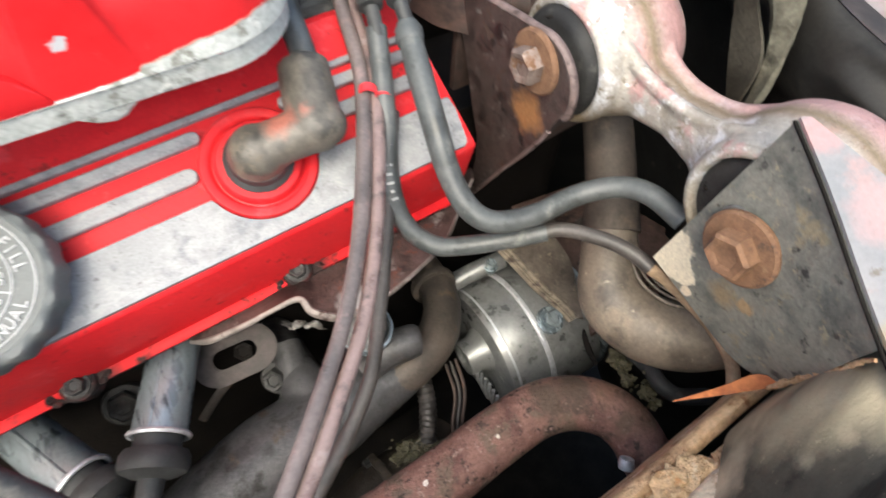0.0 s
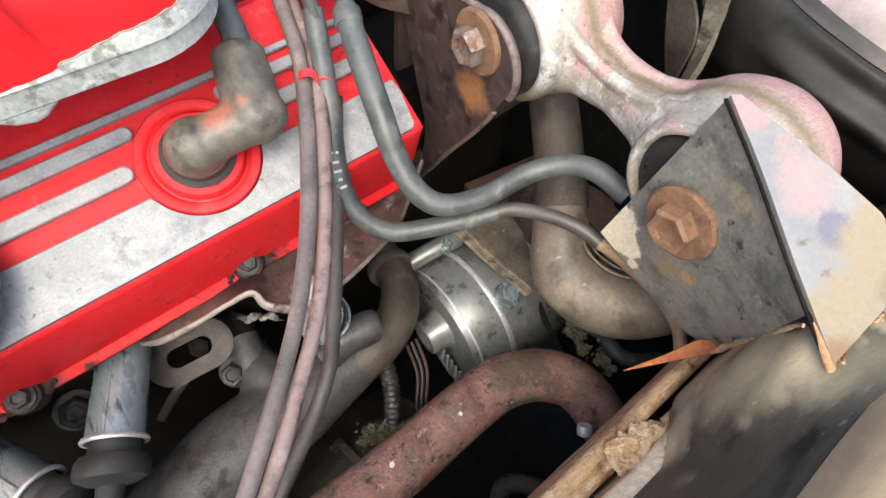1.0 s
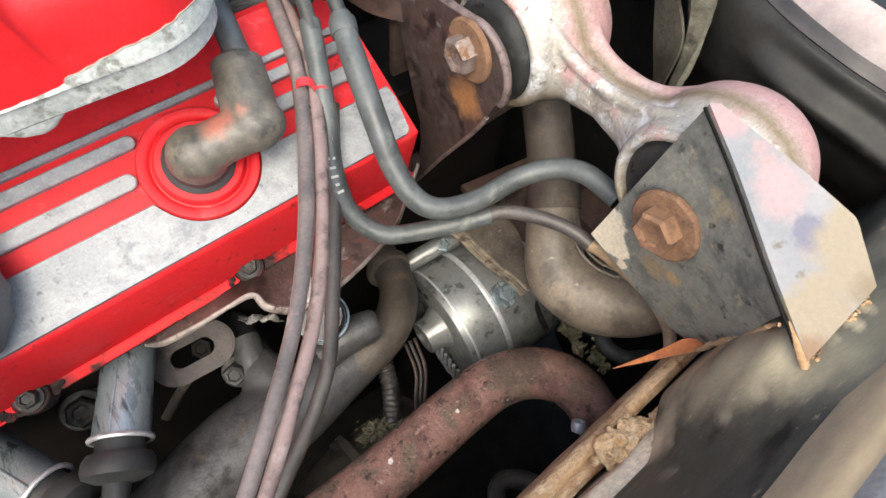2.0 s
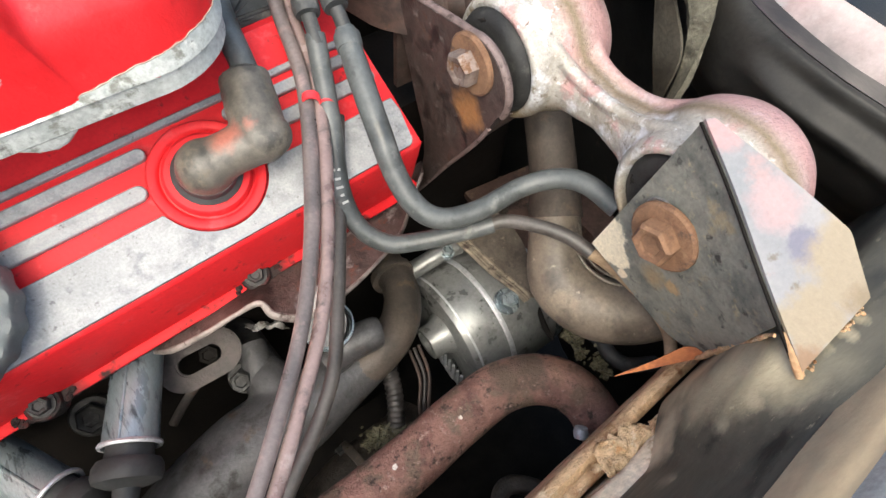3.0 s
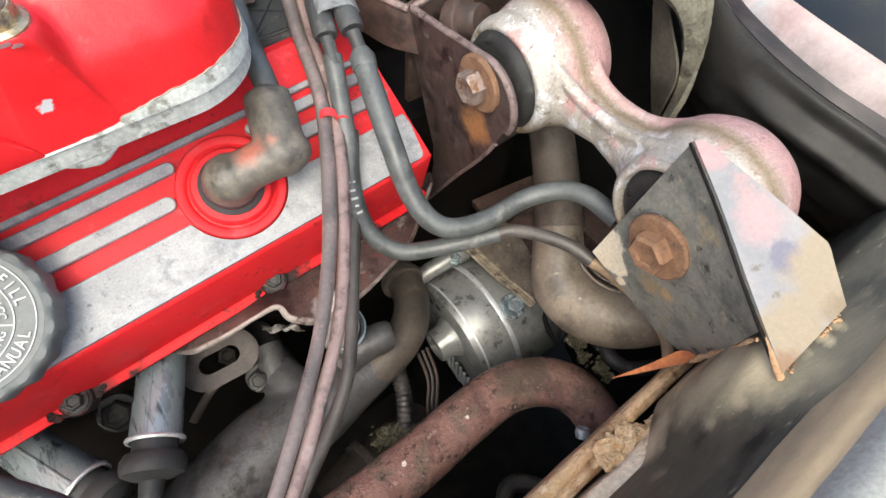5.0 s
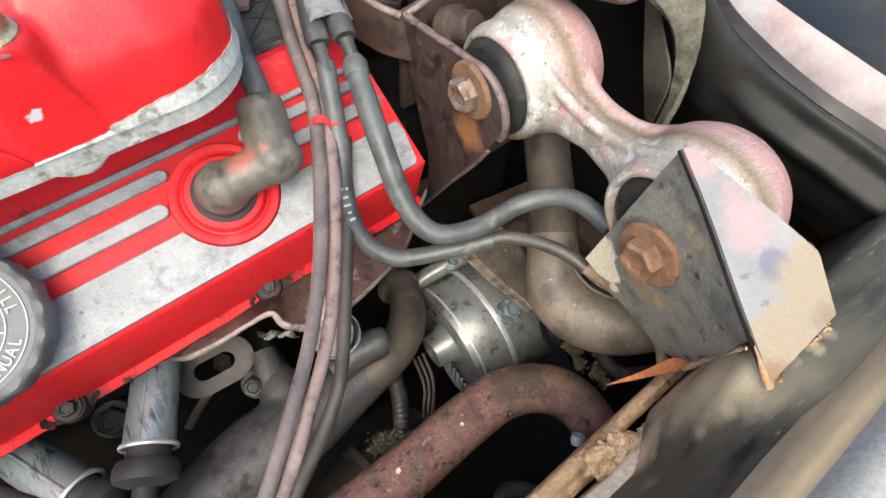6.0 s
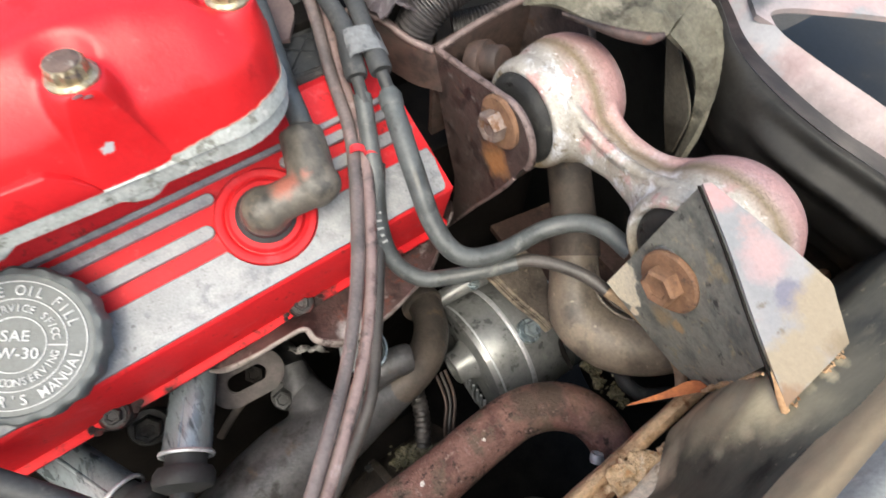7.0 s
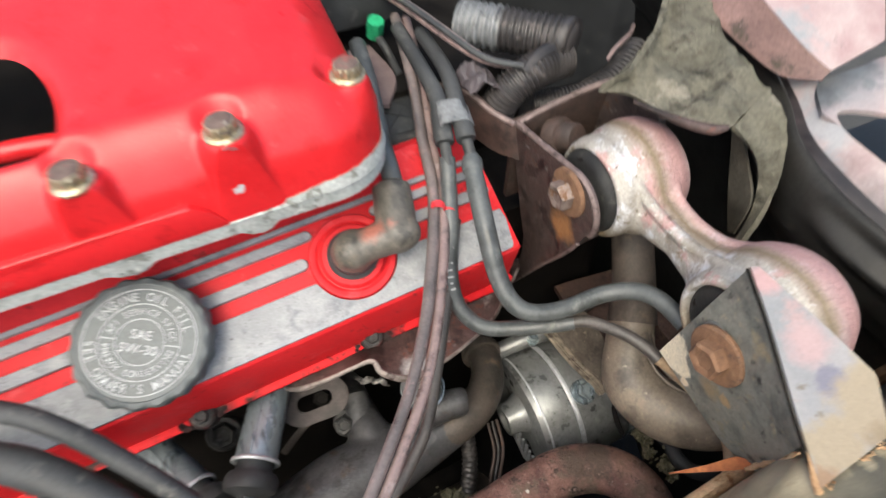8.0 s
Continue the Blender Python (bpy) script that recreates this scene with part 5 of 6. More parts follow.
def insulation_flap():
    t = thing("insulation_flap", (0.22, 0.14, 0.84), "dusty grey-green insulation flap hanging on the fender side", "insulation")
    def crumpled(p, q):
        f = ruled(p, q)

        def g(s, x):
            v = f(s, x)
            k = min(1.0, 6 * x) * min(1.0, 6 * s)
            return v + Vector((0, 0, 1)) * k * (0.005 * noise.noise(v * 60) + 0.007 * abs(noise.noise(v * 34 + Vector((4, 1, 0))))) + Vector((0.3, 0.3, 1)) * 0.0022 * k * noise.noise(v * 170)

        return g

    bm = BM()
    sheet(bm, crumpled([(0.1678, 0.1797, 0.850), (0.1793, 0.1698, 0.852), (0.1849, 0.153, 0.852), (0.1901, 0.1371, 0.852), (0.1960, 0.1256, 0.852), (0.2085, 0.1225, 0.852)], [(0.1800, 0.1720, 0.862), (0.2111, 0.1905, 0.868), (0.2502, 0.226, 0.868), (0.2652, 0.2182, 0.868), (0.2400, 0.1620, 0.866), (0.2365, 0.1309, 0.860)]), 56, 30, 0.003)
    part("sheet", bm, FLAP, t)
    bm = BM()
    sheet(bm, crumpled([(0.2095, 0.1222, 0.8525), (0.2148, 0.1130, 0.845), (0.2200, 0.1075, 0.835), (0.2240, 0.1040, 0.822), (0.2265, 0.1005, 0.800), (0.2215, 0.0981, 0.780), (0.215, 0.097, 0.76)], [(0.2368, 0.1320, 0.8603), (0.2345, 0.1180, 0.8560), (0.2318, 0.1075, 0.8490), (0.2292, 0.0995, 0.835), (0.2260, 0.0955, 0.811), (0.2195, 0.0930, 0.790), (0.212, 0.091, 0.765)]), 44, 12, 0.003)
    part("hanging_strip", bm, FLAP, t)
    bm = BM()
    sheet(bm, ruled([(0.224, 0.1331, 0.8417), (0.224, 0.1258, 0.8248), (0.224, 0.1169, 0.8043), (0.224, 0.1051, 0.7814)], [(0.223, 0.1285, 0.8445), (0.222, 0.1140, 0.8295), (0.221, 0.1010, 0.8125), (0.222, 0.1005, 0.7855)]), 20, 8, 0.0015)
    part("inner_sheet", bm, INNERSHEET, t, "thin brownish inner layer")
    bm = BM()
    sweep(bm, [(0.1800, 0.1640, 0.850), (0.1855, 0.1500, 0.8505), (0.1910, 0.1355, 0.8515), (0.1970, 0.1250, 0.853), (0.2040, 0.1215, 0.854)], [0.001, 0.0018, 0.0026, 0.003, 0.0015], 10)
    part("rusty_edge", bm, SHIELD, t, "pinkish rusty steel edge")
    return t


insulation_flap()


def engine_block():
    t = thing("engine_block", (0.0, 0.3, 0.4), "greasy engine block and cylinder head below the cover, shade painted near-black", "engine")
    # Blocks coloured near-black, as the shaded void below the cover
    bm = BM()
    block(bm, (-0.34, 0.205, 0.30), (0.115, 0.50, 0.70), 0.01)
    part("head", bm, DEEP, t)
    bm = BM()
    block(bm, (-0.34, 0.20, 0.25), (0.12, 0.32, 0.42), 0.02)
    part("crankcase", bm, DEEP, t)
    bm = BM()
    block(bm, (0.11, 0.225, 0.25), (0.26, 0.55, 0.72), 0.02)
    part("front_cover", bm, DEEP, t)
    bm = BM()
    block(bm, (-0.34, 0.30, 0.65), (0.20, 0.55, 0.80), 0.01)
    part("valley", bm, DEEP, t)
    return t


engine_block()


def closing():
    bm = BM()
    block(bm, (-1.0, 0.56, 0.2), (0.8, 0.60, 1.05), 0.005)
    solo("firewall", bm, BLACKPANEL, (0, 0.58, 0.2), "plain black firewall behind the engine", "wall", "structure")
    bm = BM()
    block(bm, (-0.50, -0.30, 0.2), (-0.46, 0.56, 0.86), 0.005)
    solo("side_panel", bm, BLACKPANEL, (-0.48, 0.1, 0.2), "plain black side panel of the engine bay", "wall", "structure")
    bm = BM()
    # Tray takes the same near-black, standing in for shade
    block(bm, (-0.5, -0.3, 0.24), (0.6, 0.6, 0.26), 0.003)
    solo("undertray", bm, DEEP, (0.05, 0.15, 0.24), "greasy tray at the bottom of the bay, shade painted near-black", "tray", "structure")
    bm = BM()
    prism(bm, [(-400, -400), (400, -400), (400, 400), (-400, 400)], lambda x, y, d: Vector((x, y, d)), -0.1, 0.0)
    solo("ground", bm, ASPHALT, (0, 0, 0), "plain grey asphalt ground under the car", "ground", "structure")


closing()


# ---- pump, hoses and pipes ----
def pump():
    cw, cz = 0.134, 0.5465
    t = thing("accessory_pump", (0.15, cw, cz), "grey cast accessory pump with clamp band and hub", "engine pump")
    c = (0, cw, cz)
    bm = BM()
    lathe(bm, [(0.0, 0.118), (0.048, 0.118), (0.053, 0.120), (0.0555, 0.125), (0.056, 0.151), (0.0, 0.151)], c, (1, 0, 0), 56)
    part("front_housing", bm, PUMP, t)
    bm = BM()
    lathe(bm, [(0.0552, 0.1240), (0.0558, 0.1238), (0.0562, 0.1246), (0.0561, 0.1256), (0.0552, 0.1256)], c, (1, 0, 0), 72, loop=True, wave=lambda x, r: 1 + 0.006 * math.sin(7 * x) * math.sin(23 * x))
    part("edge_strip", bm, CHIP, t, "thin bright edge of the housing")
    bm = BM()
    lathe(bm, [(0.05, 0.1505), (0.0578, 0.1508), (0.0583, 0.1522), (0.0578, 0.1545), (0.05, 0.155)], c, (1, 0, 0), 56)
    part("clamp_band", bm, CHIP, t, "bright clamp band")
    bm = BM()
    lathe(bm, [(0.0, 0.155), (0.0562, 0.155), (0.0562, 0.196), (0.054, 0.200), (0.0, 0.200)], c, (1, 0, 0), 56)
    part("rear_housing", bm, PUMP, t)
    bm = BM()
    lathe(bm, [(0.0105, 0.101), (0.0132, 0.101), (0.0140, 0.102), (0.0143, 0.111), (0.0185, 0.118), (0.0105, 0.118)], (0, 0.129, 0.566), (1, 0, 0), 32, loop=True)
    part("hub", bm, PUMP, t, "hollow dull hub")
    # Near-black disc paints the shade inside the hollow hub
    bm = BM()
    lathe(bm, [(0.0, 0.1120), (0.0106, 0.1120), (0.0106, 0.1165), (0.0, 0.1165)], (0, 0.129, 0.566), (1, 0, 0), 28)
    part("hub_bore", bm, DEEP, t, "near-black disc for the shade in the hub's bore")
    for k in range(6):
        bm = BM()
        p = Vector((0.1140, 0.1250 - 0.0056 * k, 0.5430 + 0.001 * (k % 2)))
        q = Vector((0.1140, 0.1170 - 0.0056 * k, 0.5200 - 0.002 * (k % 3)))
        sweep(bm, [p, p.lerp(q, 0.5) + Vector((-0.0025, 0, 0)), q], 0.0014, 8, 3)
        part("cooling_fin", bm, CHIP, t, "bright cooling fin")
    bm = BM()
    lathe(bm, [(0.0, 0.203), (0.0545, 0.203), (0.0552, 0.204), (0.0552, 0.207), (0.0, 0.207)], c, (1, 0, 0), 48)
    part("end_plate", bm, ZINC, t, "thin end plate behind a dark gap")
    bm = BM()
    lathe(bm, [(0.0105, -0.006), (0.0105, 0.0), (0.0095, 0.0012), (0.0, 0.0012)], (0.1645, 0.1115, 0.6005), (0.1, -0.35, 0.93), 24)
    hexhead(bm, (0.1645, 0.1113, 0.6012), (0.1, -0.35, 0.93), 0.0125, 0.0075, 0.2)
    part("bolt", bm, ZINC, t, "bright zinc bolt on an ear")
    bm = BM()
    lathe(bm, [(0.0058, -0.004), (0.0058, 0.0), (0.0, 0.0006)], (0.1515, 0.1728, 0.602), (0.05, -0.1, 0.99), 20)
    hexhead(bm, (0.1515, 0.1728, 0.6023), (0.05, -0.1, 0.99), 0.0078, 0.0055, 0.5)
    part("bolt", bm, ZINC, t, "small zinc bolt on an ear")
    # Solid dark strip stands in for shade in the housing gap
    bm = BM()
    sweep(bm, [(0.1885, 0.1030, 0.5890), (0.1850, 0.0925, 0.5860), (0.1812, 0.0820, 0.5845), (0.1790, 0.0700, 0.5840)], [0.0008, 0.0022, 0.0026, 0.0015], 8, 6, flat=0.6)
    part("gap_shade_strip", bm, DEEP, t, "near-black strip standing in for the shaded gap behind the rear housing")
    bm = BM()
    sweep(bm, [(0.12, 0.180, 0.590), (0.14, 0.178, 0.595), (0.165, 0.175, 0.598)], 0.0075, 12)
    part("ear", bm, PUMP, t)
    lft = [(0.1501, 0.1708, 0.632), (0.1567, 0.1583, 0.622), (0.164, 0.1348, 0.612), (0.1709, 0.1159, 0.607), (0.1739, 0.102, 0.604)]
    rgt = [(0.1927, 0.1745, 0.632), (0.2, 0.158, 0.622), (0.2018, 0.1382, 0.612), (0.1917, 0.1166, 0.607), (0.1844, 0.0992, 0.604)]
    bm = BM()
    sheet(bm, ruled([(u + 0.007, w, z - 0.001) for u, w, z in lft], rgt), 16, 6, 0.003)
    part("strap_plate", bm, BRKT, t, "brown greasy strap plate")
    bm = BM()
    for k in range(3):
        sweep(bm, [(u + 0.0028 * k, w, z + 0.0012 * (k != 1)) for u, w, z in lft], 0.0019, 8)
    part("strap_edge", bm, DIRTYBAR, t, "ribbed dirty strap edge")
    return t


pump()


def radiator_hose():
    bm = BM()
    sweep(bm, [(0.205, 0.175, 0.775), (0.197, 0.152, 0.757), (0.183, 0.120, 0.730), (0.1655, 0.0935, 0.711), (0.1562, 0.0755, 0.700), (0.1605, 0.0545, 0.697), (0.177, 0.037, 0.698), (0.205, 0.024, 0.703), (0.24, 0.005, 0.71)], [0.0126, 0.0126, 0.0134, 0.0158, 0.0182, 0.0188, 0.0188, 0.0185, 0.0185], 28, 8)
    t = thing("radiator_hose", (0.17, 0.07, 0.70), "dusty brown-grey bent radiator hose beside the bracket", "hose")
    part("hose", bm, BIGHOSE, t)
    bm = BM()
    sweep(bm, [(0.2055, 0.177, 0.7765), (0.197, 0.152, 0.757), (0.183, 0.120, 0.730), (0.1722, 0.1028, 0.7175)], [0.0133, 0.0133, 0.0141, 0.0160], 28, 8)
    part("upper_sleeve", bm, SLEEVE, t, "dark overlapping upper hose section")
    for off, r in ((0.0, 0.0009), (0.0050, 0.0007), (0.0085, 0.0006)):
        bm = BM()
        sweep(bm, [Vector(p) + Vector((off, 0.35 * off, -0.28 * off)) for p in ((0.1672, 0.0868, 0.7275), (0.1642, 0.0715, 0.7186), (0.1690, 0.0550, 0.7152), (0.1825, 0.0410, 0.7155))], [0.4 * r, r, r, 0.4 * r], 8, 8)
        part("moulding_line", bm, BIGHOSE, t)
    bm = BM()
    lathe(bm, [(0.0126, -0.0055), (0.0140, -0.0055), (0.0144, -0.004), (0.0144, 0.004), (0.0140, 0.0055), (0.0126, 0.0055)], (0.2, 0.160, 0.7635), (0.25, 0.8, 0.55), 32, loop=True)
    part("clamp", bm, STEEL, t, "dull steel hose clamp")


def crossover_pipe():
    bm = BM()
    sweep(bm, [(-0.09, 0.049, 0.625), (-0.03, 0.051, 0.626), (0.03, 0.0530, 0.628), (0.075, 0.057, 0.630), (0.110, 0.0565, 0.632), (0.136, 0.043, 0.632), (0.1485, 0.020, 0.628), (0.149, -0.02, 0.61)], [0.0175, 0.0175, 0.0175, 0.0172, 0.0168, 0.0165, 0.016, 0.016], 28, 8)
    t = thing("crossover_pipe", (0.06, 0.046, 0.63), "rusty red primer pipe with flaked paint spots", "pipe")
    part("pipe", bm, REDPIPE, t)
    bm = BM()
    lathe(bm, [(0.0028, -0.003), (0.0040, -0.003), (0.0046, 0.0), (0.0040, 0.003), (0.0028, 0.003)], (0.1262, 0.0055, 0.645), (0.5, 0.6, 0.6), 20, loop=True)
    part("clip", bm, CHIP, t, "bright metal clip at the pipe end")


def rear_mount_plate():
    """Brown greasy plate low behind the hose and the pump strap."""
    bm = BM()
    edge = [(0.2050, 0.2199), (0.2705, 0.2043), (0.2936, 0.1286), (0.2501, 0.0857), (0.1905, 0.0900), (0.1960, 0.1235), (0.2020, 0.1700)]
    prism(bm, edge, lambda x, y, d: Vector((x, y, d + 0.18 * (x - 0.23))), 0.588, 0.596, 0.0015, 2)
    t = thing("mount_plate", (0.23, 0.14, 0.59), "dark maroon brown greasy mount plate behind the hose", "plate")
    part("plate", bm, MAROON, t)
    bm = BM()
    block(bm, (0.2350, 0.0950, 0.600), (0.2620, 0.1350, 0.640), 0.003)
    part("lug", bm, MAROON, t, "raised brown lug")
    for u, w in ((0.2180, 0.1850), (0.2420, 0.1700)):
        bm = BM()
        hexhead(bm, (u, w, 0.594), (0, -0.1, 1), 0.0115, 0.006, 0.3)
        part("bolt", bm, GRIME, t)


radiator_hose()
crossover_pipe()
rear_mount_plate()


def vacuum_hoses():
    t = thing("vacuum_hose", (0.09, 0.15, 0.75), "grey rubber vacuum hose with faint printed marking", "hose", "vacuum hoses")
    bm = BM()
    sweep(bm, [(0.0895, 0.2110, 0.8080), (0.0845, 0.1985, 0.7985), (0.075, 0.176, 0.782), (0.0665, 0.159, 0.764), (0.066, 0.145, 0.748), (0.075, 0.132, 0.739), (0.091, 0.1235, 0.738), (0.112, 0.114, 0.741), (0.125, 0.1075, 0.7445)], [0.0049] * 8 + [0.0044], 20, 8)
    part("hose", bm, HOSE, t)
    bm = BM()
    sweep(bm, [(0.120, 0.110, 0.7435), (0.132, 0.104, 0.746), (0.143, 0.089, 0.749), (0.15, 0.076, 0.749), (0.1535, 0.065, 0.747)], 0.0037, 16, 8)
    part("thin_tube", bm, TUBE_DK, t, "thinner dark rubber tube")
    bm = BM()
    sweep(bm, [(0.1525, 0.067, 0.7475), (0.1590, 0.0585, 0.742), (0.1665, 0.046, 0.733), (0.1725, 0.031, 0.724), (0.1725, 0.014, 0.716), (0.166, 0.002, 0.706), (0.16, -0.004, 0.695)], 0.0033, 14, 6)
    part("tan_tube", bm, TAN, t, "tan perished tube end")
    line = spline([(0.075, 0.176, 0.782), (0.0665, 0.159, 0.764), (0.066, 0.145, 0.748)], 12)
    for k in range(7):
        p = line[4 + k * 2]
        d = (line[5 + k * 2] - p).normalized()
        out = (Vector((0, 0, 0.98)) - p).normalized()
        out = (out - d * out.dot(d)).normalized()
        s = d.cross(out)
        bm = BM()
        wd = (0.0016, 0.001, 0.0018, 0.0014, 0.0018, 0.001, 0.0016)[k]
        prism(bm, [(-0.0006, -wd), (0.0006, -wd), (0.0006, wd), (-0.0006, wd)], lambda x, y, dd: p + d * x + s * y + out * dd, 0.0044, 0.0050)
        part("print_mark", bm, HOSE_INK, t, "faint pale printed mark")
    t2 = thing("vacuum_hose", (0.11, 0.14, 0.77), "thicker grey rubber vacuum hose looping to the strut", "hose", "vacuum hoses")
    bm = BM()
    sweep(bm, [(0.1025, 0.2050, 0.8090), (0.097, 0.186, 0.802), (0.091, 0.159, 0.788), (0.089, 0.142, 0.773), (0.0915, 0.128, 0.762), (0.100, 0.1185, 0.757), (0.118, 0.1125, 0.757), (0.143, 0.110, 0.760), (0.158, 0.101, 0.766), (0.1645, 0.088, 0.770), (0.168, 0.070, 0.768)], [0.0050, 0.0060, 0.0059, 0.0057, 0.0056, 0.0055, 0.0053, 0.0052, 0.0052, 0.0052, 0.0052], 20, 8)
    part("hose", bm, HOSE, t2)
    bm = BM()
    lathe(bm, [(0.0050, -0.004), (0.0062, -0.004), (0.0065, -0.002), (0.0065, 0.003), (0.0060, 0.004), (0.0050, 0.004)], (0.1008, 0.1995, 0.8068), (0.3, 0.87, 0.35), 24, loop=True)
    part("cuff", bm, HOSE, t2, "thickened hose end cuff")


def hose_connector():
    t = thing("hose_connector", (0.1, 0.225, 0.82), "black twin hose connector bound with grey tape", "hose connector")
    for a, b, c, d in (((0.0880, 0.2060, 0.8060), (0.0905, 0.2170, 0.8145), (0.0985, 0.2450, 0.8275), (0.101, 0.2780, 0.8310)), ((0.1020, 0.2030, 0.8090), (0.1030, 0.2120, 0.8165), (0.1080, 0.2370, 0.8260), (0.1135, 0.2640, 0.8310))):
        bm = BM()
        sweep(bm, [a, b], 0.0036, 14)
        part("nipple", bm, RUBBER, t)
        bm = BM()
        sweep(bm, [b, Vector(b).lerp(Vector(c), 0.1), Vector(b).lerp(Vector(c), 0.5), c, d, Vector(d) + Vector((0.004, 0.05, 0.0))], [0.0058, 0.0064, 0.0060, 0.0054, 0.0050, 0.0048], 18)
        part("sleeve", bm, RUBBER, t)
    bm = BM()
    sheet(bm, ruled([(0.0890, 0.2225, 0.8190), (0.0915, 0.2225, 0.8245), (0.0985, 0.2205, 0.8262), (0.1075, 0.2190, 0.8255), (0.1120, 0.2190, 0.8195)], [(0.0920, 0.2360, 0.8230), (0.0945, 0.2365, 0.8300), (0.1010, 0.2350, 0.8315), (0.1090, 0.2330, 0.8305), (0.1140, 0.2325, 0.8240)]), 14, 4, 0.0008)
    part("tape", bm, TAPE, t, "crumpled grey tape wrap")


def ignition_wires():
    a = [(0.110, 0.345, 0.83), (0.1, 0.3, 0.826), (0.0925, 0.268, 0.818), (0.084, 0.238, 0.806), (0.076, 0.204, 0.795), (0.062, 0.172, 0.790), (0.043, 0.135, 0.790), (0.028, 0.110, 0.790), (0.013, 0.089, 0.790), (-0.004, 0.069, 0.792), (-0.030, 0.041, 0.795), (-0.065, 0.01, 0.795)]
    bm = BM()
    sweep(bm, a, [0.0037] * 5 + [0.0036, 0.0034, 0.0031, 0.0029, 0.0028, 0.0027, 0.0027], 16)
    solo("ignition_wire", bm, WIRE_DK, (0.04, 0.135, 0.79), "dark grey ignition wire running over the cover", "wire", group="ignition wires")
    b = [(0.118, 0.345, 0.826), (0.107, 0.3, 0.822), (0.099, 0.268, 0.814), (0.090, 0.239, 0.802), (0.082, 0.204, 0.792), (0.068, 0.171, 0.787), (0.052, 0.140, 0.786), (0.037, 0.113, 0.786), (0.022, 0.091, 0.786), (0.006, 0.072, 0.788), (-0.021, 0.043, 0.792), (-0.055, 0.012, 0.793)]
    bm = BM()
    sweep(bm, b, [0.0036] * 5 + [0.0035, 0.0033, 0.0030, 0.0028, 0.0027, 0.0026, 0.0026], 16)
    solo("ignition_wire", bm, WIRE, (0.05, 0.14, 0.786), "mauve grey ignition wire running over the cover", "wire", group="ignition wires")
    bm = BM()
    sweep(bm, [(0.085, 0.19, 0.775), (0.06, 0.15, 0.755), (0.034, 0.111, 0.740), (0.019, 0.09, 0.735), (0.003, 0.076, 0.730), (-0.012, 0.065, 0.729), (-0.035, 0.049, 0.728)], 0.0034, 14)
    solo("ignition_wire", bm, TUBE_DK, (0.02, 0.09, 0.735), "dark ignition wire hanging lower behind the others", "wire", group="ignition wires")
    bm = BM()
    ax = Vector((0.42, 0.88, 0.12)).normalized()
    o = Vector((0.0725, 0.1885, 0.7935))
    lathe(bm, [(0.0036, -0.0022), (0.0044, -0.0022), (0.0046, 0), (0.0044, 0.0022), (0.0036, 0.0022)], o, ax, 20, loop=True)
    lathe(bm, [(0.0030, -0.0020), (0.0042, -0.0020), (0.0042, 0.0020), (0.0030, 0.0020)], o + Vector((0.0065, -0.0025, -0.0030)), ax, 20, loop=True)
    solo("wire_clip", bm, CLIPRED, o, "small red plastic clip round the ignition wires", "wire clip")


vacuum_hoses()
hose_connector()
ignition_wires()


# ---- exhaust side ----
DRAIN = [(0.074, -0.01, 0.56), (0.0776, 0.006, 0.562), (0.0888, 0.0099, 0.564), (0.1031, -0.0025, 0.562), (0.1161, -0.0256, 0.556)]
DIM = [(0.1925, 0.06, 0.612), (0.1907, 0.0433, 0.62), (0.1881, 0.0318, 0.622), (0.1937, 0.0202, 0.62), (0.2123, 0.01, 0.617)]
NUTS = [((-0.023, 0.156, 0.634), (-0.3, -0.5, 0.8)), ((0.0225, 0.117, 0.604), (0.3, -0.7, 0.6))]

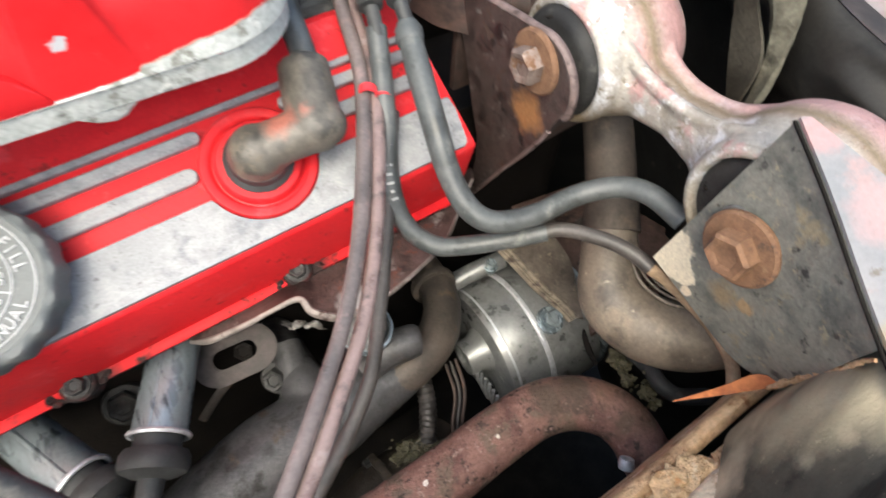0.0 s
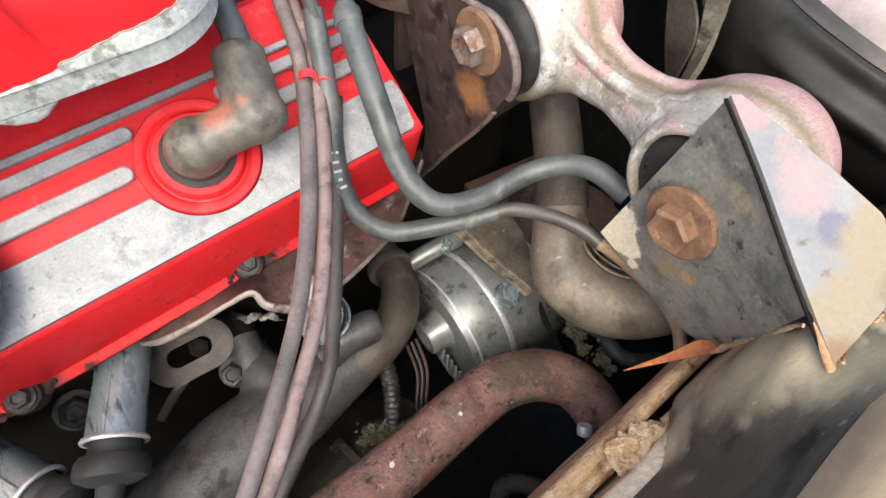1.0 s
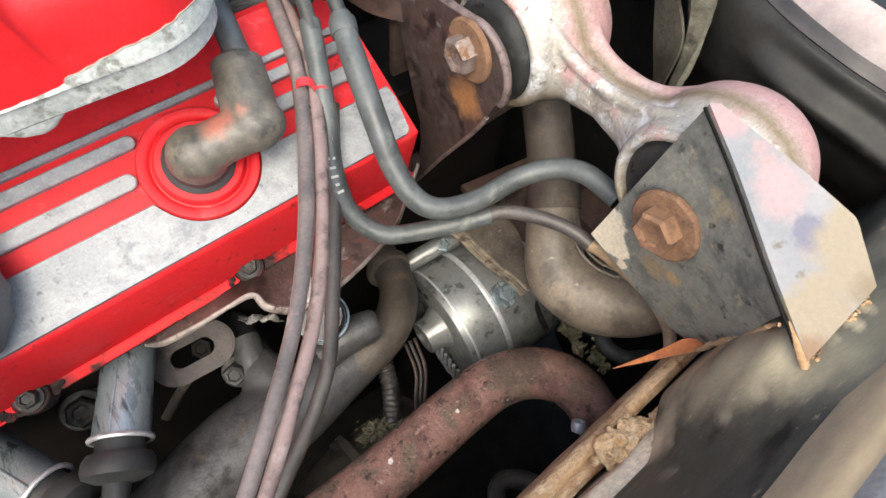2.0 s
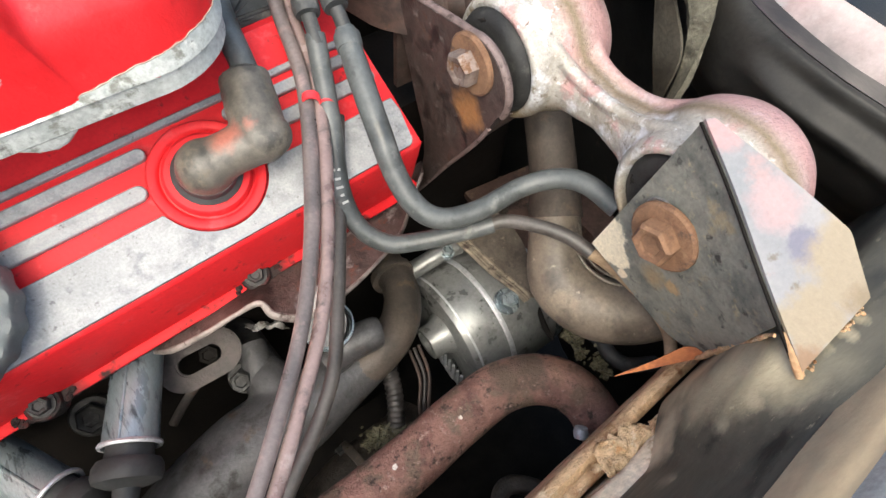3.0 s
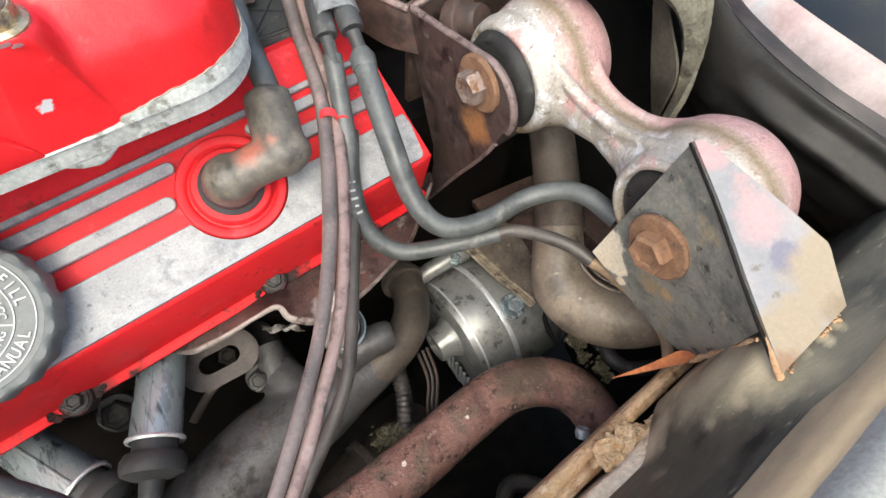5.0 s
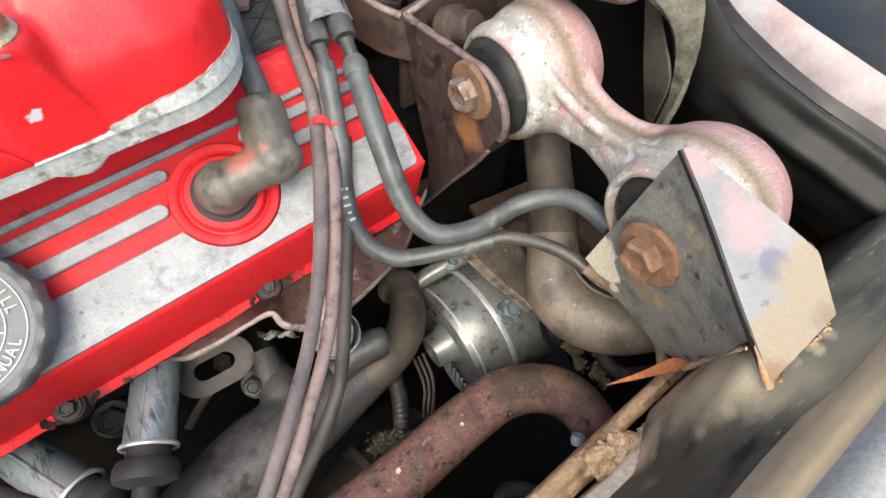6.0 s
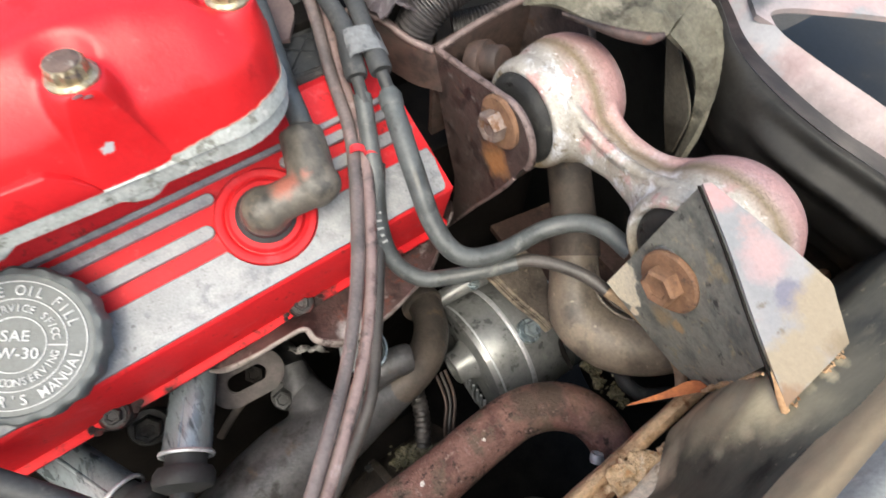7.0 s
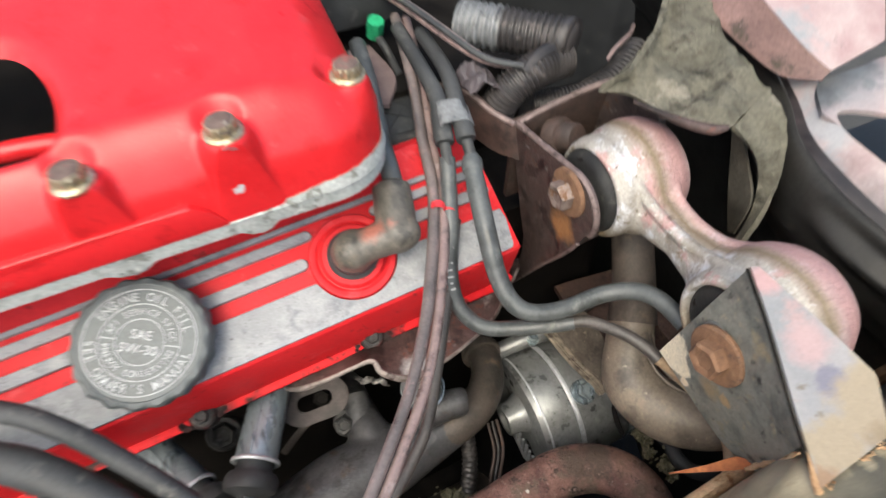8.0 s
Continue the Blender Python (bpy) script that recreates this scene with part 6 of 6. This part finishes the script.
def manifold():
    t = thing("exhaust_manifold", (0.0, 0.11, 0.62), "grey cast iron exhaust manifold with brown elbow", "exhaust manifold")
    bm = BM()
    sweep(bm, [(-0.16, 0.076, 0.62), (-0.085, 0.103, 0.622), (-0.04, 0.116, 0.622), (0.0, 0.120, 0.623), (0.052, 0.1225, 0.6285)], [0.028, 0.029, 0.0285, 0.024, 0.0152], 28, 8)
    sweep(bm, [(-0.002, 0.113, 0.622), (-0.008, 0.134, 0.628), (-0.012, 0.155, 0.628), (-0.015, 0.2, 0.61)], [0.020, 0.0165, 0.0145, 0.0135], 22, 6)
    log = part("log", bm, IRON, t)
    blended(log, 0.002, 6)
    bm = BM()
    sweep(bm, [(0.03, 0.120, 0.628), (0.058, 0.123, 0.630), (0.080, 0.134, 0.626), (0.096, 0.155, 0.619), (0.102, 0.182, 0.612), (0.103, 0.22, 0.60)], [0.0150, 0.0145, 0.014, 0.0135, 0.013, 0.013], 24, 8)
    part("elbow", bm, IRON_BR, t, "brownish iron elbow pipe")
    bm = BM()
    lathe(bm, [(0.0125, -0.003), (0.0165, -0.003), (0.0172, 0), (0.0165, 0.003), (0.0125, 0.003)], (0.1, 0.174, 0.614), (0.15, 0.95, -0.2), 28, loop=True)
    part("collar", bm, IRON_BR, t)
    # lifting eye
    nn = Vector((-0.05, -0.45, 0.89)).normalized()
    uu = Vector((1, -0.06, 0.03))
    uu = (uu - nn * uu.dot(nn)).normalized()
    vv = nn.cross(uu)
    o = Vector((-0.039, 0.1775, 0.645))
    bm = BM()
    outer = arc(0.010, 0, 0.0155, -90, 90, 12) + arc(-0.010, 0, 0.0155, 90, 270, 12)
    inner = arc(0.0075, 0, 0.0058, -90, 90, 12) + arc(-0.0075, 0, 0.0058, 90, 270, 12)
    rings = []
    for pts, h in ((inner, 0.0), (inner, 0.005), (outer, 0.005), (outer, 0.0), (inner, 0.0)):
        rings.append([bm.verts.new(o + uu * x + vv * y + nn * h) for x, y in pts])
    skin(bm, rings[:4] + [rings[0]], True, False)
    bmesh.ops.delete(bm, geom=[v for v in bm.verts if not v.link_faces], context="VERTS")
    bmesh.ops.bevel(bm, geom=[e for e in bm.edges if e.calc_face_angle(0) > 0.8], offset=0.0012, segments=2, affect="EDGES")
    part("lifting_eye", bm, EYEIRON, t, "slotted cast lifting eye")
    # Bolt coloured near-black to hold the shade inside the slot
    bm = BM()
    hexhead(bm, o + uu * 0.004 - nn * 0.014, nn, 0.012, 0.009, 0.3)
    part("eye_bolt", bm, DEEP, t, "bolt seen through the slot, near-black for the shade inside")
    bm = BM()
    sweep(bm, [(-0.010, 0.172, 0.638), (-0.013, 0.155, 0.634), (-0.016, 0.14, 0.628), (-0.018, 0.125, 0.62)], [0.0095, 0.0105, 0.0115, 0.013], 16)
    part("eye_neck", bm, IRON, t)
    bm = BM()
    sweep(bm, [(0.026, 0.129, 0.648), (0.040, 0.1285, 0.655), (0.055, 0.1265, 0.656), (0.0600, 0.1255, 0.655)], [0.0105, 0.0108, 0.0106, 0.0095], 20)
    part("pipe_stub", bm, IRON, t, "dark dusty rubber stub")
    bm = BM()
    lathe(bm, [(0.0135, -0.0016), (0.0152, -0.0016), (0.0158, 0), (0.0152, 0.0016), (0.0135, 0.0016)], (0.034, 0.14, 0.672), (0.2, -0.35, 0.9), 28, loop=True)
    lathe(bm, [(0.0135, 0.0035), (0.0148, 0.0035), (0.0153, 0.005), (0.0148, 0.0065), (0.0135, 0.0065)], (0.034, 0.14, 0.672), (0.2, -0.35, 0.9), 28, loop=True)
    part("clamp", bm, ZINC, t, "bright wire hose clamp")
    bm = BM()
    sweep(bm, [(0.036, 0.145, 0.655), (0.034, 0.14, 0.675), (0.031, 0.134, 0.69)], 0.0132, 18)
    part("stub", bm, IRON, t)
    for p, a in NUTS:
        bm = BM()
        lathe(bm, [(0.0105, -0.006), (0.0105, 0.0), (0.0095, 0.001), (0.0, 0.001)], p, a, 24)
        hexhead(bm, Vector(p) + Vector(a).normalized() * 0.001, a, 0.0125, 0.008, 0.4)
        part("stud_nut", bm, BOLTDK, t, "dark stud nut")


def low_clutter():
    t = thing("greasy_casting", (0.03, 0.09, 0.50), "dim greasy brown casting low in the bay", "casting")
    bm = BM()
    sweep(bm, [(-0.03, 0.075, 0.515), (0.0, 0.080, 0.515), (0.04, 0.085, 0.512), (0.072, 0.094, 0.508)], [0.026, 0.030, 0.028, 0.022], 28)
    part("body", bm, GRIME, t)
    bm = BM()
    lathe(bm, [(0.0, 0.0), (0.033, 0.0), (0.034, 0.002), (0.034, 0.006), (0.0, 0.007)], (0.008, 0.080, 0.515), (1, 0.12, -0.05), 32)
    part("flange", bm, IRON_BR, t)
    for w, z in ((0.105, 0.530), (0.060, 0.535)):
        bm = BM()
        hexhead(bm, (0.006, w, z), (-1, 0, 0.3), 0.009, 0.006, 0.2)
        part("bolt", bm, BOLTDK, t)
    bm = BM()
    sweep(bm, DRAIN, 0.0065, 16)
    solo("drain_tube", bm, GRIME, DRAIN[0], "dim curved tube under the red pipe", "tube")
    bm = BM()
    sweep(bm, DIM, 0.0055, 14)
    solo("dark_tube", bm, RUBBER, DIM[0], "dark bent rubber tube under the radiator hose", "tube")


def heat_shield():
    bm = BM()
    lip = [(-0.052, 0.172, 0.690), (-0.042, 0.163, 0.698), (-0.024, 0.158, 0.705), (-0.006, 0.156, 0.710), (0.007, 0.154, 0.712), (0.010, 0.146, 0.708), (0.020, 0.139, 0.704), (0.032, 0.137, 0.702), (0.053, 0.140, 0.700), (0.078, 0.147, 0.700), (0.096, 0.154, 0.701), (0.112, 0.166, 0.704), (0.13, 0.18, 0.71)]
    back = [(-0.052, 0.19, 0.69), (-0.042, 0.185, 0.698), (-0.02, 0.182, 0.70), (0.0, 0.182, 0.70), (0.02, 0.183, 0.7), (0.03, 0.184, 0.7), (0.045, 0.184, 0.7), (0.055, 0.185, 0.7), (0.07, 0.186, 0.7), (0.09, 0.188, 0.7), (0.11, 0.19, 0.7), (0.125, 0.192, 0.7), (0.14, 0.195, 0.7)]
    t = thing("heat_shield", (0.03, 0.16, 0.7), "thin rusty heat shield with a bent bright lip", "heat shield")
    sheet(bm, ruled(lip, back), 60, 6, 0.0018)
    part("sheet", bm, SHIELD, t)
    bm = BM()
    sweep(bm, [Vector(p) + Vector((0, -0.0004, -0.0004)) for p in lip], [0.0012, 0.0020, 0.0016, 0.0013, 0.0018, 0.0024, 0.0026, 0.0020, 0.0014, 0.0012, 0.0014, 0.0012, 0.0010], 10, flat=0.7)
    part("lip", bm, WORNLIP, t, "worn pale folded lip")


def plug_tubes():
    def tube(a, b, label, end):
        a, b = Vector(a), Vector(b)
        ax = (b - a).normalized()
        t = thing("plug_tube", a, label, "spark plug tube", "spark plug tubes")
        bm = BM()
        ln = (b - a).length
        lathe(bm, [(0.0118, -0.01), (0.0128, 0), (0.0132, ln * 0.5), (0.0138, ln), (0.0128, ln), (0.011, ln * 0.5), (0.010, -0.01)], a, ax, 32, loop=True)
        part("shell", bm, ZINC, t, "zinc plated tube")
        side = ax.orthogonal().normalized()
        for ang in (0.6, 4.0):
            q = (Matrix.Rotation(ang, 4, ax) @ side) * 0.0128
            bm = BM()
            sweep(bm, [a + q, a.lerp(b, 0.5) + q * 1.02, b + q * 1.06], 0.0011, 8, 3)
            part("seam", bm, ZINC, t)
        bm = BM()
        lathe(bm, [(0.0136, -0.0012), (0.0152, -0.0012), (0.0157, 0), (0.0152, 0.0012), (0.0136, 0.0012)], b, ax, 32, loop=True)
        part("rim_ring", bm, CHIP, t, "bright rolled rim")
        bm = BM()
        sweep(bm, [a.lerp(b, 0.6), b, b + ax * 0.018], [0.0105, 0.0116, 0.0124], 20)
        boot = part("boot", bm, RUBBER, t, "black rubber plug boot")
        bm = BM()
        lathe(bm, [(0.008, 0.006), (0.0150, 0.0075), (0.0168, 0.0105), (0.0170, 0.0150), (0.0160, 0.0180), (0.0105, 0.0205), (0.006, 0.0215)], b, ax, 32, loop=True)
        part("boot_disc", bm, RUBBER, boot, "black rubber boot flange")
        bm = BM()
        sweep(bm, [b + ax * 0.02, b + ax * 0.03, b + ax * 0.045 + Vector((0, 0, -0.003)), *end], [0.0065, 0.006, 0.0048, 0.0042, 0.004], 16)
        part("lead", bm, RUBBER, boot, "black plug lead")

    tube((-0.0625, 0.1830, 0.676), (-0.0840, 0.1390, 0.673), "zinc plated spark plug tube with black boot", [(-0.106, 0.09, 0.66), (-0.12, 0.05, 0.65)])
    tube((-0.1530, 0.1900, 0.664), (-0.1265, 0.1405, 0.662), "zinc plated spark plug tube tilted toward its neighbour", [(-0.105, 0.09, 0.655), (-0.11, 0.06, 0.65)])


def head_bolt():
    t = thing("head_bolt", (-0.113, 0.193, 0.62), "dark steel hexagon flange bolt in the cylinder head", "bolt")
    ax = Vector((0.05, -0.62, 0.78))
    bm = BM()
    lathe(bm, [(0.0136, -0.01), (0.0136, 0.0), (0.0125, 0.0018), (0.0105, 0.0022), (0.0, 0.0022)], (-0.113, 0.196, 0.617), ax, 32)
    seat = part("flange", bm, BOLTDK, t)
    bm = BM()
    hexhead(bm, Vector((-0.113, 0.196, 0.617)) + ax.normalized() * 0.002, ax, 0.0165, 0.008, 0.25)
    part("bolt_head", bm, BOLTDK, seat)


def loose_strap_and_foil():
    bm = BM()
    sweep(bm, [(-0.0487, 0.1657, 0.640), (-0.0592, 0.1628, 0.634), (-0.0737, 0.1600, 0.620)], 0.0028, 10, 6, flat=0.45)
    solo("steel_strap", bm, IRON_BR, (-0.0737, 0.1600, 0.62), "thin brown steel strap below the lifting eye", "strap")
    bm = BM()
    o = Vector((0.0037, 0.1628, 0.668))

    def torn(s, q):
        v = o + Vector((0.020 * (s - 0.5), -0.007 * (q - 0.5) - 0.010 * (s - 0.5), 0.0))
        k = 0.35 + 0.65 * abs(noise.noise((s * 9, 2, 3)))
        return v + Vector((0.003 * noise.noise(v * 400), 0.004 * k * (q - 0.5), 0.006 * noise.noise(v * 260)))

    sheet(bm, torn, 22, 8, 0.0004)
    solo("foil_scrap", bm, FOIL, o, "torn scrap of grey foil under the heat shield", "foil")


manifold()
loose_strap_and_foil()
low_clutter()
heat_shield()
plug_tubes()
head_bolt()


# ---- upper corner: looms, wires, box ----
def ribbed(bm, pts, r, pitch):
    line = spline(pts, 10)
    length = sum((b - a).length for a, b in zip(line, line[1:]))
    n = int(length / pitch) * 4
    acc, k, seg = 0.0, 0, []
    dense = []
    for i in range(n + 1):
        x = i / n * (len(line) - 1)
        j = min(int(x), len(line) - 2)
        dense.append(line[j].lerp(line[j + 1], x - j))
    rings = []
    for i, (p, (tt, a, b)) in enumerate(zip(dense, frames_along(dense))):
        rr = r * (1.0 if i % 4 < 2 else 0.88)
        rings.append([bm.verts.new(p + (a * math.cos(x) + b * math.sin(x)) * rr) for x in (2 * math.pi * q / 18 for q in range(18))])
    skin(bm, rings)


def upper_corner():
    bm = BM()
    ribbed(bm, [(0.1578, 0.2704, 0.845), (0.1672, 0.2609, 0.845), (0.1779, 0.2507, 0.845), (0.1865, 0.2409, 0.845), (0.1895, 0.2364, 0.845)], 0.0142, 0.0034)
    t = thing("wiring_loom", (0.16, 0.25, 0.845), "ribbed black wiring loom sleeve with grey tape", "wiring loom")
    part("ribbed_sleeve", bm, LOOM, t)
    bm = BM()
    ribbed(bm, [(0.1377, 0.2922, 0.845), (0.147, 0.2816, 0.845), (0.1585, 0.2701, 0.845)], 0.0148, 0.0046)
    part("tape_wrap", bm, TAPE, t, "silvery tape wrap")
    bm = BM()
    end, back = Vector((0.1895, 0.2364, 0.845)), Vector((0.1865, 0.2409, 0.845))
    lathe(bm, [(0.0, 0.0022), (0.0075, 0.0018), (0.0120, 0.0), (0.0142, -0.0035), (0.0142, -0.006)], end, (end - back).normalized(), 28)
    part("end_plug", bm, LOOM, t, "rounded closed end of the sleeve")
    bm = BM()

    def wad(s, q):
        v = Vector((0.1170 + 0.022 * s, 0.2360 + 0.024 * q - 0.006 * s, 0.829 + 0.008 * math.sin(math.pi * s)))
        return v + Vector((0.4, 0.3, 1)) * (0.004 * noise.noise(v * 150) + 0.002 * noise.noise(v * 420))

    sheet(bm, wad, 26, 26, 0.0012)
    part("tape_wad", bm, TAPE_MV, t, "crumpled mauve grey tape")
    bm = BM()
    ribbed(bm, [(0.1380, 0.2400, 0.800), (0.1395, 0.2370, 0.815), (0.1460, 0.2345, 0.826), (0.1580, 0.2340, 0.833), (0.1720, 0.2360, 0.835), (0.1860, 0.2375, 0.834)], 0.0120, 0.0027)
    t = thing("loom_sleeve", (0.15, 0.225, 0.83), "ribbed black split loom sleeve behind the bracket", "wiring loom")
    part("ribbed_sleeve", bm, LOOM, t)
    bm = BM()
    sweep(bm, [(0.1500, 0.2275, 0.8400), (0.1640, 0.2330, 0.8450), (0.1780, 0.2355, 0.8450), (0.1880, 0.2365, 0.8420)], [0.0030, 0.0048, 0.0050, 0.0036], 16, 8, flat=0.6)
    part("flap", bm, LOOM, t, "smooth folded flap of the sleeve")
    bm = BM()
    ribbed(bm, [(0.1700, 0.2420, 0.800), (0.1850, 0.2350, 0.802), (0.2040, 0.2310, 0.804), (0.2331, 0.2380, 0.806), (0.262, 0.253, 0.81)], 0.0110, 0.0034)
    solo("loom_sleeve", bm, LOOM, (0.2, 0.225, 0.825), "dim ribbed loom sleeve running toward the fender", "wiring loom")
    for k in range(2):
        bm = BM()
        o = Vector((0.003 * k, 0.004 * k, -0.002 * k))
        sweep(bm, [Vector((0.2050, 0.2190, 0.838)) + o, Vector((0.2150, 0.2235, 0.842)) + o, Vector((0.2290, 0.2300, 0.843)) + o, Vector((0.245, 0.245, 0.838)) + o], 0.0010, 8)
        solo("thin_wire", bm, WIRE, (0.215, 0.2235, 0.842), "thin faded red wire beside the loom", "wire", group="thin wires")
    for k, off in enumerate(((0, 0, 0), (0.004, -0.004, 0.003), (0.007, 0.001, -0.002), (0.001, -0.007, 0.005))):
        o = Vector(off)
        bm = BM()
        sweep(bm, [Vector((0.095, 0.39, 0.845)) + o, Vector((0.111, 0.335, 0.843)) + o, Vector((0.120, 0.288, 0.843)) + o, Vector((0.131, 0.250, 0.842)) + o * 0.6, Vector((0.150, 0.234, 0.840)) + o * 0.5], 0.0019, 10)
        solo("thin_wire", bm, (WIRE, WIRE_DK, WIRE, RUBBER)[k], (0.12, 0.29, 0.843), "thin mauve grey wire beside the loom", "wire", group="thin wires")
    t = thing("green_plug", (0.095, 0.34, 0.835), "small green plastic connector plug", "connector")
    bm = BM()
    lathe(bm, [(0.0, -0.008), (0.0062, -0.008), (0.0066, 0.0), (0.0062, 0.006), (0.0, 0.006)], (0.0938, 0.345, 0.8264), (0.1, -0.3, 0.95), 8)
    part("shell", bm, GREEN, t)
    bm = BM()
    sweep(bm, [(0.0942, 0.345, 0.8200), (0.096, 0.330, 0.815), (0.10, 0.32, 0.80)], 0.003, 10)
    part("lead", bm, RUBBER, t)
    bm = BM()
    block(bm, (0.060, 0.36, 0.820), (0.1225, 0.44, 0.880), 0.004)
    bm2 = BM()
    sheet(bm2, ruled([(0.090, 0.353, 0.806), (0.0955, 0.315, 0.8), (0.080, 0.287, 0.798)], [(0.072, 0.353, 0.806), (0.070, 0.32, 0.8), (0.066, 0.291, 0.798)]), 10, 4, 0.003)
    solo("steel_plate", bm2, PINKPLATE, (0.08, 0.32, 0.79), "dull pinkish steel plate behind the plenum", "plate")
    solo("relay_box", bm, RUBBER, (0.09, 0.37, 0.8), "matt black box behind the plenum", "box")
    bm = BM()
    block(bm, (0.040, 0.368, 0.826), (0.0575, 0.43, 0.870), 0.003)
    block(bm, (0.046, 0.362, 0.800), (0.0535, 0.40, 0.830), 0.002)
    solo("rusty_stand", bm, BRKT, (0.05, 0.38, 0.8), "brown rusty stand beside the black box", "bracket")
    bm = BM()
    block(bm, (0.06, 0.255, 0.755), (0.12, 0.30, 0.795), 0.004)
    for i in range(4):
        block(bm, (0.064 + 0.013 * i, 0.245, 0.77), (0.072 + 0.013 * i, 0.257, 0.79), 0.001)
    solo("coil_pack", bm, RUBBER, (0.09, 0.28, 0.76), "black plastic connector block behind the cover", "connector")


upper_corner()


def loose_bits():
    # dry leaf on the rim
    bm = BM()
    lo = [(0.122, 0.0135, 0.738), (0.136, 0.0055, 0.745), (0.147, -0.0015, 0.754), (0.150, -0.0050, 0.7612)]
    hi = [(0.122, 0.0138, 0.738), (0.137, 0.0080, 0.747), (0.147, 0.0045, 0.756), (0.150, 0.0012, 0.7592)]
    sheet(bm, ruled(lo, hi), 16, 4, 0.0005)
    solo("dry_leaf", bm, LEAF, (0.14, 0.005, 0.745), "curled dry orange leaf caught beside the bracket", "leaf")
    # small loom and wires down in the bay
    bm = BM()
    ribbed(bm, [(0.069, 0.145, 0.605), (0.063, 0.128, 0.595), (0.056, 0.106, 0.585), (0.045, 0.087, 0.57)], 0.0065, 0.0036)
    solo("small_loom", bm, LOOM, (0.06, 0.12, 0.59), "small ribbed loom sleeve down in the bay", "wiring loom")
    for k in range(3):
        bm = BM()
        x = 0.004 * k
        sweep(bm, [(0.082 + x, 0.125, 0.59), (0.078 + x, 0.105, 0.58), (0.066 + x, 0.088, 0.572), (0.06, 0.07, 0.55)], 0.0013, 8)
        solo("thin_wire", bm, (DARKRUST, LOOM, DARKRUST)[k], (0.08, 0.1, 0.58), "thin dark red wire down in the bay", "wire", group="thin wires")
    # black leads crossing low on the far end of the cover
    for p, r in (([(-0.28, 0.19, 0.80), (-0.2, 0.172, 0.807), (-0.1569, 0.1515, 0.803), (-0.1371, 0.1371, 0.796), (-0.1221, 0.1226, 0.78), (-0.1003, 0.097, 0.76), (-0.085, 0.07, 0.73)], 0.0050), ([(-0.28, 0.16, 0.77), (-0.2, 0.152, 0.783), (-0.1682, 0.1395, 0.783), (-0.1488, 0.1248, 0.775), (-0.1277, 0.103, 0.76), (-0.11, 0.075, 0.73)], 0.0090)):
        bm = BM()
        sweep(bm, p, r, 16)
        solo("black_hose", bm, RUBBER, p[2], "black rubber hose crossing below the cover", "hose", group="black hoses")
    rnd = random.Random(4)
    for name, o, n, spread in (("litter", (0.030, 0.086, 0.575), 60, 0.0085), ("litter", (0.186, 0.062, 0.61), 30, 0.0055), ("litter", (0.182, 0.035, 0.62), 30, 0.0055)):
        bm = BM()
        for q in range(3):
            at = Vector(o) + Vector((rnd.gauss(0, spread), rnd.gauss(0, spread * 0.8), -0.003))
            old = len(bm.verts)
            bmesh.ops.create_icosphere(bm, subdivisions=4, radius=spread * rnd.uniform(0.6, 1.0), matrix=Matrix.Translation(at) @ Matrix.Diagonal((1.2, 1, 0.6, 1)))
            bm.verts.ensure_lookup_table()
            for v in bm.verts[old:]:
                d = (v.co - at)
                v.co += d * (0.9 * noise.noise(v.co * 330) + 0.6 * noise.noise(v.co * 900))
        for i in range(n):
            p = Vector(o) + Vector((rnd.gauss(0, spread), rnd.gauss(0, spread * 0.7), rnd.uniform(-0.006, 0.002)))
            bmesh.ops.create_icosphere(bm, subdivisions=1, radius=rnd.uniform(0.0005, 0.0017), matrix=Matrix.Translation(p) @ Euler((rnd.random() * 6, rnd.random() * 6, 0)).to_matrix().to_4x4() @ Matrix.Diagonal((1.6, 1, 0.5, 1)))
        solo(name, bm, LITTER, o, "glinting crumbs of dry litter down in the bay", "litter", "stuff")


loose_bits()
